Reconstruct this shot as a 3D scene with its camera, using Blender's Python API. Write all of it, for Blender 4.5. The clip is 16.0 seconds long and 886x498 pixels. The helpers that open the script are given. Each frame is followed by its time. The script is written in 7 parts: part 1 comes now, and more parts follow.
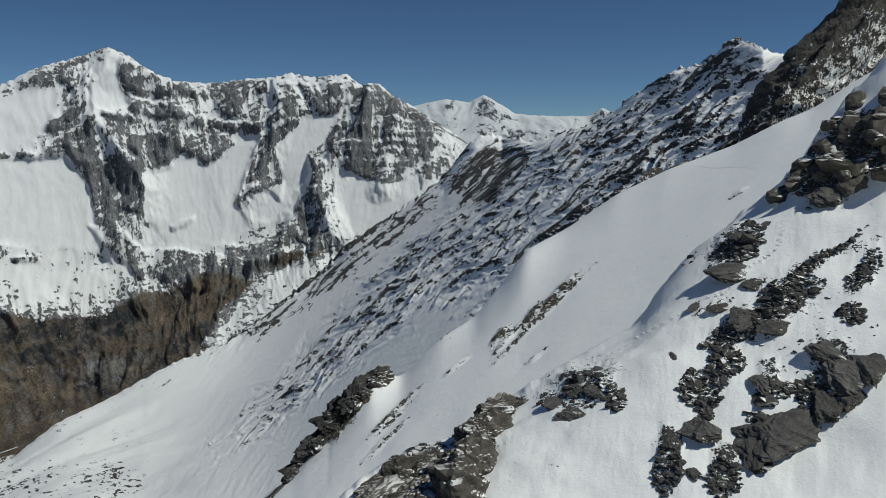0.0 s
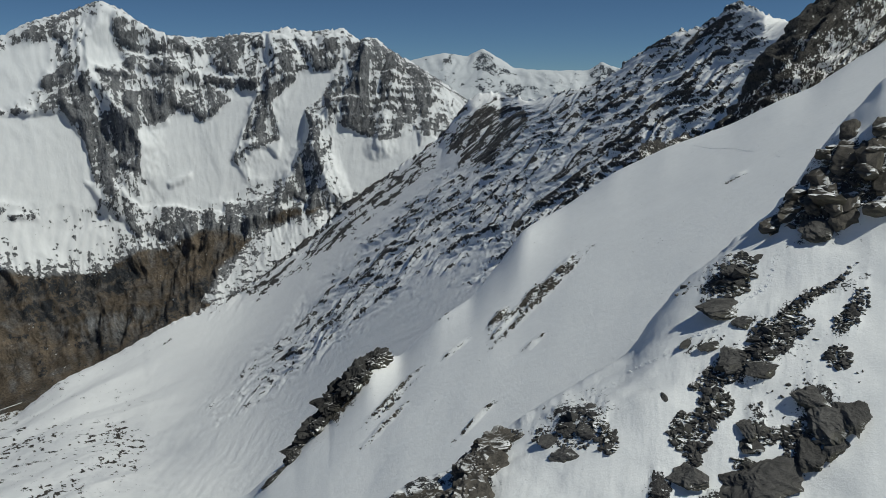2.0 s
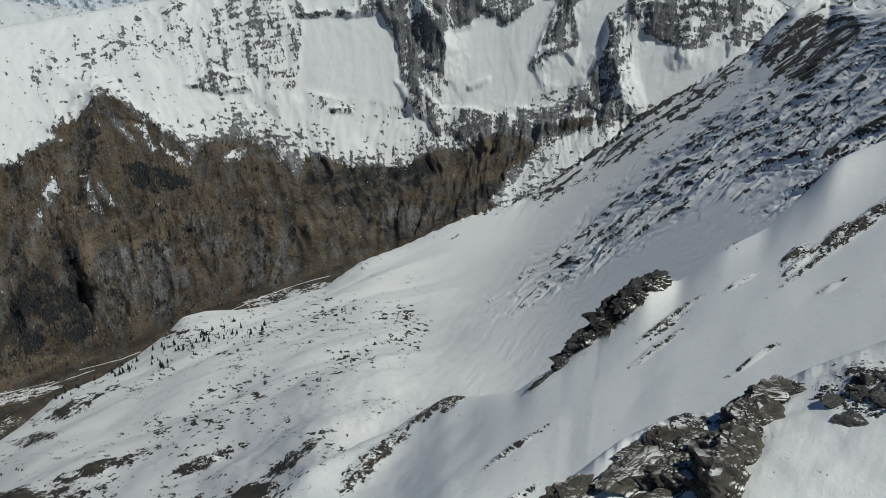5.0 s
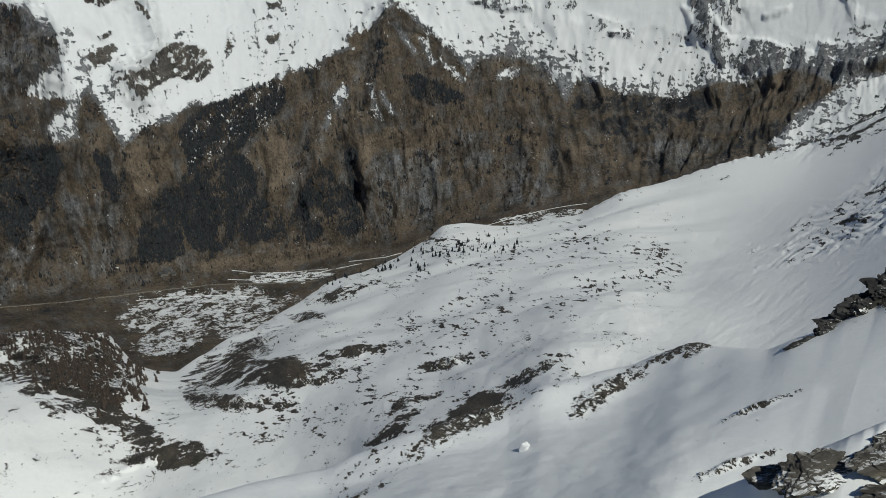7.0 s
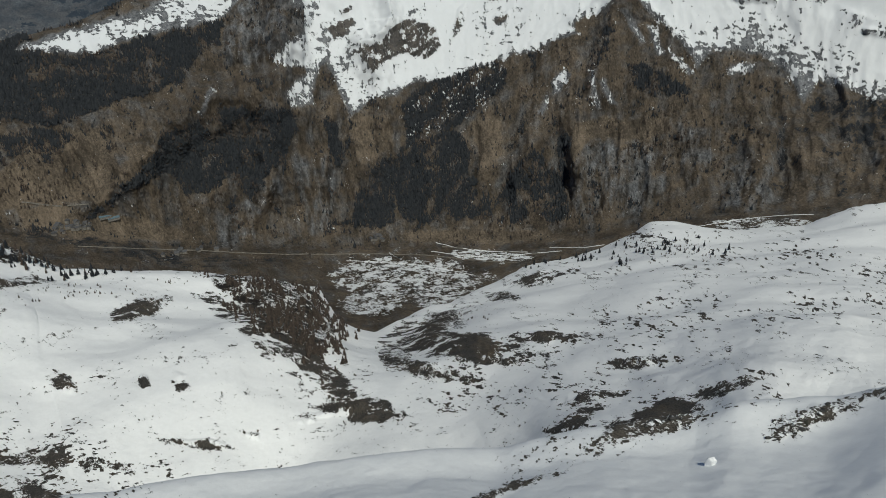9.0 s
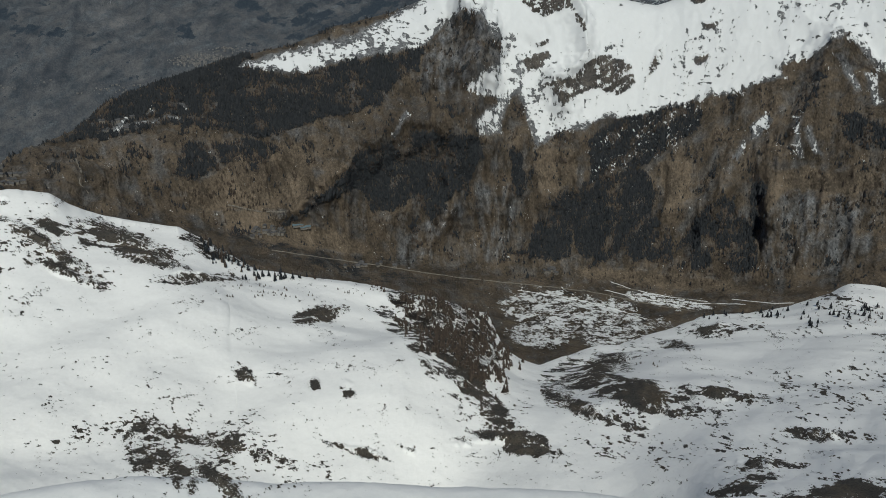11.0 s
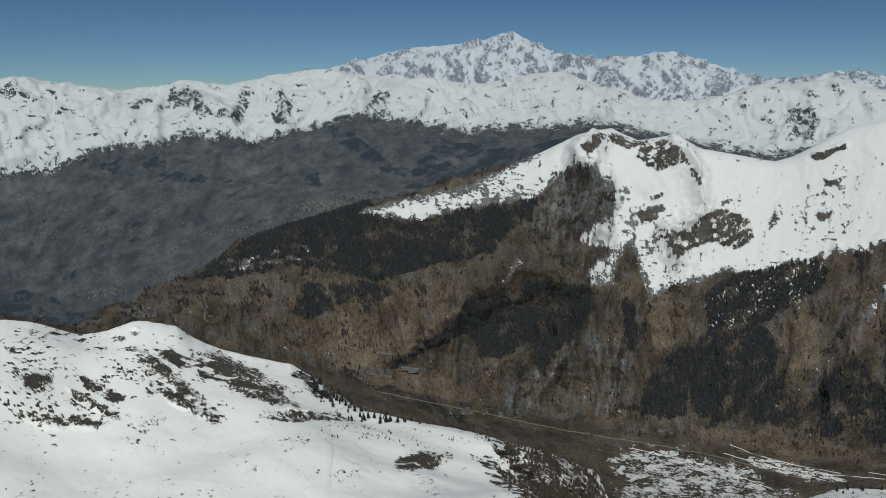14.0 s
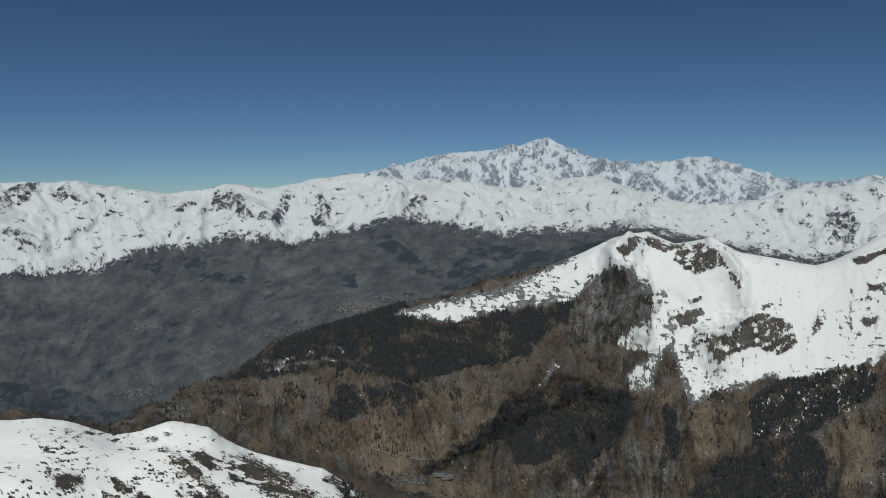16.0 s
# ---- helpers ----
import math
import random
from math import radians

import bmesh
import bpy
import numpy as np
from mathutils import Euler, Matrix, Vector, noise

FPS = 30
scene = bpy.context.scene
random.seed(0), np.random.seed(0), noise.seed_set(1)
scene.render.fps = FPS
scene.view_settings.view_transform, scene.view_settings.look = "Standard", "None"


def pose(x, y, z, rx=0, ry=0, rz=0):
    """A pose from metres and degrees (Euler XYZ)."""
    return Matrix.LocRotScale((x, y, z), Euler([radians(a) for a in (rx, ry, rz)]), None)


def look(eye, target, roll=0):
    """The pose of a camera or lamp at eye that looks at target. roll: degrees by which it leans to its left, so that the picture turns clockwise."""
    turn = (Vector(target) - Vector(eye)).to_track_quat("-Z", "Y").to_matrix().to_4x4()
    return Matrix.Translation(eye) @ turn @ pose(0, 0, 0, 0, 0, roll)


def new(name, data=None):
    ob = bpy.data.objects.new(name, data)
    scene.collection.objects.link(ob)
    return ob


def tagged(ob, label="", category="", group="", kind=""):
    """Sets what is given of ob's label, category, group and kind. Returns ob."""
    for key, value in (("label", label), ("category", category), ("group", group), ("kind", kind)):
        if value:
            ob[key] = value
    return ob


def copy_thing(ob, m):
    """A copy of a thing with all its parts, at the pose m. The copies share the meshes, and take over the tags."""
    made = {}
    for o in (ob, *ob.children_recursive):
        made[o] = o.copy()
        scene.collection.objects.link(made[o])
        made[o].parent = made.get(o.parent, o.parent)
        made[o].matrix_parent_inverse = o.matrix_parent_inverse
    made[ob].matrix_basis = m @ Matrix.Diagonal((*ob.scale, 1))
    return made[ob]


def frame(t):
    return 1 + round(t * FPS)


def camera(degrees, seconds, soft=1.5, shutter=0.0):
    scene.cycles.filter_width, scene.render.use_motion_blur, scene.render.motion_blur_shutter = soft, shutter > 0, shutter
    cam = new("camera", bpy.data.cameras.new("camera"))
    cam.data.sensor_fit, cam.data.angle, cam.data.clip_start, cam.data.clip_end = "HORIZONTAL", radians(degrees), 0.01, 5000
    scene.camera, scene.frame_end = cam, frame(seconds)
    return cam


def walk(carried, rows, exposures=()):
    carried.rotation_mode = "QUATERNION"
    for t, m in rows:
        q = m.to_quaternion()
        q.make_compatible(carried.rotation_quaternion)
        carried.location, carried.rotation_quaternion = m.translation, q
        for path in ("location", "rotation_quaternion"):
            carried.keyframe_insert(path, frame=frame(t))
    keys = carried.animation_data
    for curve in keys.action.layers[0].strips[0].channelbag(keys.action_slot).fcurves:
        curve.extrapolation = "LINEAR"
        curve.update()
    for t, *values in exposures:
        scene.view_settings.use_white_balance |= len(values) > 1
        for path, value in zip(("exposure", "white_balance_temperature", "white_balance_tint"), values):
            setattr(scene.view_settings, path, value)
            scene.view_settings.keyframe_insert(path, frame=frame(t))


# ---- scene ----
# ------------------------------------------------------------------ camera
cam = camera(58.0, 16.0, 0.4)
WALK = [
    (0.0, -10.2, 81.00, 0.00, 0.00),
    (0.5, -7.6, 80.00, 0.00, 0.00),
    (1.0, -5, 79.10, 0.00, -0.02),
    (1.5, -2.75, 78.20, 0.00, -0.11),
    (2.0, -1.25, 77.70, 0.00, -0.13),
    (2.5, -0.4, 76.80, 0.00, 0.07),
    (3.0, 0, 75.91, 0.00, 2.99),
    (3.5, 0, 74.97, 0.00, 7.15),
    (6.0, 0, 68.12, 0.00, 30.42),
    (6.5, 0, 66.75, 0.00, 35.43),
    (7.0, 0, 65.90, 0.00, 40.15),
    (7.5, 0, 65.61, 0.00, 44.06),
    (8.0, 0, 65.36, 0.00, 48.07),
    (8.5, 0, 65.14, 0.00, 52.06),
    (9.0, 0, 64.83, 0.00, 55.93),
    (9.5, 0, 64.56, 0.00, 59.92),
    (10.0, 0, 64.68, 0.00, 63.69),
    (12.5, 0, 71.88, 0.00, 75.18),
    (13.0, 0, 73.80, 0.00, 75.97),
    (13.5, 0, 75.64, 0.00, 76.86),
    (14.0, 0, 77.47, 0.00, 77.75),
    (14.5, 0, 79.31, 0.00, 78.64),
    (15.0, 0, 81.22, 0.00, 79.33),
    (15.5, 0, 83.03, 0.00, 80.02),
    (16.0, 0, 84.77, 0.00, 80.32),
]
walk(cam, [(t, pose(0, 0, z, rx, ry, rz)) for t, z, rx, ry, rz in WALK], [(0, -0.28, 6550, 1), (1.5, -0.35, 6550, 1), (3.6, -0.44, 6550, 1), (6, -0.44, 6550, 1), (10, -0.42, 6550, 1), (12.5, -0.5, 6550, 1), (16, -0.37, 6550, 1)])

# ------------------------------------------------------------------ light
SUN_AZ, SUN_EL = -106.0, 51.0            # degrees counter-clockwise from +y, and above the horizon
world = bpy.data.worlds.new("sky")
scene.world = world
world.use_nodes = True
sky = world.node_tree.nodes.new("ShaderNodeTexSky")
sky.sky_type = "NISHITA"
sky.sun_disc = False
sky.sun_elevation = radians(SUN_EL)
sky.sun_rotation = radians(-SUN_AZ)
sky.altitude = 3000
sky.air_density, sky.dust_density, sky.ozone_density = 1.0, 0.4, 1.7
background = world.node_tree.nodes["Background"]
tint = world.node_tree.nodes.new("ShaderNodeVectorMath")
tint.operation = "MULTIPLY"
tint.inputs[1].default_value = (0.77, 0.98, 1.2)      # clear, dry mountain air
way = world.node_tree.nodes.new("ShaderNodeTexCoord")
lift = world.node_tree.nodes.new("ShaderNodeVectorMath")
lift.operation = "MULTIPLY_ADD"
lift.inputs[1].default_value = (1, 1, 1.5)
lift.inputs[2].default_value = (0, 0, 0.04)
world.node_tree.links.new(way.outputs["Generated"], lift.inputs[0])
world.node_tree.links.new(lift.outputs[0], sky.inputs[0])
world.node_tree.links.new(sky.outputs[0], tint.inputs[0])
world.node_tree.links.new(tint.outputs[0], background.inputs[0])
background.inputs[1].default_value = 0.054
sun_data = bpy.data.lights.new("sun", "SUN")
sun_data.energy, sun_data.angle, sun_data.color = 3.8, radians(0.53), (1.0, 0.96, 0.9)
sun = new("sun", sun_data)
sun_way = Vector((-math.sin(radians(SUN_AZ)) * math.cos(radians(SUN_EL)), math.cos(radians(SUN_AZ)) * math.cos(radians(SUN_EL)), math.sin(radians(SUN_EL))))
sun.matrix_world = look(sun_way * 300, (0, 0, 0))


# ------------------------------------------------------------------ noise and curves
def lattice(ix, iy, seed):
    """A steady random number from 0 to 1 for each cell."""
    h = ix.astype(np.int64).astype(np.uint32) * np.uint32(374761393) + iy.astype(np.int64).astype(np.uint32) * np.uint32(668265263) + np.uint32((seed * 974711) & 0xFFFFFFFF)
    h = (h ^ (h >> np.uint32(13))) * np.uint32(1274126177)
    return ((h ^ (h >> np.uint32(16))) & np.uint32(0xFFFF)).astype(np.float32) / np.float32(65536)


def gradient_noise(x, y, seed):
    """Perlin noise, about -1 to 1."""
    x, y = np.asarray(x, np.float32), np.asarray(y, np.float32)
    x0, y0 = np.floor(x), np.floor(y)
    fx, fy = x - x0, y - y0
    ux, uy = fx * fx * fx * (fx * (fx * 6 - 15) + 10), fy * fy * fy * (fy * (fy * 6 - 15) + 10)
    total = 0
    for dx in (0, 1):
        for dy in (0, 1):
            a = lattice(x0 + dx, y0 + dy, seed) * np.float32(2 * np.pi)
            weight = (ux if dx else 1 - ux) * (uy if dy else 1 - uy)
            total = total + weight * (np.cos(a) * (fx - dx) + np.sin(a) * (fy - dy))
    return total * np.float32(1.5)


def gullies(x, y, flow_x, flow_y, octaves, seed, gain=0.55, merge=0.5):
    """Ribs and gullies that water and ice cut down a slope, branching, about -1 to 1."""
    x, y = np.asarray(x, np.float32), np.asarray(y, np.float32)
    h, gx, gy, a, f, whole = 0, 0, 0, 1.0, 1.0, 0.0
    for k in range(octaves):
        px, py = x * np.float32(f), y * np.float32(f)
        dx, dy = flow_x - merge * gx, flow_y - merge * gy
        size = np.sqrt(dx * dx + dy * dy) + 1e-4
        nx, ny = np.float32(-1) * dy / size, dx / size
        ix, iy = np.floor(px), np.floor(py)
        value = slope = weight = 0
        for i in (-1, 0, 1):
            for j in (-1, 0, 1):
                ex = px - (ix + i + lattice(ix + i, iy + j, seed + 2 * k))
                ey = py - (iy + j + lattice(ix + i, iy + j, seed + 2 * k + 1))
                w = np.exp((ex * ex + ey * ey) * np.float32(-2))
                m = (ex * nx + ey * ny) * np.float32(2 * np.pi)
                value, slope, weight = value + np.cos(m) * w, slope - np.sin(m) * w, weight + w
        h = h + a * value / weight
        slope = a * 2 * np.pi * slope / weight
        gx, gy = gx + slope * nx * 0.2, gy + slope * ny * 0.2
        whole += a
        a *= gain
        f *= 2.0
    return h * (1.6 / whole)


def fractal(x, y, octaves, seed, gain=0.5, ridged=False):
    total, amplitude = 0.0, 1.0
    for i in range(octaves):
        n = gradient_noise(x, y, seed + i * 17)
        if ridged:
            n = 1 - 2 * np.abs(n)
        total = total + n * amplitude
        amplitude *= gain
        x, y = x * 2.03 + 13.7, y * 2.03 - 7.1
    return total


def step(a, b, x):
    t = np.clip((x - a) / (b - a), 0, 1)
    return t * t * (3 - 2 * t)


def curve(points, az, column=1, soft=0.5):
    """A skeleton line of the landscape: its value at each azimuth, rounded over soft degrees."""
    p = np.array(points, float)
    reach = np.linspace(-2.5, 2.5, 21)
    weight = np.exp(-reach ** 2 / 2)
    return sum(w * np.interp(az + k * soft, p[:, 0], p[:, column]) for k, w in zip(reach, weight)) / weight.sum()


def spots(g, places, seed, ragged=0.5):
    """How far inside the nearest of some oval stretches of ground (azimuth, elevation, half length, half width, tilt in degrees): 1 at a middle, 0 at an edge."""
    out = np.full(g["az"].shape, -1.0)
    bend = ragged * fractal(g["az"] / 1.1, g["el"] / 1.1, 5, seed, 0.6)
    bend2 = ragged * fractal(g["az"] / 1.1, g["el"] / 1.1, 5, seed + 7, 0.6)
    columns = g["az"][0]
    for a, e, long, wide, tilt in places:
        i, j = np.searchsorted(columns, (a - long * 2 - 1, a + long * 2 + 1))
        if i >= j:
            continue
        c, s_ = math.cos(radians(tilt)), math.sin(radians(tilt))
        da, de = g["az"][:, i:j] - a, g["el"][:, i:j] - e
        p = (da * c + de * s_) / long + bend[:, i:j]
        q = (-da * s_ + de * c) / wide + bend2[:, i:j]
        out[:, i:j] = np.maximum(out[:, i:j], 1 - np.hypot(p, q))
    return out


def bent(g, seed, ragged, tall):
    """Directions of a stretch of land, wandering a little, so that outlines drawn in them come out ragged."""
    return (g["az"] + ragged * fractal(g["az"] / 1.4, g["el"] / (1.4 * tall), 5, seed, 0.62), g["el"] + ragged * tall * fractal(g["az"] / 1.4, g["el"] / (1.4 * tall), 5, seed + 7, 0.62))


def near_line(A, E, a1, e1, a2, e2):
    """How far directions lie from a straight line between two of them, in degrees."""
    da, de = a2 - a1, e2 - e1
    f = np.clip(((A - a1) * da + (E - e1) * de) / (da * da + de * de + 1e-9), 0, 1)
    return np.hypot(A - a1 - f * da, E - e1 - f * de)


def areas(g, outlines, seed, ragged=0.12, tall=1.0, reach=4.0):
    """How far inside the outlines each place lies, in degrees; below zero outside them."""
    A, E = bent(g, seed, ragged, tall)
    out = np.full(A.shape, -reach)
    for line in outlines:
        p = np.array(line)
        pad = min(reach, 1.5 + 2 * ragged)
        m = (A > p[:, 0].min() - pad) & (A < p[:, 0].max() + pad) & (E > p[:, 1].min() - pad) & (E < p[:, 1].max() + pad)
        a, e = A[m], E[m]
        if not a.size:
            continue
        d, odd = np.full(a.shape, 99.0), np.zeros(a.shape, bool)
        for (a1, e1), (a2, e2) in zip(p, np.roll(p, -1, axis=0)):
            d = np.minimum(d, near_line(a, e, a1, e1, a2, e2))
            if e1 != e2:
                odd ^= ((e1 > e) != (e2 > e)) & (a < (a2 - a1) * (e - e1) / (e2 - e1) + a1)
        out[m] = np.maximum(out[m], np.where(odd, d, -d))
    return out


def crest_lines(g, crests, seed, ragged=0.25):
    """The height of spurs, and the depth of ravines, along their lines."""
    A, E = bent(g, seed, ragged, 1.5)
    out = np.zeros(A.shape)
    for high, wide, line in crests:
        p = np.array(line)
        m = (A > p[:, 0].min() - wide) & (A < p[:, 0].max() + wide) & (E > p[:, 1].min() - wide) & (E < p[:, 1].max() + wide)
        d = np.full(m.sum(), 99.0)
        for (a1, e1), (a2, e2) in zip(p[:-1], p[1:]):
            d = np.minimum(d, near_line(A[m], E[m], a1, e1, a2, e2))
        t = np.clip(1 - d / wide, 0, 1)
        out[m] += high * t * (0.5 + 0.5 * t)
    return out


def window(az, a, b, soft=3.0):
    return step(a - soft, a + soft, az) * (1 - step(b - soft, b + soft, az))


# ------------------------------------------------------------------ skeleton lines: azimuth, elevation in degrees (, distance)
RIDGE = [
    (-38, 3.5, 118), (-28.4, -0.77, 114), (-25.5, -4.25, 112), (-23.5, -8.39, 108), (-19.8, -12.76, 100), (-17.2, -15.39, 95), (-14.1, -20.06, 88),
    (-9, -23.21, 83), (-5.1, -25.72, 80), (-0.7, -28.63, 75), (3.6, -30.2, 72), (7.9, -32.8, 66), (12, -36, 66), (18, -40, 68), (30, -44, 75),
    (60, -46, 90), (118, -46, 90),
]
SNOWFIELD = [
    (-38, 5.5, 350), (-30, 3, 340), (-26.4, 0.49, 312.9), (-24.5, -0.96, 303.1), (-22.6, -1.85, 303.3), (-19.9, -3.36, 299.7), (-15.6, -5.09, 305.9),
    (-12.2, -6.9, 303.9), (-8.8, -9.41, 292.6), (-6, -11.07, 289.2), (-4.4, -13.44, 267.8), (-2.3, -15.99, 249.3), (0.2, -17.61, 245.1),
    (3.1, -20.22, 232.5), (5.4, -20.25, 244.6), (8.2, -23.35, 225.3), (11.2, -26.44, 208.5), (14.8, -28.95, 215), (20.5, -29.51, 240),
    (24.9, -31.74, 240), (28.2, -32.78, 225), (31.7, -33.65, 216), (34.4, -35.1, 222), (42, -36.94, 205), (50.9, -39.13, 200), (69.2, -39.89, 200),
    (83.4, -38.6, 200), (95.4, -36.24, 200), (118, -33, 200),
]
TOWER = [(-38, 13), (-28.73, 8.83), (-27.06, 7.39), (-25.36, 5.36), (-24.32, 4.22), (-23.53, 3.84), (-22.95, 2.71), (-22.34, 1.84), (-21.39, 0.79), (-20.46,
    -1.03), (-19.86, -2.7), (-19.02, -3.73), (-18.33, -4.27), (-17.45, -4.82)]
FLOOR = [
    (-38, -9), (0, -13), (15, -17), (25.4, -19.54), (29.7, -20.22), (38.4, -22.06), (44.9, -23.59), (50.3, -24.67), (51.2, -24.8), (63.6, -24.96),
    (74.8, -23.65), (76.5, -23.71), (79.2, -22.51), (85.6, -21.16), (93.7, -19.06), (101.2, -17.52), (107.8, -15.17), (118, -14),
]
SNOWLINE = [
    (-38, -5), (0, -7), (7.5, -8.88), (11.5, -9.58), (14.3, -10.26), (19.2, -10.77), (22.9, -12.01), (25.7, -12.16), (28, -11.88), (30.6, -12.6),
    (35.8, -11.77), (41.8, -10.83), (45.6, -10.29), (50.4, -9.99), (51.3, -11.82), (53.7, -11.39), (56.8, -13.15), (58.9, -13.73), (60.2, -13.81),
    (65.5, -14.57), (68.9, -10.72), (71, -8.37), (76, -5.5), (85, -6), (95, -9), (103, -13), (118, -12),
]
RANGE = [
    (-38, -1), (-14, 0.2), (-12, 0.46), (-11.1, 0.85), (-10.1, 0.27), (-7, 0.27), (-5, 0.47), (-3.8, 1.26), (-2.9, 1.77), (-1.8, 1.26), (-0.2, 1.46),
    (1.8, 1.06), (8, -1), (40, -2.5), (49.2, -1.25), (52, -0.41), (54.6, -0.79), (56.7, -0.8), (58.7, -1.55), (61.6, -2.03), (63.5, -2.17),
    (67.3, -0.86), (69.3, 0.01), (71.2, -0.11), (75.1, -0.89), (79.1, -0.51), (83, -0.33), (86.5, 0.17), (90.8, -0.52), (92.6, -0.9), (95.4, -0.52),
    (96.3, -0.89), (99.1, -1.24), (102.1, -0.86), (105, -0.33), (106.2, -0.5), (118, -0.5),
]
WHITE = [
    (40, -1), (49.3, -0.4), (51.8, -0.06), (54, -0.42), (56.3, -0.87), (57.4, -0.26), (60, 0.65), (62.2, 1.32), (64.4, 1.03), (66.2, 0.84),
    (68.5, 0.84), (70.1, 1.22), (72, 2.17), (73, 2.74), (75.2, 1.99), (77.1, 1.79), (79.5, 1.6), (81.8, 1.21), (84.2, 0.44), (86.5, 0.05), (92, -2),
    (118, -2),
]
TREELINE = [(-38, -3), (40, -6), (50.94, -4.36), (55.69, -5.58), (58.13, -5), (59.91, -4.8), (62.11, -4.28), (67.43, -3.41), (70.93, -3.85), (73.92, -3.67),
    (75.32, -4.16), (78.16, -3.77), (80.99, -3.29), (83.41, -2.8), (84.22, -3.08), (87.44, -3.98), (89.82, -4.12), (90.24, -5.31), (92.56, -4.31), (94.47,
    -4.05), (97.87, -4.75), (100.77, -4.78), (102.37, -5.21), (102.76, -6.1), (105.33, -6.2), (109.2, -6.06), (118, -6)]
SHELF = [
    (-38, -3, 700), (-20, -4, 620), (-8, -9.5, 500), (0, -14, 450), (8, -18, 450), (14, -20.5, 500), (20, -22.5, 600), (30, -26, 640), (40, -28.5, 640),
    (50, -31, 620), (61, -34, 600), (70, -32.5, 600), (80, -31, 620), (95, -29, 640), (118, -26, 640),
]
RIB_DISTANCE = [
    (-38, 1100), (-19, 1100), (-5, 1150), (0, 1000), (10, 1100), (20, 1250), (36, 1300), (50, 1200), (60, 920), (75, 920), (100, 920), (118, 920),
]
MASSIF_DISTANCE = [
    (-38, 2500), (20, 2680), (50, 2620), (70, 2500), (90, 2480), (103, 2350), (118, 2350),
]
SHALE = [
    (-22, -19.7, 4.03, 1.32, 153), (-20.2, -22.4, 1.16, 0.92, -166), (-25.5, -15.2, 4.39, 0.49, 150), (-28.2, -16.2, 1.48, 0.72, 129),
    (-23, -23.6, 0.79, 1.34, 173), (-16.5, -28.8, 1.1, 1.32, 174), (-20.5, -29.2, 1.21, 1.03, 173), (-26.5, -21.5, 1.69, 1.15, 153),
    (-10.3, -24.6, 3.03, 1.49, 166), (-20.2, -14.3, 2.14, 1.27, 137), (-26.1, -8.7, 2.96, 2.36, 120), (-20, -16.5, 1.44, 0.51, 177),
    (-2.4, -28.4, 2.11, 3.1, -173), (1.9, -30.1, 2.86, 1.27, 155), (-27.8, -6.3, 1.94, 2.93, 114), (-19, -18.9, 1.47, 0.29, 152),
]
STREAKS = [
    (-8.5, -14.2, 2.19, 0.24, 134), (-6.7, -15.8, 1.81, 0.24, 135), (-4.3, -17.4, 1.37, 0.28, 133), (3.6, -22.8, 3, 0.16, 139),
    (0.1, -16.8, 1.05, 0.65, 132), (-20.4, -7, 0.78, 0.11, 152), (7.8, -22.9, 3.74, 1.05, 136), (4.4, -25, 2.56, 0.15, 139),
    (26.3, -33.2, 3.15, 0.58, 152), (20.9, -29.9, 3.28, 0.48, 153), (36.9, -36, 2.52, 0.57, 158), (14.8, -32.6, 2.99, 0.16, 148),
    (15.7, -36.6, 3.1, 0.27, 151), (38.5, -36, 5.04, 0.65, 153), (32, -32.4, 2.31, 0.33, 152), (27.2, -34, 2.36, 0.63, 142),
    (50.7, -41.9, 4.44, 0.31, 163), (92.8, -35.5, 2.84, 0.99, -136), (88.2, -38, 2.4, 0.53, -136), (87.1, -35.7, 5.12, 0.33, -161),
]
RIB_ROCKS = [
    (-7.1, -4.5, 9.95, 2.01, 146), (-15.8, 0.5, 5.65, 1.91, 136), (2.2, -11.2, 8.15, 1.63, 142), (7.7, -16.9, 8.15, 1.37, 145),
    (-2.7, -3.3, 3.98, 1.13, 150), (9.2, -10.8, 6.86, 0.88, 142), (-3.5, -9.8, 4.85, 1.62, 137), (21, -15.9, 2.2, 0.45, 146),
    (11.9, -20.5, 3.55, 0.64, 144), (-19.4, 1.4, 2.09, 2.95, 127), (21.8, -17, 4.03, 0.26, 153), (-12.1, -7, 6.49, 1.89, 137),
    (-6.8, -10.7, 5.26, 0.87, 136), (-16.9, -2.5, 3.76, 1.79, 137),
]
SHELF_ROCKS = [
    (54.3, -32.2, 5.14, 0.68, -179), (47, -31.2, 2.69, 0.31, 174), (79.1, -27.3, 2.01, 0.39, 176), (85.4, -30.9, 0.93, 0.35, -130),
    (80.1, -32.2, 0.39, 0.34, -171), (77.6, -32.8, 0.69, 0.36, -145), (64, -36.1, 3.2, 0.31, -177), (61, -36.9, 2.23, 0.31, 180),
    (76.6, -37, 2.58, 0.23, -166), (42.8, -35, 2.02, 0.35, 164), (47.9, -27.1, 1.95, 0.36, 167), (50.9, -28.5, 1.26, 0.28, -177),
    (38.9, -31.9, 2.52, 0.23, 170), (57.1, -33.8, 2.86, 0.48, -170), (67.9, -36.4, 0.97, 0.23, 176), (57.7, -31.4, 4.07, 0.92, 154),
    (72.3, -37, 0.67, 0.19, -174), (51.4, -33.1, 2.11, 0.2, 180),
]
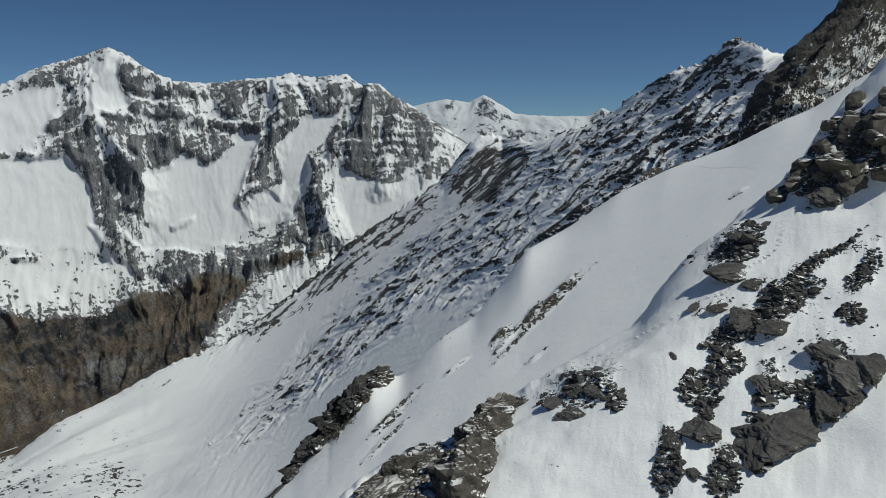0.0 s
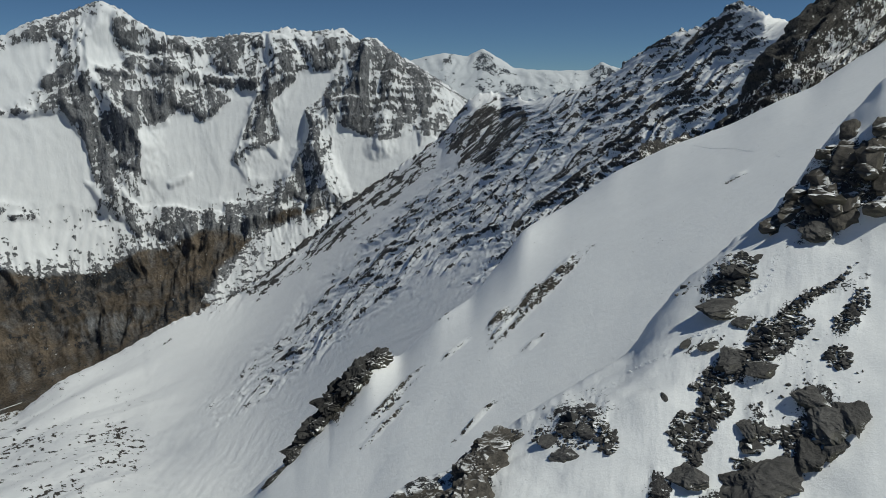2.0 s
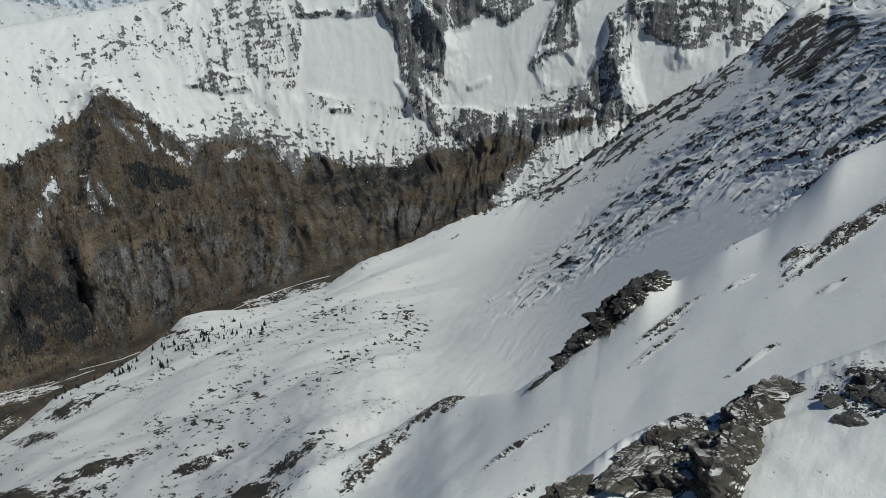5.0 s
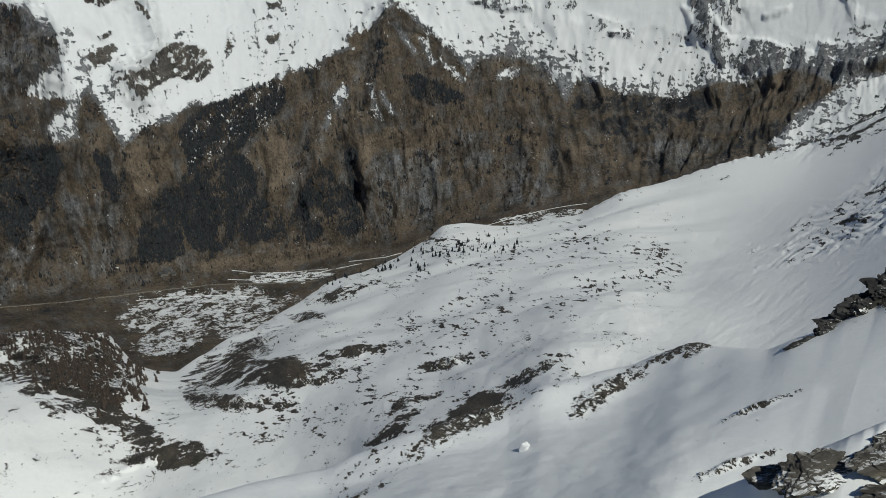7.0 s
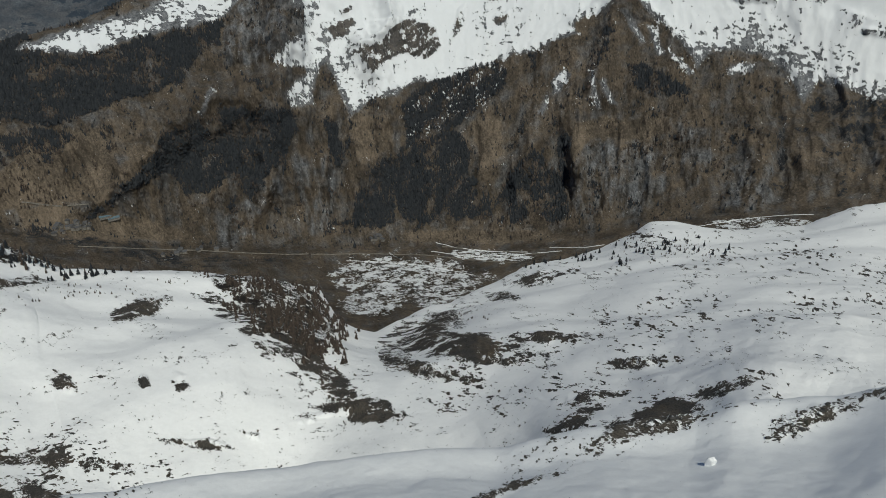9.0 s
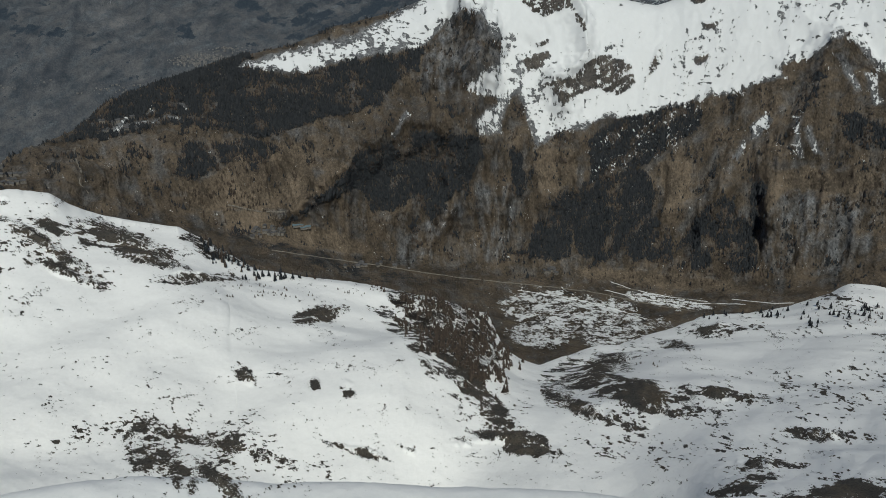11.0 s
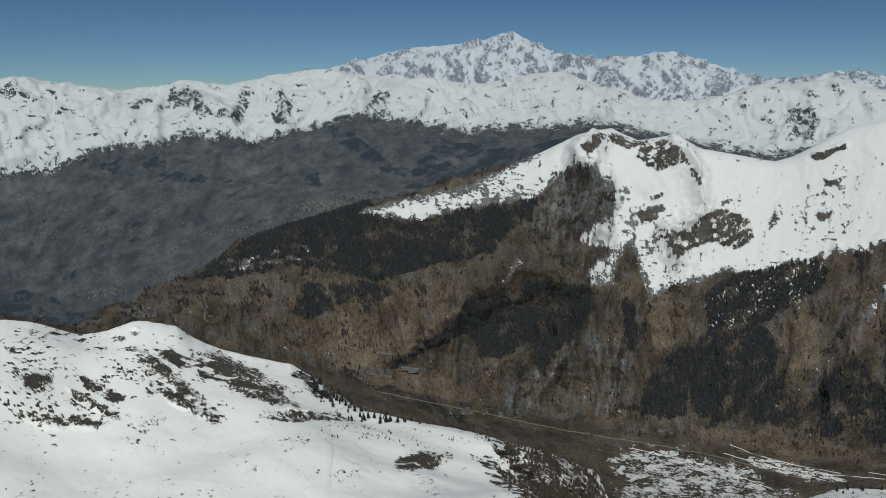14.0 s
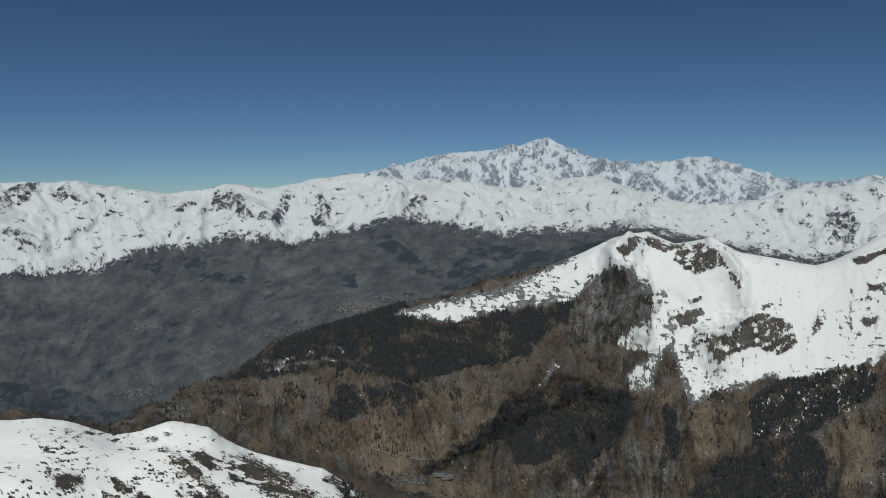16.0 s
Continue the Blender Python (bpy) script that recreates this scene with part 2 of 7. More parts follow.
KNOLL_ROCKS = [
    (98, -20.1, 3.91, 0.33, -137), (96.7, -22.3, 2.39, 0.37, -147), (92.6, -20.5, 3.27, 0.35, -152), (91.8, -21.9, 2.89, 0.46, -157),
    (106.3, -19.5, 0.97, 0.42, -155), (103.5, -22.5, 1.02, 0.28, -163), (102.8, -21.5, 2.05, 0.21, -142), (107, -18.7, 1.21, 0.24, -145),
    (88.2, -23.9, 2.98, 0.27, -172), (79.6, -27.5, 1.76, 0.34, 176), (89.9, -24, 1.68, 0.15, -171), (99.7, -17.3, 0.29, 0.11, -174),
    (105.9, -21.9, 1.41, 0.21, -160),
]
SHELF_WOODS = [
    (69.5, -27.1, 4.94, 1.05, -168), (66, -28.9, 2.5, 2.23, -121), (64.2, -30.6, 1.72, 1.33, -133), (68.8, -29.4, 4.83, 2.33, -143),
    (82.8, -22.9, 4.7, 0.92, -158), (84.8, -22.4, 3.37, 1.58, -151), (65.7, -32.1, 1.82, 1.05, -152),
]
SPECKLE = [
    (25.2, -25, 6.87, 1.63, 158), (38.8, -29.6, 7.12, 2.03, 160), (89.2, -35.7, 9.89, 2.65, -161), (39.8, -36.4, 10.39, 1.5, 159),
    (49.3, -35.3, 9.21, 1.01, 173), (54.3, -33.3, 7.04, 1.42, 176), (39.8, -24.4, 5.78, 1.31, 171), (66.7, -33.3, 5, 1.91, -148),
    (97.6, -19.8, 8.01, 1.67, -160), (105, -20.6, 4.72, 1.74, -161), (36.3, -23.8, 4.84, 1.29, 177), (29.7, -23.1, 3.92, 0.9, 165),
    (70.1, -29.1, 4.43, 1.24, -150),
]
FAN = [
    (58.7, -27.2, 7.7, 1.94, -175), (32.2, -21.6, 5.08, 0.51, 172), (52.4, -25.6, 4.39, 0.48, -178), (61.7, -28.8, 3.23, 1.21, 180),
    (55.9, -28.6, 2.69, 0.74, 160),
]
SNOW_PATHS = [
    (61.3, -30.8, 1.33, 0.37, -60), (61.7, -33, 1.63, 0.38, -113), (60.3, -34.8, 1.96, 0.41, -137), (62.6, -30, 1.82, 0.29, 159),
]
STREAKS_EAST = [
    (-7.3, -16, 5.22, 0.24, 134), (-4.9, -17.7, 2.03, 0.2, 132), (-6.8, -19.2, 1.02, 0.12, 140), (-1.1, -19.7, 1.44, 0.12, 142),
    (-2.8, -24.5, 2.45, 0.12, 137), (4.1, -23.5, 1.84, 0.16, 144),
]
RIBS_EAST = [
    (-38, 1), (-22.4, 3.14), (-21, 3.82), (-19.3, 4.55), (-18.6, 3.77), (-17.2, 2.88), (-15.7, 2.6), (-13.9, 1.41), (-12.4, 0.46), (-10.9, -0.7),
    (-8.6, -1.29), (-6.2, -1.9), (-5.6, -1.62), (-3.4, -1.23), (-2.2, -1.55), (0.2, -4.51), (1.4, -5.32), (3.8, -7.12), (6.7, -8.9), (9.2, -11.25),
    (12.4, -13.5), (14.5, -14.95), (19.6, -16.83), (23.3, -18.45), (26.9, -19.72), (29.7, -21.43),
]
RIBS_WEST = [
    (34.1, -22.21), (36.2, -22.35), (38.4, -22.3), (40.1, -22.6), (41.1, -23.51), (43.8, -24.89), (47.3, -25.9), (49.8, -26.54), (51.7, -27.81),
    (54.7, -28.8), (56.8, -29.2), (59.6, -30.25), (61.5, -31.53), (64.2, -30.39), (65.7, -27.31), (69.9, -26.28), (73.4, -26), (83.9, -23.76),
    (85.6, -22.33), (87.9, -20.65), (88.9, -19.88), (93.7, -18.87), (96, -18.08), (97.1, -17.33), (99.7, -16.94), (101.5, -17.29), (103.3, -17.17),
    (105.9, -15.98), (107.8, -15.35), (118, -14),
]
MASSIF_EAST = [
    (-38, -8), (-6, -5), (-1.8, -1.79), (-0.6, -0.91), (1.8, 0.67), (3.3, 1.45), (4.6, 2.42), (5.7, 2.23), (6.7, 3.07), (8.8, 2.79), (10.7, 3.08),
    (11.9, 2.76), (14.2, 2.62), (16, 2.34), (18.5, 2.49), (19.9, 3.2), (21.1, 4.07), (22.3, 4.5), (24, 3.88), (26.6, 3.04), (28.6, 1.97), (33.6, 1.31),
    (35.4, -0.69),
]
MASSIF_WEST = [
    (49, -2.97), (51.1, -3.56), (54.2, -5.49), (55.2, -5.83), (57.7, -5.44), (59.9, -5.14), (61.5, -4.23), (64.1, -4.67), (66, -3.86), (68.3, -4.36),
    (70.7, -5.58), (73.4, -6.61), (77.1, -7.43), (80.3, -8.64), (83.6, -9.21), (86.9, -10.15), (90.1, -11.04), (92.5, -11.72), (94.5, -13.17),
    (97.2, -14.13), (101, -16.04), (102.9, -16.93), (106, -18.5), (118, -18.5),
]

# ------------------------------------------------------------------ outlines of snow, bare ground, woods, painted shade and rock: azimuth, elevation
SNOW_WEST = [(83.87, -9.74), (79.36, -8.71), (76.1, -8.05), (73.68, -6.89), (71.29, -5.73), (69.81, -1.26), (67.31, 6.43), (60.37, 6.2), (47.65, 5.57), (46.63, -9.88),
    (50.52, -11.42), (52.72, -11.22), (55.35, -12.13), (58.44, -13.67), (60.8, -14.25), (63, -15.68), (61.19, -13.76), (60.84, -13.24), (62.39, -11.7), (63.73, -11.51),
    (65.22, -12.88), (65.63, -14.53), (67, -14.61), (67.15, -13.53), (65.81, -12.52), (67.81, -11.2), (66.85, -10.3), (65.72, -9.07), (66.33, -7.92), (67.03, -6.44),
    (68.13, -6.19), (69.28, -7.21), (71.04, -8.85), (73.65, -9.22), (76.49, -9.83), (80.6, -10.57)]
SNOW_EAST = [(62.05, 2.1), (14.64, 6.53), (-7.72, 4.86), (-12.43, -8.89), (11.42, -9.27), (13.88, -11.22), (14.99, -10.62), (16.72, -10.47), (19.02, -11.4), (21.86,
    -11.86), (23.61, -12.8), (27.08, -12.73), (29.07, -12.25), (30.67, -11.93), (31.37, -13.41), (32.46, -11.98), (34.31, -10.68), (37.51, -10.46), (38.21, -11.77),
    (39.51, -10.35), (40.9, -9.02), (42.27, -7.89), (43.35, -6.99), (45.42, -8.42), (47.84, -9.88), (49.68, -11.08), (52.29, -11.9), (55.49, -12.99), (59.33, -13.47),
    (62.75, -15.4), (64.36, -11.41)]
SNOW_COULOIR = [(-0.02, -5.21), (3.4, -7.41), (5.84, -7.78), (7.49, -9.16), (9.91, -9.7), (11.52, -10.25), (13.11, -10.58), (13.94, -11.73), (15.55, -12.82), (17.24,
    -15.42), (14.17, -16.43), (10.02, -13.09), (-0.02, -10.05)]
SNOW_STREAKS_A = [(48.23, -13.16), (47.34, -12.28), (46.83, -12.71), (47.4, -13.69), (48.03, -14.03)]
SNOW_STREAKS_B = [(45.42, -12.26), (45.19, -12.25), (44.5, -14.85), (44.81, -14.87)]
SNOW_STREAKS_C = [(44.6, -12.78), (44.29, -12.76), (43.42, -14.58), (43.92, -14.54)]
SNOW_STREAKS_D = [(43.68, -8.16), (43.25, -8.14), (41.95, -10.23), (42.28, -10.43)]
SNOW_STREAKS_E = [(41.88, -9.15), (41.53, -9.13), (40.56, -11.05), (40.92, -11.07)]
SNOW_STREAKS_F = [(36.41, -11.56), (34.73, -11.41), (34.97, -11.93), (36.15, -12.04)]
SNOW_STREAKS_G = [(40.41, -10.86), (40.03, -11.01), (38.41, -12.16), (38.94, -12.2)]
SNOW_STREAKS_H = [(49.03, -15.31), (48.42, -14.12), (48.54, -15.47)]
SNOW_SPUR_TRACK = [(73.36, -14.59), (72.19, -13.13), (71.96, -13.14), (73.14, -14.76)]
SNOW_PISTE_A = [(92.81, -13.53), (91.4, -12.74), (91.13, -12.91), (92.02, -13.65)]
SNOW_PISTE_B = [(91.62, -13.28), (89.37, -13.05), (89.37, -13.25), (91.62, -13.47)]
SNOW_PISTE_C = [(88.05, -11.99), (87.81, -11.99), (87.34, -12.68), (87.58, -12.68)]
SNOW_PISTE_D = [(90.28, -12.51), (89.79, -12.29), (89.51, -12.38), (90, -12.64)]
SNOW_PISTE_E = [(89, -12.99), (87.99, -13.02), (88, -13.22), (89.01, -13.19)]
SNOW_AREAS = [SNOW_WEST, SNOW_EAST, SNOW_COULOIR, SNOW_STREAKS_A, SNOW_STREAKS_B, SNOW_STREAKS_C, SNOW_STREAKS_D, SNOW_STREAKS_E, SNOW_STREAKS_F, SNOW_STREAKS_G,
    SNOW_STREAKS_H, SNOW_SPUR_TRACK, SNOW_PISTE_A, SNOW_PISTE_B, SNOW_PISTE_C, SNOW_PISTE_D, SNOW_PISTE_E]
BARE_PEAK = [(63.59, -4.43), (61.92, -4.59), (60.76, -6.09), (59.81, -7.34), (60.24, -7.36), (61.13, -5.98), (62.58, -6.69), (63.72, -6.26), (64.37, -5.82)]
BARE_SUMMIT = [(67.97, -5), (66.64, -4.06), (64.34, -4.49), (63.58, -4.78), (64.69, -5.28), (66.24, -4.69), (67.37, -5.66)]
BARE_BOWL = [(58.65, -9.1), (56.52, -9.53), (56.18, -10.8), (57.11, -11.8), (58.91, -11.31), (59.98, -11.77), (60.98, -12.52), (62.04, -11.22), (60.4, -10.54), (59.53,
    -9.54)]
BARE_STEP = [(64.17, -9.59), (62.12, -8.99), (62.46, -10.01), (63.57, -10.38)]
BARE_KNOB = [(63.15, -8.46), (62.26, -8.19), (62.4, -8.54), (62.99, -8.72)]
BARE_RIB_A = [(54.86, -8.48), (54.34, -8.27), (54.79, -9.95), (55.43, -10.74), (55.3, -9.81)]
BARE_RIB_B = [(52.51, -9.04), (51.33, -8.51), (51.4, -8.95), (52.17, -9.44)]
BARE_RIB_C = [(53.05, -5.28), (50.94, -4.47), (50.92, -4.82), (52.71, -5.62)]
BARE_RIB_D = [(52.15, -6.92), (51.06, -6.6), (51.19, -7.07), (51.98, -7.2)]
BARE_TONGUE = [(59.13, -9.44), (56.94, -9.37), (56.64, -9.94), (57.85, -10.79), (56.42, -11.24), (57.58, -11.55), (58.61, -10.93), (59.82, -11.77), (62.59, -11.19),
    (60.32, -10.27)]
BARE_CREST = [(43.81, -7.06), (42.84, -7.14), (40.7, -9.02), (38.3, -11.11), (39.91, -10.35), (41.89, -9.1), (43.47, -9.01), (44.69, -10.13), (45.9, -10.49), (45.04,
    -8.62)]
BARE_HIGH = [(38.36, -6.96), (36.82, -6.04), (34.5, -6.38), (34.06, -7.48), (36, -7.69)]
BARE_GULLY = [(24.14, -6.88), (22.84, -7.19), (20.87, -8.53), (20.31, -9.93), (20.87, -11.06), (21.79, -9.66), (23.2, -8.64)]
BARE_AREAS = [BARE_PEAK, BARE_SUMMIT, BARE_BOWL, BARE_STEP, BARE_KNOB, BARE_RIB_A, BARE_RIB_B, BARE_RIB_C, BARE_RIB_D, BARE_TONGUE, BARE_CREST, BARE_HIGH, BARE_GULLY]
WOOD_NORTH = [(95.56, -14.15), (93.97, -12.85), (90.77, -11.18), (86.72, -9.78), (83.46, -8.86), (80.6, -10.73), (76.49, -9.91), (71.23, -9.01), (71.13, -10.45), (72.81,
    -11.09), (73.6, -12.51), (75.64, -13.27), (78.53, -13.62), (81.85, -14.81), (85.15, -14.21), (89.21, -13.38), (91.63, -13.98)]
WOOD_SPUR = [(82.56, -21.29), (79.92, -19.33), (77.73, -17.71), (75.52, -15.67), (72.25, -14.58), (69.05, -14.42), (66.46, -15.09), (66.42, -16.66), (67.4, -17.21),
    (67.71, -18.98), (68.72, -18.34), (69.66, -19.88), (70.4, -21.23), (71.7, -19.36), (73.22, -20.12), (74.88, -20.3), (75.7, -18.75), (78.73, -19.23), (80.71, -20.65)]
WOOD_SNOWY = [(59.26, -14.98), (56.83, -13.21), (52.06, -12.08), (51.24, -12.59), (52.12, -14.46), (54.68, -16.3), (57.15, -17.13), (58.4, -17.94)]
WOOD_LOWER = [(59.67, -17.75), (57.57, -17.34), (54.87, -16.7), (53.75, -18.45), (53.9, -19.65), (52.35, -20.79), (51.98, -23.38), (54.83, -22.89), (56.57, -23.42),
    (59.22, -23.17), (60.09, -19.75)]
WOOD_GORGE = [(51.14, -19.93), (49.02, -17.76), (47.69, -18.94), (46.44, -21.02), (45.82, -22.82), (47.46, -23.28), (48.81, -22.58), (50.45, -23.49), (51.24, -21.53)]
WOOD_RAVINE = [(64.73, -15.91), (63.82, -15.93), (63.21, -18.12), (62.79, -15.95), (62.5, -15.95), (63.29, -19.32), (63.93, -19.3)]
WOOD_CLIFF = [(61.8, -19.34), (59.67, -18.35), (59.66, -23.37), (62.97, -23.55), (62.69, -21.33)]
# dark rock bands and gullies, their shade painted with the woodland colour
SHADED_ROCK_A = [(43.02, -11.83), (41.34, -11.94), (38.38, -13.43), (38.67, -13.86), (40.88, -13.83), (42.46, -13.2)]
SHADED_ROCK_B = [(35.45, -14.85), (33.99, -15.15), (33.37, -15.69), (34.58, -15.7)]
SHADED_ROCK_C = [(35.51, -16.43), (34.12, -16.26), (33.86, -16.7), (35.58, -17)]
SHADED_ROCK_D = [(32.8, -14.29), (32.07, -14.55), (31.6, -17.54), (31.74, -18.47), (32.3, -17.64)]
SHADED_ROCK_E = [(47.47, -16.97), (46.42, -16.71), (46.21, -17.47), (46.91, -18.49), (46.36, -19.83), (46.85, -20.26), (47.4, -18.92)]
SHADED_ROCK_F = [(31.67, -14.86), (30.31, -15.02), (29.94, -15.5), (31.2, -15.5)]
WOOD_EAST_A = [(29.41, -14.49), (26.59, -14.01), (24.17, -14.18), (23.88, -15.26), (26.47, -15.85), (28.54, -15.65)]
WOOD_EAST_B = [(25.96, -17.33), (24, -16.25), (21.9, -17.1), (23.82, -18.4)]
WOOD_BELOW_PISTE = [(87.62, -14.85), (83.5, -14.95), (81.02, -15.57), (82.69, -16.94), (86.01, -17.26), (89.28, -16.75)]
# rock spur lying in shadow, which is put in as dark woodland colour
SHADOW_SPUR = [(24.63, -19.25), (21.42, -17.01), (19.45, -14.95), (17.12, -13.61), (15.08, -12.8), (15.54, -14.57), (18.39, -16.19), (21.85, -18.08), (23.73,
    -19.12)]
WOOD_EAST_BAND = [(30.99, -13.3), (27.73, -12.56), (25.37, -12.26), (21.87, -12.4), (20.77, -13.51), (22.35, -14.38), (25.49, -14.05), (28.5, -14.05), (31.07, -14.33)]
WOOD_VALLEY = [(87.3, -20.81), (84.25, -22.18), (80.59, -23.49), (75.5, -25.29), (68.14, -25.57), (65.92, -25.48), (74.98, -24.55), (80.45, -22.62), (84.78, -21.04)]
WOOD_AND_SHADE_AREAS = [WOOD_NORTH, WOOD_SPUR, WOOD_SNOWY, WOOD_LOWER, WOOD_GORGE, WOOD_RAVINE, WOOD_CLIFF, SHADED_ROCK_A, SHADED_ROCK_B, SHADED_ROCK_C, SHADED_ROCK_D, SHADED_ROCK_E,
    SHADED_ROCK_F, WOOD_EAST_A, WOOD_EAST_B, WOOD_BELOW_PISTE, SHADOW_SPUR, WOOD_EAST_BAND, WOOD_VALLEY]
MEADOW_UPPER = [(86.48, -16.89), (84.86, -15.82), (82.39, -15.07), (79.61, -14.89), (79.36, -15.74), (79.14, -17.27), (77.69, -16), (76.1, -16.63), (77.79, -18.09),
    (79.84, -18.84), (80.56, -19.71), (83.76, -19.6), (87.38, -19.5), (88.42, -17.87)]
MEADOW_LOWER = [(86.23, -19.13), (83.06, -19.85), (80.11, -20.54), (75.55, -22.4), (75.67, -23.38), (82.37, -22.35), (85.86, -20.87)]
MEADOW_FLOOR = [(59.21, -23.86), (54.8, -23.61), (50.44, -23.57), (46.15, -23.65), (44.42, -23.99), (48.19, -24.61), (54.75, -24.91), (59.21, -24.59)]
MEADOW_BROWN_A = [(54.08, -15.89), (51.64, -15.61), (51.25, -18.35), (53.08, -19.22), (53.58, -17.65)]
MEADOW_BROWN_B = [(46.42, -15.55), (39.74, -15.22), (39.22, -16.11), (41.35, -17.07), (44.87, -16.98), (45.95, -18.03)]
MEADOW_BROWN_C = [(36.34, -15.8), (33.14, -15.95), (33.22, -16.39), (35.89, -16.3)]
MEADOW_BROWN_D = [(62.99, -15.75), (60.09, -15.18), (59.67, -17.75), (62, -18.93), (62.82, -17.33)]
MEADOW_AREAS = [MEADOW_UPPER, MEADOW_LOWER, MEADOW_FLOOR, MEADOW_BROWN_A, MEADOW_BROWN_B, MEADOW_BROWN_C, MEADOW_BROWN_D]
CLIFF_MAIN = [(46.43, -19.24), (45.93, -18.23), (45.24, -17.2), (42.69, -17.19), (40.74, -17.28), (39.51, -17.83), (39.26, -20.1), (40.67, -21.62), (42.57, -22.42),
    (45.01, -22.67), (46.09, -21.18)]
CLIFF_EAST = [(38.93, -15.59), (36.92, -15.6), (36.52, -16.82), (36.97, -19.42), (37.9, -19.92), (38.77, -17.75)]
CLIFF_FAR = [(35.2, -18.06), (32.58, -16.96), (31.97, -20.16), (33.52, -20.98), (35.42, -20.71)]
CLIFF_TOWER = [(70.05, -19.46), (69.38, -18.9), (68.13, -18.96), (67.78, -19.97), (68.9, -20.92), (69.98, -21.26)]
CLIFF_CHUTES = [(73.34, -23.2), (70.77, -20.61), (69.5, -20.49), (69.58, -21.48), (70.66, -24.21), (73.22, -24.01)]
CLIFF_GULLY = [(67.24, -18.09), (64.32, -18.3), (63.94, -19.7), (64.51, -23.71), (66.27, -23.65), (66.98, -20.81)]
CLIFF_PYRAMID = [(71.03, -9.05), (69.09, -7), (67.94, -6.14), (67.03, -6.44), (66.21, -8.31), (65.8, -9.08), (67.04, -10.5), (68.78, -11.95), (71.18, -11.64)]
CLIFF_FAR_BAND = [(26.46, -15.97), (22.07, -15.35), (20.08, -15.49), (21.5, -17.07), (23.89, -17.62), (26.4, -16.96)]
CLIFF_AREAS = [CLIFF_MAIN, CLIFF_EAST, CLIFF_FAR, CLIFF_TOWER, CLIFF_CHUTES, CLIFF_GULLY, CLIFF_PYRAMID, CLIFF_FAR_BAND]
ROCK_BUTTRESS = [(30.58, -2.42), (28.75, -2.26), (26.86, -2.23), (25.14, -1.04), (23.76, -0.23), (23.13, 0.13), (22.64, -1.14), (22.03, -2.06), (20.81, -3.07), (20.15,
    -4.89), (20.82, -6.37), (21.93, -6.03), (22.52, -6.49), (22.07, -7.52), (21.24, -8.32), (23.02, -8.51), (23.64, -6.62), (23.77, -4.77), (24, -3.37), (24.99, -2.4),
    (26.88, -2.51)]
ROCK_SHOULDER = [(21.27, -1.15), (19.68, -0.94), (18.55, -1.73), (18.67, -3.12), (19.79, -3.77), (20.68, -2.7), (21.35, -2.25)]
ROCK_STEP = [(18.67, -0.79), (16.81, -1.03), (15.69, -0.73), (14.91, -1.49), (15.33, -2.52), (16.37, -3.19), (17.07, -2.54), (18.4, -2.14)]
ROCK_WEST_CREST = [(28.39, 1.66), (27.39, 2.43), (25.11, 3.3), (23.43, 3.9), (23.57, 2.96), (24.33, 1.65), (25.2, 2.26), (27.13, 1.95)]
ROCK_UNDER_PEAK = [(24.28, 1.54), (23.16, 3.21), (23.6, 1.73), (23.52, 0.67), (24.39, 0.13), (25.78, -0.93), (26.25, -0.75), (25.03, 0.31)]
ROCK_EAST_OF_PEAK = [(21.96, 3.52), (20.44, 3.35), (18.69, 2.37), (18.47, 1.35), (20.24, 1.23), (21.39, 2.04)]
ROCK_MID = [(23.2, 0.49), (21.51, 0.31), (20.67, -0.05), (21.72, -0.23), (22.73, -0.05)]
ROCK_SKYLINE_A = [(18.42, 2.23), (14.78, 2.57), (12.17, 2.67), (11.98, 1.85), (13.65, 1.46), (14.09, -0.13), (15.19, 0.25), (15.87, 1.37), (18.47, 1.42)]
ROCK_SKYLINE_B = [(11.8, 2.52), (10.21, 2.31), (9.51, 0.33), (10.99, -1.21), (11.83, -2.05), (12.44, -3.99), (13.93, -4.74), (14.42, -5.51), (13.48, -3.12), (12.63,
    -1.2), (11.81, 0.33)]
ROCK_SKYLINE_C = [(10.28, 2.42), (7.2, 2.56), (5.26, 1.96), (6.45, 1.11), (7.64, 0.33), (8.82, 0.14), (9.37, 1.1)]
ROCK_PYRAMID = [(5.65, 1.88), (4.55, 2.11), (3.23, 0.88), (2.04, 0.57), (0.86, -0.84), (0.34, -1.82), (1.95, -3.21), (3.28, -3.84), (4.33, -4.63), (5.77, -4.22), (6.95,
    -3.42), (7.72, -2.63), (8.28, -1.45), (7.66, -0.44), (6.46, 0.72)]
ROCK_SPUR = [(9.48, -2.46), (8.13, -3.37), (8.49, -4.75), (7.61, -5.96), (7.77, -7.55), (7.24, -8.85), (9.09, -9.2), (10.58, -8.37), (11.4, -9.14), (10.71, -9.88),
    (11.51, -10.09), (15.39, -9.54), (15.35, -8.76), (13.02, -8.61), (10.61, -7.1), (10.17, -5.52), (9.05, -4.98), (9.4, -3.64)]
ROCK_LOW_BAND = [(22.15, -8.57), (19.09, -8.74), (15.38, -9.38), (11.51, -10.01), (13.42, -10.57), (13.94, -11.73), (15.54, -12.51), (18.15, -11.49), (21.37, -10.13)]
ROCK_ISLAND_A = [(18.99, -7.13), (17.49, -6.66), (17.44, -7.12), (18.83, -7.52)]
ROCK_ISLAND_B = [(12.81, -3.6), (11.3, -4.4), (11.42, -5.69), (12.1, -5.09), (13.33, -5.07)]
ROCK_EDGE = [(1.83, -3.53), (-0.26, -2.65), (-0.66, -3.69), (1.52, -4.88)]
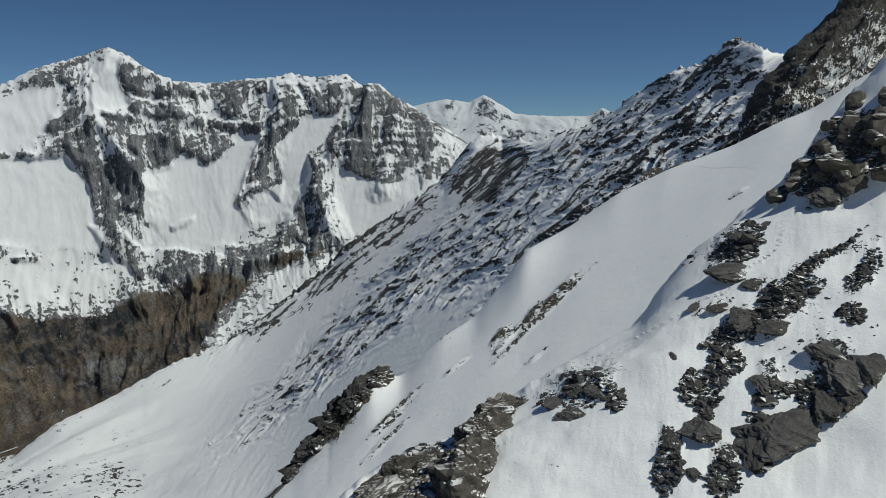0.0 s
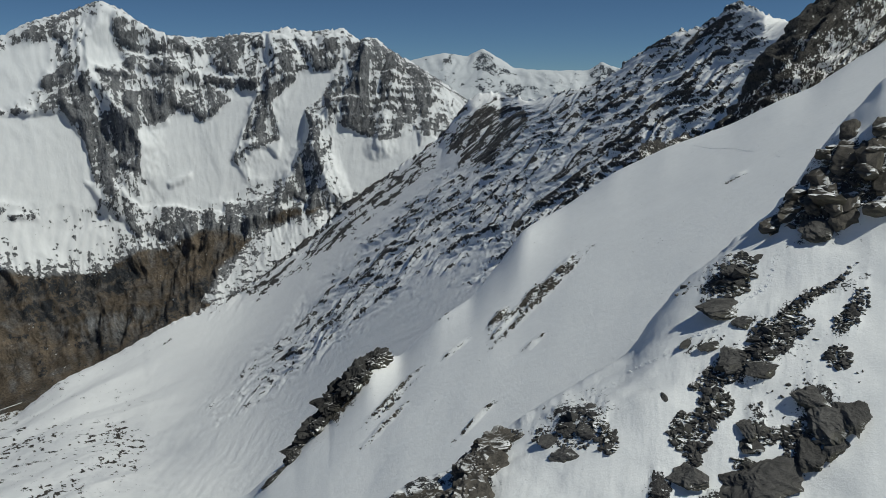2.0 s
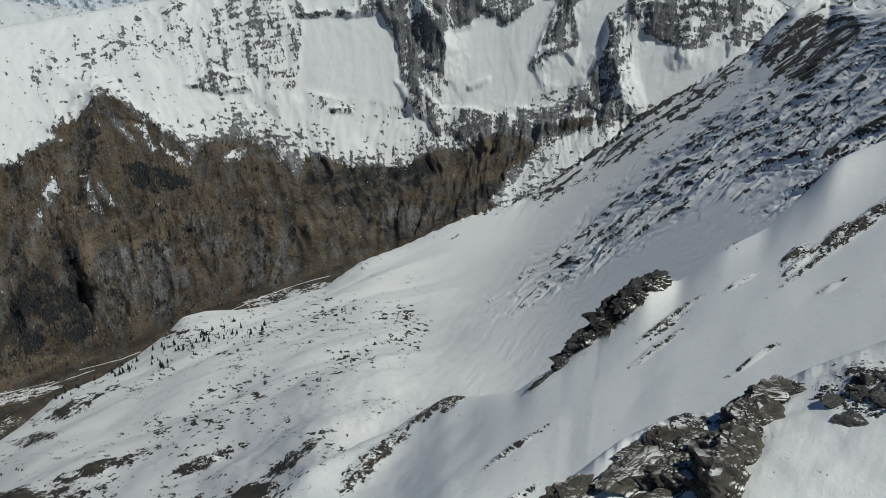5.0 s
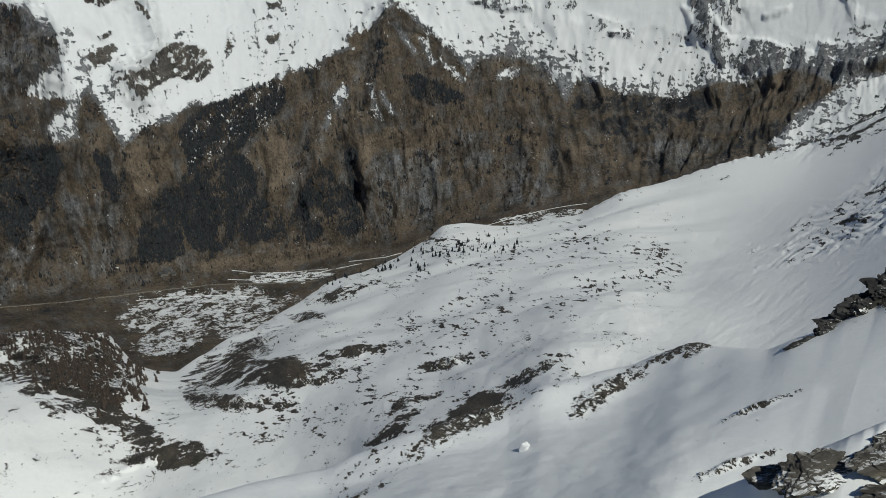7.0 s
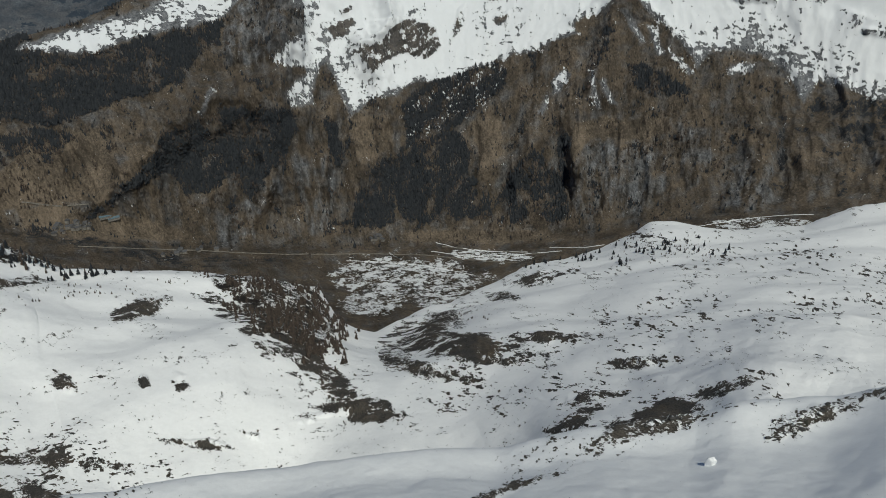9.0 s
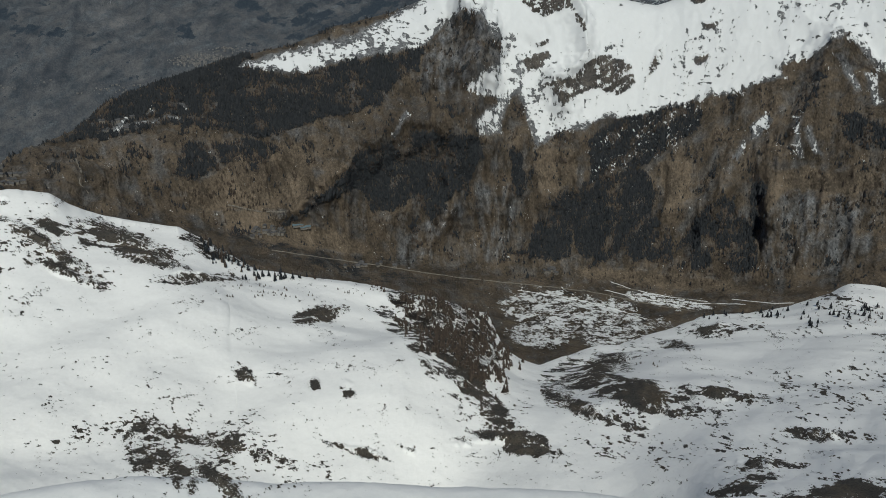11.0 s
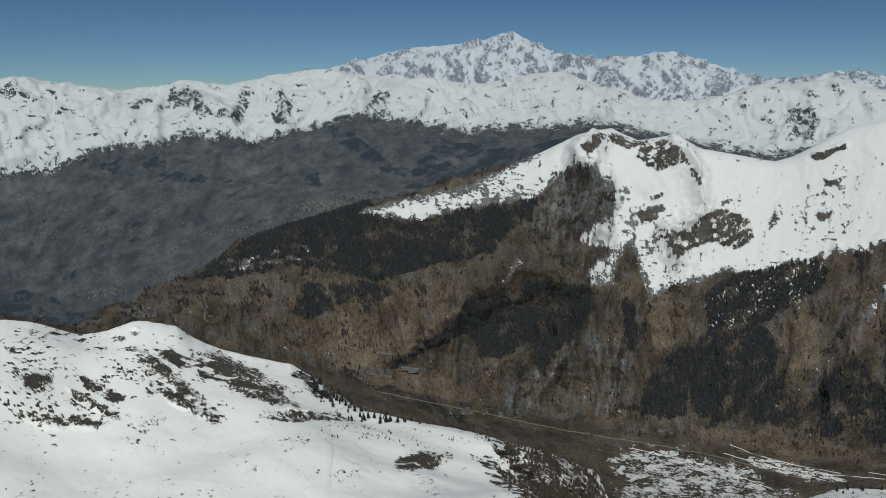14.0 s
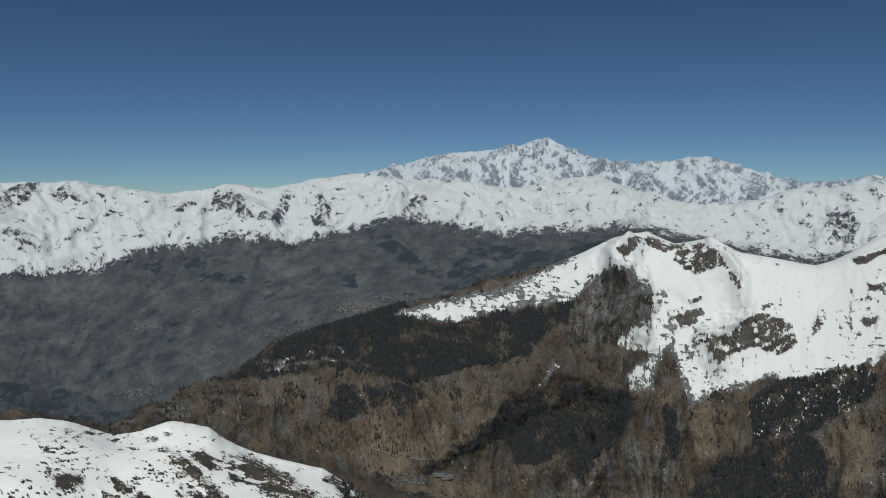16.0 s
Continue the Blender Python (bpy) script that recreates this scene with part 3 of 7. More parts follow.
ROCK_LEFT_LOW = [(28.71, -8.65), (27.1, -8.67), (27.07, -9.11), (28.43, -9.07)]
ROCK_MIDDLE_BAND = [(21.27, 1.4), (18.51, 0.69), (14.92, -0.24), (12.3, -0.43), (12.7, -1.01), (15.69, -0.73), (18.57, -0.24), (21, 0.31)]
ROCK_AREAS = [ROCK_BUTTRESS, ROCK_SHOULDER, ROCK_STEP, ROCK_WEST_CREST, ROCK_UNDER_PEAK, ROCK_EAST_OF_PEAK, ROCK_MID, ROCK_SKYLINE_A, ROCK_SKYLINE_B, ROCK_SKYLINE_C,
    ROCK_PYRAMID, ROCK_SPUR, ROCK_LOW_BAND, ROCK_ISLAND_A, ROCK_ISLAND_B, ROCK_EDGE, ROCK_LEFT_LOW, ROCK_MIDDLE_BAND]
GLACIER_WEST = [(29.99, 0.63), (27.48, 1.5), (25.55, 1.88), (25.49, 0.66), (26.43, -0.93), (27.79, -1.96), (30.26, -2.15)]
GLACIER_APRON_WEST = [(30.3, -2.6), (26.88, -2.51), (24.94, -2.55), (23.77, -4.77), (23.57, -6.62), (23.35, -8.31), (26.07, -8.31), (29.26, -7.72), (30.76, -7.26)]
GLACIER_MID = [(20.57, -3.75), (18.36, -2.67), (17.08, -2.69), (16.38, -3.27), (13.84, -1.19), (12.72, -1.39), (13.57, -3.51), (14.63, -5.82), (13.75, -7.41), (15.33,
    -8.52), (19.07, -8.36), (20.42, -6.77)]
GLACIER_EAST = [(11.59, -1.78), (9.59, 0.02), (7.25, 0.33), (7.86, -0.44), (8.47, -1.41), (9.67, -2.38), (9.13, -3.76), (10.17, -5.52), (11.01, -7.09), (13.34, -7.03),
    (13.66, -5.45), (11.3, -4.32)]
GLACIER_CIRQUE = [(7.74, -3.65), (6.56, -3.78), (4.18, -4.87), (1.75, -4), (-0.26, -4.81), (0.96, -6.41), (5.84, -7.98), (7.06, -8.37), (7.42, -6.36)]
GLACIER_PEAK = [(23.69, 0.66), (23.08, 2.09), (22.44, 3.86), (22.08, 4.22), (21.64, 3.35), (21.9, 2.11), (20.95, 1.04), (22.37, 0.31)]
GLACIER_AREAS = [GLACIER_WEST, GLACIER_APRON_WEST, GLACIER_MID, GLACIER_EAST, GLACIER_CIRQUE, GLACIER_PEAK]
FAR_ROCK_A = [(97.24, -2.68), (95.68, -0.54), (95.18, -0.23), (94.21, -1.71), (93.6, -2.88), (94.44, -2.99), (95.47, -2.2)]
FAR_ROCK_B = [(92.6, -3.05), (91.51, -1.17), (91.02, -1.57), (91.68, -3.06)]
FAR_ROCK_C = [(89.61, -3.32), (88.97, -0.87), (88.29, -2.46), (88.31, -3.73)]
FAR_ROCK_D = [(110.13, -1.1), (106.97, -0.28), (107.61, -1.49), (110.22, -2.67)]
FAR_ROCK_E = [(103.77, -0.73), (102.75, -2.1), (102.24, -2.97), (102.95, -2.73)]
FAR_ROCK_F = [(83.82, -2.96), (82.52, -1.6), (81.47, -1.2), (81.72, -2.56)]
FAR_ROCK_G = [(74.09, -0.16), (72.76, -1.35), (73.44, -1.03)]
FAR_ROCK_H = [(68.97, -0.58), (67.55, -1.48), (68.25, -1.33)]
FAR_ROCK_I = [(55.14, -3.06), (54.21, -1.95), (52.7, -2.92), (53.1, -4.3), (54.73, -4.51), (54.13, -3.5)]
FAR_ROCK_J = [(99.59, -2.34), (98.86, -1.89), (97.2, -1.68), (97.4, -2.06), (98.88, -2.43)]
FAR_ROCK_K = [(106.54, -1.14), (105.36, -0.43), (104.73, -1.16), (105.76, -1.8)]
FAR_ROCK_L = [(-0.04, 0.91), (-0.64, 1.53), (-0.96, 1.22), (-0.64, 0.75)]
FAR_ROCK_M = [(-2.24, 0.59), (-2.87, 1.61), (-3.26, 1.45), (-3.91, 0.67), (-4.71, 0.04), (-3.84, -0.2), (-3.04, 0.2)]
FAR_ROCK_N = [(-10.13, 0.04), (-11.08, 0.85), (-11.51, 0.46), (-12.13, 0.15), (-11.5, -0.35), (-10.54, -0.43)]
FAR_ROCK_O = [(-2.04, -0.75), (-4.64, -0.36), (-6.83, -0.91), (-5.45, -1.38), (-3.05, -1.31)]
FAR_ROCK_AREAS = [FAR_ROCK_A, FAR_ROCK_B, FAR_ROCK_C, FAR_ROCK_D, FAR_ROCK_E, FAR_ROCK_F, FAR_ROCK_G, FAR_ROCK_H, FAR_ROCK_I, FAR_ROCK_J, FAR_ROCK_K, FAR_ROCK_L,
    FAR_ROCK_M, FAR_ROCK_N, FAR_ROCK_O]
SNOW_STREAM = [(62.21, -30.31), (61.04, -29.64), (60.29, -29.85), (61.43, -31.04), (61.63, -32.24), (60.98, -33.44), (59.72, -35.11), (60.61, -35.5), (62.13, -33.43),
    (62.67, -31.82)]
STREAM_AREAS = [SNOW_STREAM]
FAR_WOOD_HILL = [(80.59, -8.14), (79.37, -6.12), (77.95, -4.7), (76.12, -4.97), (73.5, -5.36), (71.31, -5.09), (68.76, -4.33), (68.68, -7.59), (75.28, -8.52)]
FAR_WOOD_BAND = [(103.07, -5.26), (101.16, -5.63), (99.39, -6.08), (100.13, -6.59), (102.41, -5.96)]
FAR_WOOD_SLOPE = [(98.99, -5.33), (97.34, -5.53), (95.88, -6.67), (93.8, -7.13), (90.68, -7.41), (93.81, -7.6), (96.47, -7.27), (98.31, -6.58)]
FAR_WOOD_RAVINE = [(85.83, -3.59), (83.83, -4.29), (81.81, -6.12), (80.39, -7.33), (81.61, -7.25), (83.44, -6.11), (85.45, -4.68)]
FAR_WOOD_NORTH = [(109.18, -5.77), (107.27, -5.66), (104.98, -5.99), (102.58, -5.8), (104.32, -6.32), (107.31, -6.45), (109.22, -6.41)]
FAR_WOOD_PATCH = [(87.89, -7.07), (86.68, -6.88), (86.5, -8.09), (87.5, -7.88)]
FAR_WOOD_EAST = [(62.1, -4.59), (59.9, -5.06), (57.77, -5.29), (55.33, -6.01), (50.9, -5), (50.84, -6.06), (62.06, -5.82)]
FAR_WOOD_SPUR = [(114.08, -11.99), (107.7, -13.26), (105.06, -13.99), (102.7, -15.71), (100.97, -17.37), (106.57, -16.68), (114.23, -14.15)]
FAR_WOOD_AREAS = [FAR_WOOD_HILL, FAR_WOOD_BAND, FAR_WOOD_SLOPE, FAR_WOOD_RAVINE, FAR_WOOD_NORTH, FAR_WOOD_PATCH, FAR_WOOD_EAST, FAR_WOOD_SPUR]
RIB_SHADED_WALL = [(-0.26, -4.81), (-2.66, -2.1), (-5.85, -2.21), (-6.46, -2.99), (-4.7, -5.19), (-3.31, -6.4), (-1.89, -6.21)]
RIB_CREST = [(-12.42, -0.63), (-13.14, 0.33), (-15.3, 1.75), (-17.77, 2.97), (-19.11, 4.13), (-19.5, 3.58), (-18.53, 2.15), (-16.07, 1.07), (-14.29, -0.24), (-13.23,
    -1.77), (-11.35, -2.76), (-8.65, -3.37), (-8.63, -2.78), (-10.95, -2.18)]
RIB_HEART = [(-19.24, 2.15), (-19.66, 1.05), (-17.31, -1.55), (-15.57, -3.55), (-12.64, -5.87), (-9.21, -9.12), (-6.44, -11.4), (-4.8, -11.23), (-7.17, -7.96), (-9.87,
    -4.74), (-12.54, -3.52), (-15.8, -0.81)]
RIB_FOOT = [(5.85, -8.19), (3.4, -7), (0.95, -5.21), (-0.26, -5.61), (3.42, -8.82), (7.56, -11.97), (10.87, -14.25), (14.15, -16.04), (12.47, -14.17), (9.15, -11.12)]
RIB_SKYLINE_A = [(14.67, -15.17), (12.83, -13.48), (9.18, -11.85), (7.53, -10.29), (5.88, -8.91), (5.41, -9.53), (7.55, -11.37), (10.03, -13.45), (12.88, -14.73), (14.08,
    -15.21)]
RIB_SKYLINE_B = [(23.32, -18.34), (19.6, -17.58), (19.46, -17.82), (23.17, -18.72)]
RIB_SKYLINE_C = [(17.42, -15.96), (16.25, -15.6), (15.68, -15.83), (17.05, -16.3)]
RIB_AREAS = [RIB_SHADED_WALL, RIB_CREST, RIB_HEART, RIB_FOOT, RIB_SKYLINE_A, RIB_SKYLINE_B, RIB_SKYLINE_C]
FLANK_GULLY = [(75.71, -26.93), (73.99, -27.03), (71.95, -28.5), (70.28, -29.92), (66.72, -31.75), (64.45, -33.76), (63.05, -35.38), (60.61, -35.82), (59.87, -36.6),
    (60.62, -37.37), (64.09, -37.11), (64.54, -35.92), (66.94, -35.3), (68.74, -33.73), (71.12, -31.56), (72.76, -29.82), (74.75, -27.91)]
FLANK_BANK = [(61.43, -31.52), (59.17, -30.33), (57.77, -30.07), (54.46, -31.26), (48.47, -30.86), (46.41, -30.94), (48.85, -31.61), (52.96, -32.94), (55.34, -32.77),
    (58.21, -32.32)]
FLANK_BROW = [(49.71, -27.13), (47.56, -26.56), (46.01, -26.81), (47.47, -27.47), (49.23, -27.62)]
FLANK_LIP = [(52.54, -28.44), (49.59, -28.56), (50.01, -28.92), (51.83, -28.84)]
FLANK_LOW_A = [(40.71, -36.87), (38.34, -35.01), (34.91, -32.81), (32.07, -32.54), (34.71, -33.71), (35.24, -35.14), (36.68, -36.57), (37.93, -37.05)]
FLANK_LOW_B = [(47.21, -37.92), (44.11, -36.12), (41.16, -34.35), (41.35, -35.34), (44.31, -37.95)]
FLANK_LOW_C = [(28.21, -34.92), (26.57, -32.54), (25.25, -31.96), (24.8, -33.44), (27.38, -35.04)]
FLANK_LOW_D = [(42.79, -32.65), (40.22, -32.07), (36.39, -31.78), (40.54, -32.78)]
FLANK_LOW_E = [(54.04, -39.15), (51.03, -39.15), (49.03, -39.17), (51.99, -39.64)]
FLANK_KNOLL_A = [(94.18, -32.08), (92.12, -32.81), (90.8, -33.69), (90.89, -34.7), (92.91, -34.18), (94.45, -32.98)]
FLANK_KNOLL_B = [(88.92, -34.19), (84.42, -34.73), (83.27, -35.42), (86.68, -35.2), (85.08, -36.61), (87.98, -35.32)]
FLANK_KNOLL_C = [(94.32, -34.39), (92.81, -35.16), (93.6, -36.43), (92.11, -38.15), (95.21, -37.15)]
FLANK_KNOLL_D = [(91.94, -35.56), (90.23, -36.71), (91.1, -37.26)]
FLANK_KNOLL_E = [(78.69, -36.26), (76.68, -36.76), (73.73, -37.83), (75.86, -37.6), (78.11, -36.89)]
FLANK_KNOLL_F = [(81.46, -27.31), (79.12, -27.01), (77.93, -28.03), (79.9, -27.95), (81.39, -28.1)]
FLANK_KNOLL_G = [(86.12, -30.2), (85.56, -31.53), (86.55, -31.17)]
FLANK_KNOLL_H = [(80.44, -31.74), (79.38, -32.69), (80.32, -32.77)]
FLANK_KNOLL_I = [(78.18, -32.41), (76.69, -33.29), (77.95, -33.22)]
FLANK_KNOLL_J = [(87.76, -37.74), (86.16, -38.32), (86.61, -39.2), (87.79, -38.64)]
FLANK_KNOLL_K = [(88.51, -35.78), (85.42, -37.13), (85.94, -37.45), (88.25, -36.36)]
FLANK_CREST_A = [(98.77, -18.16), (94.97, -19.62), (92.63, -21.04), (91.04, -22.16), (93.04, -21.53), (95.78, -20.41), (98.42, -18.93)]
FLANK_CREST_B = [(107.91, -16.67), (106.6, -17.21), (107.14, -17.83), (107.94, -17.19)]
FLANK_CREST_C = [(107.19, -18.7), (105.71, -19.45), (106.09, -20.09), (106.91, -19.62)]
FLANK_CREST_D = [(103.61, -19.58), (100.04, -21.48), (101.54, -21.64), (103.29, -20.41)]
FLANK_AREAS = [FLANK_GULLY, FLANK_BANK, FLANK_BROW, FLANK_LIP, FLANK_LOW_A, FLANK_LOW_B, FLANK_LOW_C, FLANK_LOW_D, FLANK_LOW_E, FLANK_KNOLL_A, FLANK_KNOLL_B,
    FLANK_KNOLL_C, FLANK_KNOLL_D, FLANK_KNOLL_E, FLANK_KNOLL_F, FLANK_KNOLL_G, FLANK_KNOLL_H, FLANK_KNOLL_I, FLANK_KNOLL_J, FLANK_KNOLL_K, FLANK_CREST_A, FLANK_CREST_B,
    FLANK_CREST_C, FLANK_CREST_D]
LARCH_FLANK = [(74.5, -25.87), (71.61, -25.14), (68.12, -25.17), (65.99, -26.89), (65.39, -28.53), (64.59, -31.37), (66.72, -31.75), (69.24, -31.2), (70.96, -29.87),
    (72.53, -27.73), (73.75, -26.82)]
LARCH_EDGE = [(87.72, -20.66), (89.37, -20.95), (87.75, -22.54), (83.58, -23.8), (81.04, -24.95), (81.88, -23.46)]
LARCH_AREAS = [LARCH_FLANK, LARCH_EDGE]
FAR_MEADOW_A = [(94.15, -5.94), (91.82, -5.79), (90.08, -6.82), (91.46, -7.19), (93.4, -6.74)]
FAR_MEADOW_B = [(78.55, -6.04), (75.31, -5.78), (75.3, -6.42), (78.15, -6.52)]
FAR_MEADOW_C = [(109.23, -6.59), (105.35, -6.71), (101.96, -7.56), (104.41, -8.17), (109.3, -7.83)]
FAR_MEADOW_AREAS = [FAR_MEADOW_A, FAR_MEADOW_B, FAR_MEADOW_C]
# crest lines and ravines: height in metres, half width in degrees, and the line's directions
CRESTS_WEST = [
    (70, 2.4, [(69.04, -14.22), (72.27, -14.73), (75.58, -16.17), (79.93, -19.41), (82.19, -21.34)]),
    (60, 2.2, [(67.07, -8.06), (67.33, -12.55), (68.12, -15.62), (68.8, -19.53), (71.09, -24.18)]),
    (45, 1.8, [(43.9, -7.81), (44.71, -11.85), (45.81, -15.7), (45.86, -18.81), (45.17, -23.08)]),
    (-16, 1, [(47.39, -16.57), (46.83, -19.27), (45.79, -23.14)]),
    (-16, 1, [(32.71, -13.92), (31.78, -18.29), (31.74, -20.86)]),
    (-14, 0.9, [(63.4, -15.74), (63.29, -19.32), (64.09, -24.13)]),
    (35, 1.4, [(60.08, -14.98), (60.94, -18.94), (62.3, -23.36)]),
    (35, 1.3, [(49.25, -17.46), (49.92, -19.47), (50.88, -23.52)]),
    (-18, 1.1, [(69.74, -15.55), (69.34, -18.31), (72.37, -24.08)]),
    (60, 1.6, [(67.02, -3.99), (67.94, -6.18), (66.49, -9.1), (67.6, -11.51)]),
    (45, 1.2, [(62.11, -4.48), (60.18, -7.09), (59.71, -9.55), (61.85, -11.21), (60.65, -13.41)]),
]
CRESTS_EAST = [
    (80, 1.6, [(22.08, 4.22), (23.1, 1.74), (23.41, -0.05), (21.69, -2.24), (20.29, -4.88), (20.94, -6.56), (22.3, -8.18)]),
    (60, 1.4, [(22.08, 4.22), (20.46, 3.02), (18.44, 1.79), (18.63, -1.17)]),
    (50, 1.2, [(11.98, 2.6), (11.11, 0.71), (11.98, -1.98), (13.64, -5.06)]),
    (70, 1.5, [(4.55, 2.26), (5.7, -0.44), (7.32, -2.4), (8.97, -5.14), (7.87, -8.35)]),
    (50, 1.2, [(3.31, 0.92), (3.74, -2.01), (4.34, -4.79)]),
    (50, 1.2, [(8.97, -5.14), (10.61, -7.1), (11.49, -9.45), (13.48, -10.17)]),
]
CRESTS_FAR = [
    (60, 0.9, [(95.48, -0.15), (94.04, -2.41), (92.18, -4.4), (90.24, -5.23)]),
    (60, 0.8, [(95.48, -0.15), (97.04, -2.37), (97.5, -4.68)]),
    (50, 0.7, [(89.16, -0.55), (88.55, -3.85)]),
    (50, 0.7, [(91.31, -0.86), (92.53, -3.21)]),
    (50, 0.9, [(105.68, -0.25), (103.1, -2.28), (102.52, -4.53)]),
    (50, 0.9, [(108.24, -0.42), (109.63, -2.86), (107.22, -4.73)]),
    (50, 0.8, [(86.58, 0.24), (83.4, -1.27), (83.42, -3.08)]),
    (50, 0.8, [(74.36, -0.67), (76.14, -2.68), (77.35, -4.01)]),
    (50, 0.8, [(68.65, -0.78), (66.3, -2.61), (67.42, -3.6)]),
    (60, 0.9, [(56.27, -0.73), (54.18, -2.42), (55.06, -4.63)]),
    (50, 0.8, [(72.97, -0.87), (71.36, -2.45), (69.75, -3.95)]),
    (-40, 0.7, [(80.18, -6.52), (82.64, -8.54), (87.52, -9.28), (93.49, -9.89), (99.24, -11.52)]),
]

# ------------------------------------------------------------------ materials
def nodes_of(name):
    m = bpy.data.materials.new(name)
    m.use_nodes = True
    t = m.node_tree
    return m, t, t.nodes["Principled BSDF"]


def noise_node(t, scale, detail, coords, rough=0.55, stretch=None):
    n = t.nodes.new("ShaderNodeTexNoise")
    n.inputs["Scale"].default_value, n.inputs["Detail"].default_value, n.inputs["Roughness"].default_value = scale, detail, rough
    if stretch:
        m = t.nodes.new("ShaderNodeMapping")
        m.inputs["Scale"].default_value = stretch
        t.links.new(coords, m.inputs["Vector"])
        coords = m.outputs[0]
    t.links.new(coords, n.inputs["Vector"])
    return n.outputs["Fac"]


def math_node(t, op, a, b, c=None):
    n = t.nodes.new("ShaderNodeMath")
    n.operation = op
    for i, v in enumerate((a, b, c)):
        if v is None:
            continue
        if isinstance(v, (int, float)):
            n.inputs[i].default_value = v
        else:
            t.links.new(v, n.inputs[i])
    return n.outputs[0]


def ramp_node(t, fac, stops):
    n = t.nodes.new("ShaderNodeValToRGB")
    e = n.color_ramp.elements
    while len(e) < len(stops):
        e.new(0.5)
    for el, (p, c) in zip(e, stops):
        el.position, el.color = p, (*c, 1) if len(c) == 3 else c
    t.links.new(fac, n.inputs[0])
    return n.outputs[0]


def mix_node(t, fac, a, b):
    n = t.nodes.new("ShaderNodeMix")
    n.data_type = "RGBA"
    for socket, v in ((n.inputs[0], fac), (n.inputs[6], a), (n.inputs[7], b)):
        if isinstance(v, (int, float)):
            socket.default_value = v
        elif isinstance(v, tuple):
            socket.default_value = (*v, 1)
        else:
            t.links.new(v, socket)
    return n.outputs[2]


def attribute_node(t, name):
    n = t.nodes.new("ShaderNodeAttribute")
    n.attribute_name = name
    return n.outputs["Fac"]


def terrain_material(name, size, rock, grass=((0.042, 0.034, 0.025), (0.125, 0.097, 0.067)), wood=((0.009, 0.01, 0.01), (0.026, 0.022, 0.02)), snow=(0.88, 0.89, 0.9), crust=0.2, sharp=8.0, ragged=2.2, bump=1.0, haze_glow=0.0, stretch=None, streak=0.0, ribs=0.0):
    """Snow, rock, turf and woodland by the cover that the landscape carries. size: metres of the finest grain."""
    m, t, b = nodes_of(name)
    coords = t.nodes.new("ShaderNodeTexCoord").outputs["Object"]
    fine = noise_node(t, 1.0 / size, 4, coords, 0.65, stretch)
    mid = noise_node(t, 0.3 / size, 5, coords, 0.65, stretch)
    broad = noise_node(t, 0.075 / size, 3, coords)
    stone = ramp_node(t, math_node(t, "MULTIPLY_ADD", fine, 0.6, math_node(t, "MULTIPLY", mid, 0.4)), [(0.4, rock[0]), (0.6, rock[1])])
    turf = ramp_node(t, math_node(t, "MULTIPLY_ADD", fine, 0.5, math_node(t, "MULTIPLY", broad, 0.5)), [(0.41, grass[0]), (0.59, grass[1])])
    tone = math_node(t, "MULTIPLY_ADD", attribute_node(t, "tone"), 0.55, 1.0)
    if streak:
        runs = noise_node(t, 0.5 / size, 5, coords, 0.7, (1, 1, 0.16))
        tone = math_node(t, "MULTIPLY", tone, math_node(t, "MULTIPLY_ADD", runs, 2 * streak, 1 - streak))
    ground = mix_node(t, attribute_node(t, "turf"), stone, turf)
    shade = t.nodes.new("ShaderNodeVectorMath")
    shade.operation = "SCALE"
    t.links.new(ground, shade.inputs[0])
    t.links.new(tone, shade.inputs["Scale"])
    trees = t.nodes.new("ShaderNodeClamp")
    t.links.new(math_node(t, "MULTIPLY_ADD", math_node(t, "ADD", attribute_node(t, "wood"), math_node(t, "MULTIPLY_ADD", math_node(t, "ADD", fine, mid), 3.2, -3.2)), 5.0, -2.0), trees.inputs[0])
    leaf = ramp_node(t, fine, [(0.44, wood[0]), (0.56, wood[1])])
    colour = mix_node(t, trees.outputs[0], shade.outputs[0], leaf)
    cover = math_node(t, "ADD", attribute_node(t, "snow"), math_node(t, "MULTIPLY_ADD", math_node(t, "ADD", math_node(t, "MULTIPLY_ADD", fine, 1.3, mid), math_node(t, "MULTIPLY", broad, 0.7)), ragged, -1.5 * ragged))
    if streak:
        cover = math_node(t, "ADD", cover, math_node(t, "MULTIPLY_ADD", runs, 1.6 * streak, -0.8 * streak))
    if ribs:                                     # thin branching ribs of rock in the snow, and runnels of snow in the rock
        thinly = t.nodes.new("ShaderNodeClamp")
        t.links.new(math_node(t, "MULTIPLY_ADD", attribute_node(t, "snow"), -1.6, 1.5), thinly.inputs[0])
        for scale, weight in ((0.11, -0.9), (0.3, -0.7), (0.2, 0.9)):
            vein = noise_node(t, scale / size, 6, coords, 0.62, tuple(c * f for c, f in zip(stretch or (1, 1, 1), (1, 1, 0.6))))
            thin = t.nodes.new("ShaderNodeClamp")
            t.links.new(math_node(t, "MULTIPLY_ADD", math_node(t, "ABSOLUTE", math_node(t, "SUBTRACT", vein, 0.48), 0), -22.0, 1.0), thin.inputs[0])
            cover = math_node(t, "MULTIPLY_ADD", math_node(t, "MULTIPLY", thin.outputs[0], thinly.outputs[0]), ribs * weight, cover)
    edge = t.nodes.new("ShaderNodeClamp")
    t.links.new(math_node(t, "MULTIPLY_ADD", cover, sharp, 0.5), edge.inputs[0])
    white = ramp_node(t, mid, [(0.3, tuple(c * 0.95 for c in snow)), (0.7, snow)])
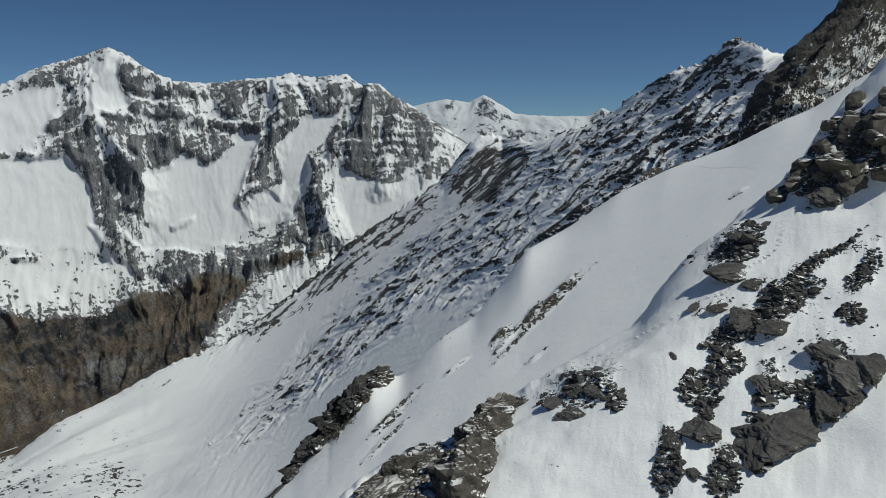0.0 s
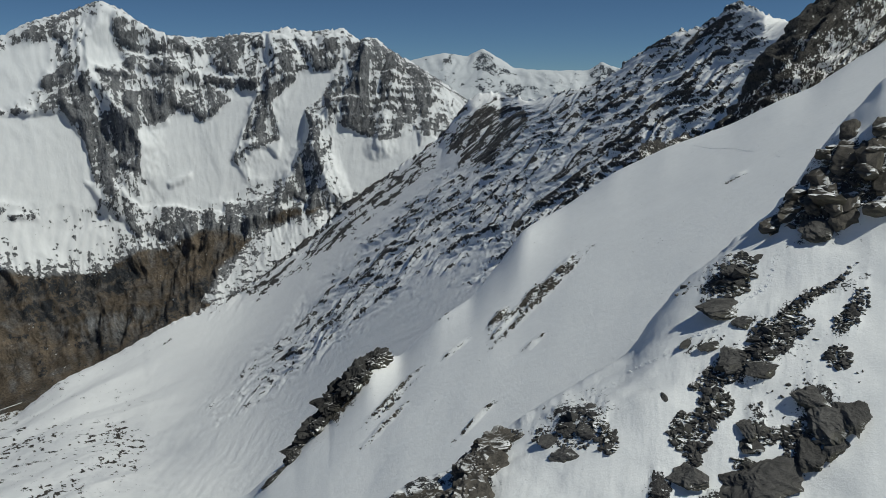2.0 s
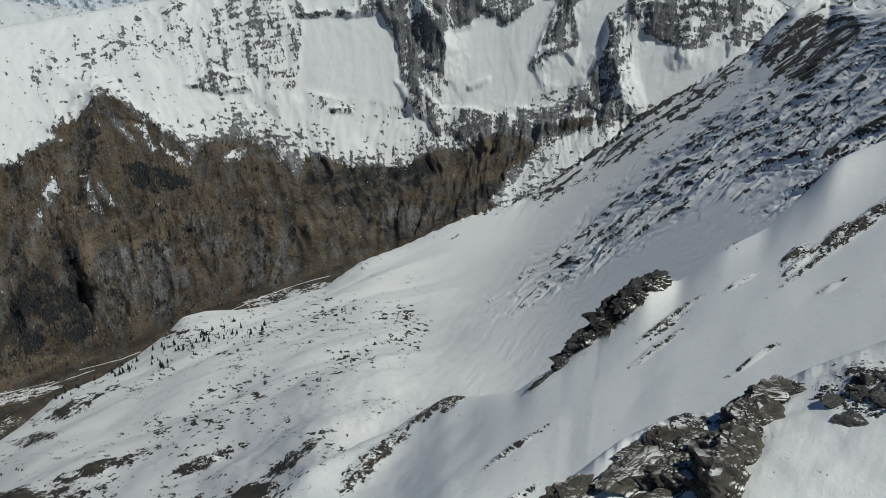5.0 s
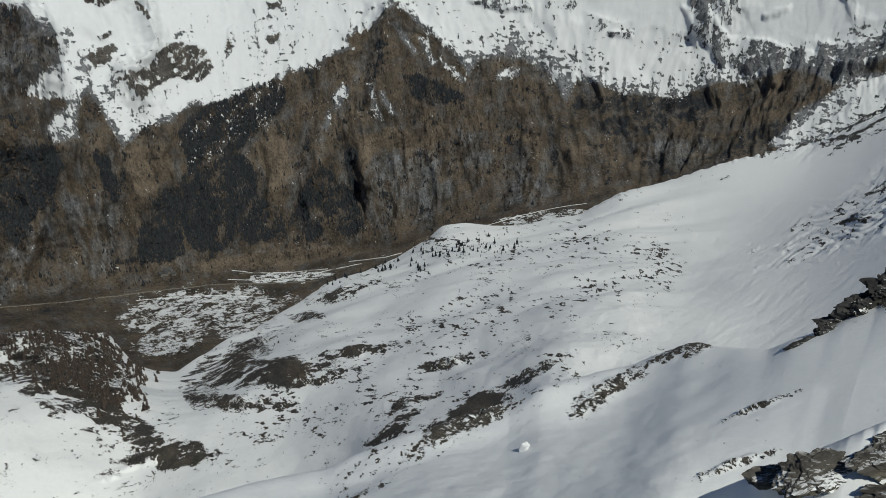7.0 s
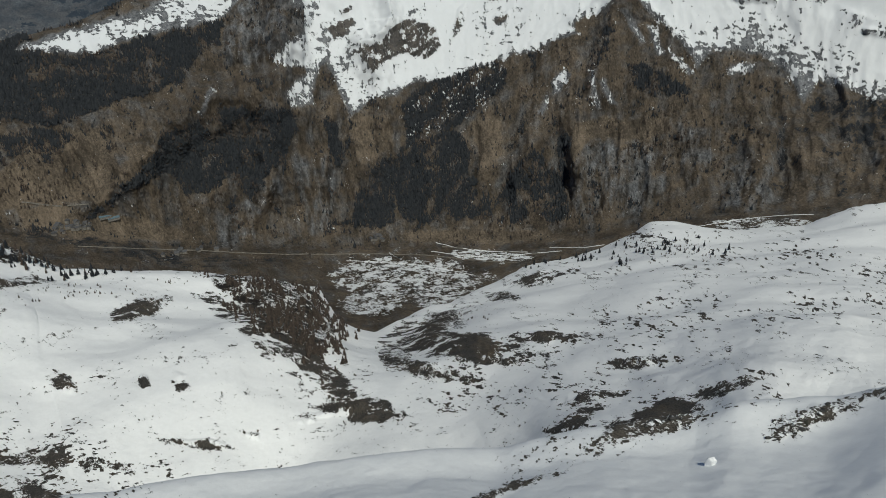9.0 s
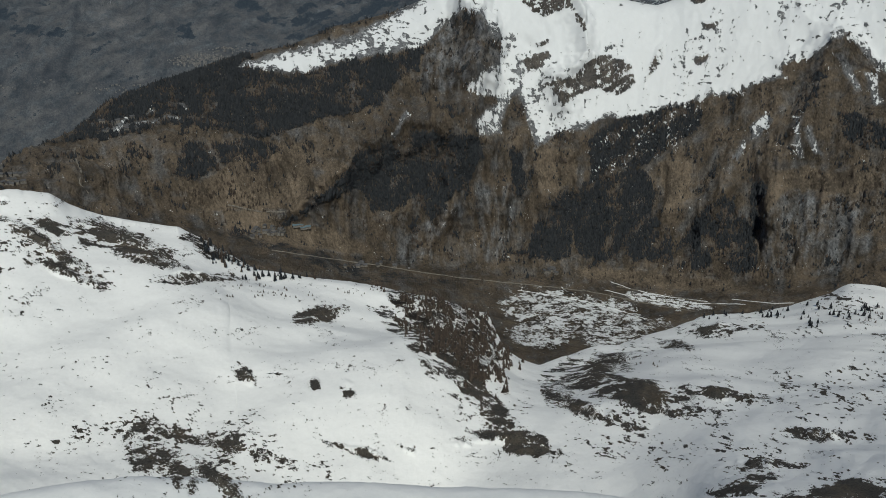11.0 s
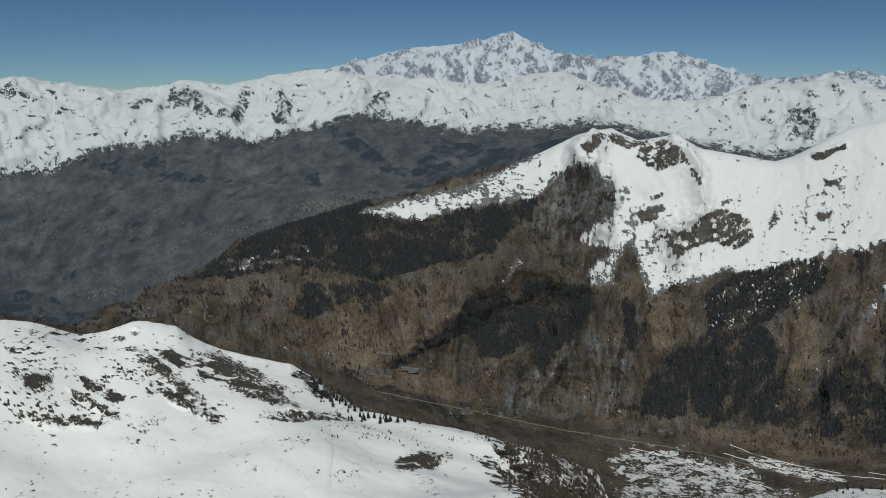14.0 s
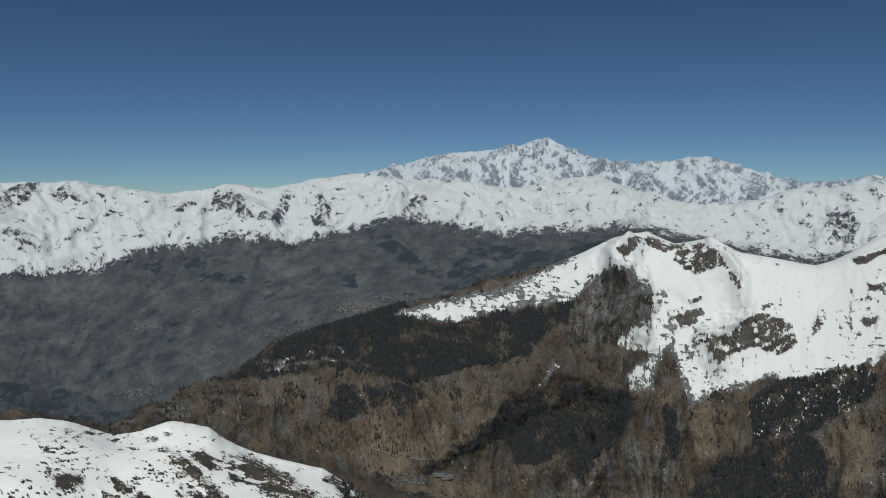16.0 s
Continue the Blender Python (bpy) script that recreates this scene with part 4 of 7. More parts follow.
    t.links.new(mix_node(t, edge.outputs[0], colour, white), b.inputs["Base Color"])
    b.inputs["Roughness"].default_value = 0.75
    b.inputs["Specular IOR Level"].default_value = 0.2
    relief = t.nodes.new("ShaderNodeBump")
    relief.inputs["Strength"].default_value = bump
    relief.inputs["Distance"].default_value = size * 1.2
    t.links.new(math_node(t, "MULTIPLY", math_node(t, "MULTIPLY_ADD", mid, 1.5, fine), math_node(t, "MULTIPLY_ADD", edge.outputs[0], crust - 1.0, 1.0)), relief.inputs["Height"])
    t.links.new(relief.outputs[0], b.inputs["Normal"])
    # bluish emission stands in for haze over the far ranges
    if haze_glow:
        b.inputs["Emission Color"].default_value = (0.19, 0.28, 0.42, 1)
        b.inputs["Emission Strength"].default_value = haze_glow
    return m


GREY_ROCK = ((0.03, 0.03, 0.033), (0.12, 0.115, 0.11))
near_ground = terrain_material("near_snow_and_rock", 0.22, GREY_ROCK, bump=0.9, crust=0.16, snow=(0.84, 0.85, 0.86))
slope_ground = terrain_material("snow_slope", 0.5, ((0.042, 0.038, 0.034), (0.185, 0.162, 0.132)), crust=0.12)
rib_ground = terrain_material("rocky_snow_face", 1.0, ((0.032, 0.031, 0.031), (0.13, 0.122, 0.112)), snow=(0.89, 0.895, 0.9), ragged=2.4, ribs=0.6, sharp=12.0)
# haze across the valley is put into paler, bluer rock, turf and wood colours
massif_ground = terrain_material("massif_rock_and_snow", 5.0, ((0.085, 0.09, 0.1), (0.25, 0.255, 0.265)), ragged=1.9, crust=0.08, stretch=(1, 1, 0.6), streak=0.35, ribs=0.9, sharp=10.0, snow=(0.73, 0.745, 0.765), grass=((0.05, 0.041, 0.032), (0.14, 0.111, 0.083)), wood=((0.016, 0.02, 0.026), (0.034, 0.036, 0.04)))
# both far grounds have haze put into greyer, bluer colours and into emission
far_ground = terrain_material("far_range_ground", 5.0, ((0.05, 0.055, 0.06), (0.13, 0.135, 0.14)), grass=((0.036, 0.036, 0.038), (0.085, 0.08, 0.076)), wood=((0.012, 0.017, 0.023), (0.025, 0.03, 0.035)), ragged=1.4, ribs=0.9, sharp=9.0, streak=0.15, haze_glow=0.095, snow=(0.57, 0.59, 0.61))
white_ground = terrain_material("white_massif_ground", 9.0, ((0.17, 0.18, 0.2), (0.3, 0.31, 0.33)), ragged=1.2, ribs=0.8, streak=0.6, haze_glow=0.32, snow=(0.5, 0.52, 0.55))


# ------------------------------------------------------------------ landscape
def land(name, az, lines, rows, material, relief, cover, label, flat_weight=0.04, crest=None):
    """A stretch of ground lofted over skeleton lines (elevation, distance), roughened by relief and covered by cover.
    crest: the line that is a skyline, its true elevations, and how far down the slope they tell."""
    n = len(lines)
    el = np.array([np.broadcast_to(l[0], az.shape) for l in lines], float)
    r = np.array([np.broadcast_to(l[1], az.shape) for l in lines], float)
    z = r * np.tan(np.radians(el))
    u = np.linspace(0, n - 1, 600)
    i = np.minimum(u.astype(int), n - 2)
    f = (u - i)[:, None]

    def spline(a):
        pad = np.vstack([2 * a[:1] - a[1:2], a, 2 * a[-1:] - a[-2:-1]])
        d = (pad[2:] - pad[:-2]) / 2
        lo, hi = pad[1:-1] - pad[:-2], pad[2:] - pad[1:-1]
        same = np.sign(lo) == np.sign(hi)
        d = np.where(same, np.sign(d) * np.minimum(np.abs(d), 3 * np.minimum(np.abs(lo), np.abs(hi))), 0)
        p0, p1, m0, m1 = a[i], a[i + 1], d[i], d[i + 1]
        return (2 * f ** 3 - 3 * f ** 2 + 1) * p0 + (f ** 3 - 2 * f ** 2 + f) * m0 + (3 * f ** 2 - 2 * f ** 3) * p1 + (f ** 3 - f ** 2) * m1

    fr, fz = spline(r), spline(z)
    fel = np.degrees(np.arctan2(fz, fr))
    way = np.abs(np.diff(fel, axis=0)).mean(1) + flat_weight * np.degrees(np.hypot(np.diff(fr, axis=0), np.diff(fz, axis=0)) / fr[1:]).mean(1)
    s = np.concatenate([[0], np.cumsum(way)])
    at = np.interp(np.linspace(0, s[-1], rows), s, u)
    k = np.clip(np.searchsorted(u, at) - 1, 0, 598)
    w = ((at - u[k]) / (u[k + 1] - u[k]))[:, None]
    R, Z = fr[k] * (1 - w) + fr[k + 1] * w, fz[k] * (1 - w) + fz[k + 1] * w
    U = np.broadcast_to(at[:, None], R.shape)
    A = np.broadcast_to(np.radians(az), R.shape)
    P = np.stack([-np.sin(A) * R, np.cos(A) * R, Z], -1)
    along = np.concatenate([np.zeros((1, len(az))), np.cumsum(np.linalg.norm(np.diff(P, axis=0), axis=2), axis=0)])
    across = A * r.mean()

    def normals(p):
        a = np.gradient(p, axis=1)
        b = np.gradient(p, axis=0)
        v = np.cross(b, a)
        v *= np.where(v[..., 2:] < 0, -1, 1)
        return v / (np.linalg.norm(v, axis=2, keepdims=True) + 1e-9)

    if crest:
        at_line, true_el, reach, teeth = crest
        rise = r[at_line] * (np.tan(np.radians(true_el)) - np.tan(np.radians(el[at_line])))
        off = U - at_line
        P[..., 2] += rise * np.exp(-(off / np.where(off < 0, reach, reach * 2)) ** 2)
        P[..., 2] += r[at_line] * np.radians(teeth) * np.exp(-(off / 0.09) ** 2)
        Z = P[..., 2]
    g = dict(u=U, az=np.degrees(A), el=np.degrees(np.arctan2(Z, R)), r=R, x=across, y=along, z=Z, lines=el)
    N = normals(P)
    P = P + N * relief(g)[..., None]
    N = normals(P)
    g["up"], g["el"], g["z"] = N[..., 2], np.degrees(np.arctan2(P[..., 2], R)), P[..., 2]
    g["n"] = N
    layers = dict(tone=0.0)
    layers.update(cover(g))
    h, c = R.shape
    q = np.arange(h * c).reshape(h, c)
    quads = np.stack([q[:-1, :-1], q[:-1, 1:], q[1:, 1:], q[1:, :-1]], -1).reshape(-1, 4)
    mesh = bpy.data.meshes.new(name)
    mesh.vertices.add(h * c)
    mesh.vertices.foreach_set("co", P.reshape(-1).astype(np.float32))
    mesh.loops.add(quads.size)
    mesh.loops.foreach_set("vertex_index", quads.reshape(-1).astype(np.int32))
    mesh.polygons.add(len(quads))
    mesh.polygons.foreach_set("loop_start", np.arange(0, quads.size, 4, dtype=np.int32))
    mesh.update(calc_edges=True)
    mesh.polygons.foreach_set("use_smooth", np.ones(len(quads), bool))
    for key, value in layers.items():
        a = mesh.attributes.new(key, "FLOAT", "POINT")
        a.data.foreach_set("value", np.broadcast_to(value, R.shape).reshape(-1).astype(np.float32))
    mesh.materials.append(material)
    ob = tagged(new(name, mesh), label, "terrain", kind="structure")
    return ob, P


def azimuths(a, b, spacing):
    return np.linspace(a, b, int((b - a) / spacing) + 1)


WEST, EAST = 117.0, -37.0

def fall_line(g):
    """Coordinates along and across the strike of the rock ribs, in degrees."""
    return -g["az"] * 0.79 + g["el"] * 0.61, g["az"] * 0.61 + g["el"] * 0.79


# near ridge under the camera
az = azimuths(EAST, 24, 0.11)
az = np.concatenate([az, azimuths(24.5, WEST, 0.6)])
a_el, a_r = curve(RIDGE, az, 1, 0.35), curve(RIDGE, az, 2, 1.5)
a_true = a_el
a_teeth = 0.3 * fractal(az / 1.5, az * 0, 4, 5) * (window(az, -40, -20) + window(az, -8, 15) + 0.25)
a_el = curve(RIDGE, az, 1, 2.0)


def ridge_plane(r):
    x, y = -np.sin(np.radians(az)) * r, np.cos(np.radians(az)) * r
    h = -31.5 + 0.24 * (x - 25.7) + 0.48 * (y - 76.3)
    return np.degrees(np.arctan2(h * (1 - step(0, 50, az)) - 78 * step(0, 50, az), r))


def near_relief(g):
    near = 1 - step(31, 38, g["az"])
    drift = 0.15 * fractal(g["az"] * g["r"] / 250 - g["r"] / 7, g["r"] / 2.4 + g["az"] * g["r"] / 500, 4, 15, 0.45)
    return near * (0.7 * fractal(g["x"] / 16, g["y"] / 16, 4, 3) + drift + 0.5 * np.maximum(spots(g, SHALE, 27, 0.3), 0))


def near_cover(g):
    n = fractal(g["x"] / 2.2, g["y"] / 1.4, 6, 21, 0.7)
    shale = step(-0.5, 0.7, spots(g, SHALE, 27, 0.35))
    return dict(snow=1.1 - 1.35 * shale + 0.4 * n * (0.2 + shale), turf=0.0, wood=0.0, tone=0.5 * n)


_, NEAR = land("ridge_snow", az, [(-89.98, 0.02), (ridge_plane(25.0), 25.0), (ridge_plane(45.0), 45.0), (a_el * 0.12 + ridge_plane(a_r * 0.8) * 0.88, a_r * 0.8), (a_el, a_r), (a_el - 2.5, a_r * 1.1)], 380, near_ground, near_relief, near_cover, "wind-packed snow on a rocky mountain ridge", 0.3, (4, a_true, 0.3, a_teeth))

# snowfield beyond the ridge
az = azimuths(EAST, WEST, 0.16)
a_el, a_r = curve(RIDGE, az, 1, 1.0), curve(RIDGE, az, 2, 2.5)
b_true, b_r = curve(SNOWFIELD, az, 1, 0.3), curve(SNOWFIELD, az, 2, 3.0)
b_el = bs_el = curve(SNOWFIELD, az, 1, 0.5)


def field_plane(r):
    """The even tilt of the snowfield, which falls to the west."""
    return np.degrees(np.arctan2(-101.9 + r * (0.55 * -np.sin(np.radians(az)) + 0.1 * np.cos(np.radians(az))), r))


def field_line(share, old):
    r = a_r * (1 - share) + b_r * share
    far = step(10, 24, az)
    return field_plane(r) * (1 - far) + old * far, r


def snowfield_relief(g):
    low = step(12, 24, g["az"])
    roll = fractal(g["x"] / 60, g["y"] / 80, 4, 31)
    return (0.5 + 0.5 * low) * roll + (0.06 + 0.16 * low) * fractal(g["x"] / 9, g["y"] / 9, 4, 37) + 1.2 * np.maximum(spots(g, STREAKS + STREAKS_EAST, 43, 0.25), 0)


def snowfield_cover(g):
    s_, t_ = fall_line(g)
    n = fractal(s_ / 1.2, t_ / 0.4, 6, 41, 0.7)
    streak = step(-0.7, 0.6, spots(g, STREAKS + STREAKS_EAST, 43, 0.3))
    speckle = step(-0.6, 0.5, spots(g, SPECKLE, 78, 0.4))
    chips = step(0.35, 0.75, fractal(s_ / 0.9, t_ / 0.3, 4, 42, 0.7) - 0.25 * fractal(s_ / 6, t_ / 3, 2, 44))
    return dict(snow=1.1 - 0.3 * speckle - 1.2 * streak - chips * (0.35 + 1.1 * speckle + streak) + 0.45 * n * (0.15 + streak + 0.4 * speckle), turf=0.0, wood=0.0, tone=0.4 * n)


_, FIELD = land("snowfield", az, [field_line(0.04, a_el - 4.0), field_line(0.4, a_el * 0.6 + bs_el * 0.4 - 1.0), field_line(0.75, a_el * 0.3 + bs_el * 0.7), (b_el, b_r), (b_el - 6.0, b_r * 1.06)], 220, slope_ground, snowfield_relief, snowfield_cover, "smooth snow slope with thin rock streaks", 0.1, (3, b_true, 0.5, 0.0 * b_el))

# dark rock tower over the snowfield
az_t = azimuths(EAST, -14, 0.09)
tb_el, tb_r = curve(SNOWFIELD, az_t), curve(SNOWFIELD, az_t, 2, 2.0)
t_el = curve(TOWER, az_t, 1, 0.8)
t_true = curve(TOWER, az_t, 1, 0.15)
t_teeth = 0.14 * (fractal(az_t / 1.2, az_t * 0, 4, 55, 0.6, True) - 0.8)


def tower_relief(g):
    s_, t_ = fall_line(g)
    g["cut"] = gullies(t_ / 1.6, s_ / 3.0, 0.3, 1.0, 5, 51, 0.62)
    return 8 * g["cut"] * (1 - 0.85 * step(1.5, 1.95, g["u"]))


def tower_cover(g):
    n = fractal(g["az"] / 1.0, g["el"] / 0.8, 6, 57, 0.7)
    low = 1 - step(0.7, 1.6, g["u"])
    return dict(snow=-1.05 - 0.6 * g["cut"] + 0.4 * n + 1.0 * low, turf=0.0, wood=0.0, tone=0.4 * n)


land("rock_tower", az_t, [(tb_el - 2.5, tb_r * 1.12), (tb_el * 0.5 + t_el * 0.5, tb_r * 1.22), (t_el, tb_r * 1.35), (t_el - 4.0, tb_r * 1.5)], 150, rib_ground, tower_relief, tower_cover, "dark rock tower with snow in its gullies", crest=(2, t_true, 0.3, t_teeth))

# rocky ribs and the snow shelf above the valley
az = np.concatenate([azimuths(EAST, 25, 0.08), azimuths(25.11, WEST, 0.11)])
b_el, b_r = curve(SNOWFIELD, az, 1, 1.0), curve(SNOWFIELD, az, 2, 3.0)
c_true = curve(RIBS_EAST + RIBS_WEST, az, 1, 0.15)
c_teeth = 0.2 * (fractal(az / 0.9, az * 0, 4, 65, 0.6, True) - 0.8) * (1 - 0.7 * step(15, 25, az))
c_el = cs_el = curve(RIBS_EAST + RIBS_WEST, az, 1, 2.0)
c_r = curve(RIB_DISTANCE, az, 1, 2.0)
m_el, m_r = curve(SHELF, az, 1, 2.0), curve(SHELF, az, 2, 2.0)
tilt = 0.85 * -np.sin(np.radians(az))
to_plane = 1 - step(7, 32, az)
c_r = np.clip(-140 / np.minimum(np.tan(np.radians(curve(RIBS_EAST + RIBS_WEST, az, 1, 3.0))) - tilt, -0.06), 560, 1450) * to_plane + c_r * (1 - to_plane)


def rib_line(share, old_el, old_r):
    """The steep tilt of the rib face, which falls to the west, passing into the shelf."""
    r = (b_r * 1.12 * (1 - share) + c_r * share) * to_plane + old_r * (1 - to_plane)
    return np.degrees(np.arctan2(-140 + r * tilt, r)) * to_plane + old_el * (1 - to_plane), r



def rib_relief(g):
    steep = 1 - step(15, 26, g["az"])
    s, t = fall_line(g)
    rocks = step(-0.6, 0.5, spots(g, RIB_ROCKS, 63, 0.4))
    bend = 0.4 * fractal(g["az"] / 4, g["el"] / 4, 2, 60)
    g["ribs"] = gullies(t / 1.1 + bend, s / 2.2, bend, 1.0, 6, 61, 0.7)
    rolls = fractal(g["x"] / 190, g["y"] / 150, 2, 67)
    banks = np.maximum(spots(g, SHELF_ROCKS + KNOLL_ROCKS, 77, 0.3), 0)
    g["folds"] = gullies(g["x"] / 90 + 0.4 * rolls, g["y"] / 150, 0.6, 1.0, 4, 69, 0.55)
    return steep * (0.3 + 3.4 * rocks) * g["ribs"] + (1 - steep) * ((9 + 4 * step(60, 75, g["az"])) * rolls + 1.3 * fractal(g["x"] / 60, g["y"] / 45, 4, 68, 0.45) + (0.3 + 5 * banks) * g["folds"] + 4 * banks)


def rib_cover(g):
    steep = 1 - step(16, 24, g["az"])
    n = fractal(g["x"] / 30, g["y"] / 16, 6, 75, 0.72)
    rocks = np.maximum(0.75 * step(-0.6, 0.5, spots(g, RIB_ROCKS, 63, 0.4)), step(-0.4, 0.3, areas(g, RIB_AREAS, 62, 0.25, 1.0, 2.0)))
    s_, t_ = fall_line(g)
    bits = step(0.25, 0.6, fractal(s_ / 0.6, t_ / 0.32, 5, 72, 0.72) + 0.3 * fractal(s_ / 5, t_ / 3, 2, 71))
    ribs = 1.4 - bits * (0.5 + 0.6 * rocks) - 0.85 * rocks - (0.42 + 0.85 * rocks) * g["ribs"] + 0.4 * n * (0.3 + rocks) + (g["up"] - 0.85) * 1.0 - 0.7 * step(2.78, 2.95, g["u"])
    # rocky wall in shade: extra bare rock puts the shade into its colour
    ribs = 0.2 + 1.9 * (ribs - 0.2) - 0.9 * step(-0.3, 0.3, areas(g, [RIB_SHADED_WALL], 64, 0.25, 1.0, 1.5))
    bank = step(-0.8, 0.5, spots(g, SHELF_ROCKS + KNOLL_ROCKS + STREAKS, 77, 0.35))
    speckle = step(-0.6, 0.5, spots(g, SPECKLE, 78, 0.4))
    chips = step(0.5, 0.9, fractal(g["az"] / 0.7, g["el"] / 0.22, 5, 76, 0.75) + 0.75 * fractal(g["az"] / 3.5, g["el"] / 1.6, 3, 74))
    shelf = 1.05 - 0.25 * speckle - 0.95 * bank - chips * (0.75 + 0.8 * speckle + 0.8 * bank) + 0.45 * n * (0.2 + bank + 0.4 * speckle) - (0.1 + 0.45 * bank) * g["folds"]
    path = step(-0.2, 0.4, spots(g, SNOW_PATHS, 81, 0.2))
    trees = step(-0.15, 0.25, areas(g, LARCH_AREAS, 79, 0.2, 1.0, 1.5))
    gully = step(-0.18, 0.22, areas(g, FLANK_AREAS, 83, 0.22, 0.8, 1.5))
    snow = steep * ribs + (1 - steep) * (shelf - trees * (0.95 + 0.9 * n) - gully * (0.72 - 1.25 * n + 0.6 * g["folds"]))
    snow = np.maximum(0.2 + 1.3 * (snow - 0.2), -1.4 + 2.8 * np.maximum(path, step(-0.15, 0.1, areas(g, STREAM_AREAS, 85, 0.1, 1.0, 1.0))) * (1 - steep))
    return dict(snow=snow, turf=(1 - steep) * np.clip(0.45 + 0.5 * n, 0, 1), wood=(0.4 + 0.6 * n) * trees * (1 - steep), tone=0.5 * n)


_, SHELF_LAND = land("rib_face", az, [rib_line(0.0, b_el - 3.0, b_r * 1.12 + 210 * step(24, 72, az)), rib_line(0.33, m_el, m_r), rib_line(0.7, cs_el * 0.7 + m_el * 0.3, c_r * 0.62 + m_r * 0.38), (c_el, c_r), (c_el - 3.0, c_r * 1.06)], 380, rib_ground, rib_relief, rib_cover, "snowy mountainside with dark rock ribs above a valley", crest=(3, c_true, 0.4, c_teeth))

# valley floor, opposite wall and massif
f_el = curve(FLOOR, az, 1, 1.0)
s_el = curve(SNOWLINE, az, 1, 1.0)
g_true, g_r = curve(MASSIF_EAST + MASSIF_WEST, az, 1, 0.12), curve(MASSIF_DISTANCE, az, 1, 3.0)
g_el = curve(MASSIF_EAST + MASSIF_WEST, az, 1, 2.5)
g_teeth = 0.09 * (fractal(az / 0.5, az * 0, 4, 85, 0.7, True) - 0.9) * (1 - 0.85 * step(32, 40, az))


def rockiness(g):
    """Degrees inside the snow, then the shares of cliff, of open snow and of bare rock."""
    east = 1 - step(34, 46, g["az"])
    above = areas(g, SNOW_AREAS, 93, 0.14, 1.3)
    cliffs = step(-0.12, 0.14, areas(g, ROCK_AREAS + BARE_AREAS + CLIFF_AREAS, 95, 0.12, 1.2, 1.5))
    whites = step(-0.2, 0.25, areas(g, GLACIER_AREAS, 97, 0.12, 1.0, 1.5))
    bare = 0.1 + 0.34 * east * step(2, 6, above) + 0.3 * np.exp(-(above / 1.4) ** 2) * east + 0.39 * cliffs + 0.17 * east * step(3.7, 3.95, g["u"])
    return above, cliffs, whites, np.clip(bare - 0.9 * whites * step(-1, 0, above), 0, 1)


def massif_relief(g):
    wall = step(1.9, 2.5, g["u"])
    top = 1 - 0.95 * step(3.75, 4.0, g["u"])
    bend = fractal(g["x"] / 320, g["y"] / 320, 3, 80)
    big = fractal(g["x"] / 400 + 0.5 * bend, g["y"] / 700, 3, 81, 0.5, True) - 0.4
    g["cut"] = gullies(g["x"] / 120 + 0.2 * bend, g["y"] / 190, 0.35 * bend, 1.0, 5, 87, 0.6, 0.25)
    g["chip"] = gullies(g["x"] / 40 + 0.15 * bend, g["y"] / 60, 0.2 + 0.4 * bend, 1.0, 4, 88, 0.7, 0.25)
    above, cliffs, whites, bare = rockiness(g)
    below = 1 - step(-1, 1, above)
    west = step(34, 46, g["az"])
    rough = 1.5 + 13 * bare + 11 * below
    rise = crest_lines(g, CRESTS_WEST, 82) + 0.5 * crest_lines(g, CRESTS_EAST, 82)
    return wall * top * (rise + (8 + 12 * np.clip(bare + below, 0, 1)) * (1 - 0.7 * whites) * big + rough * g["cut"] + (0.5 + 4.5 * bare + 3.0 * below) * g["chip"] + (9 - 3 * west) * cliffs) + 1.0 * fractal(g["x"] / 60, g["y"] / 60, 3, 89)


MAPS = {}


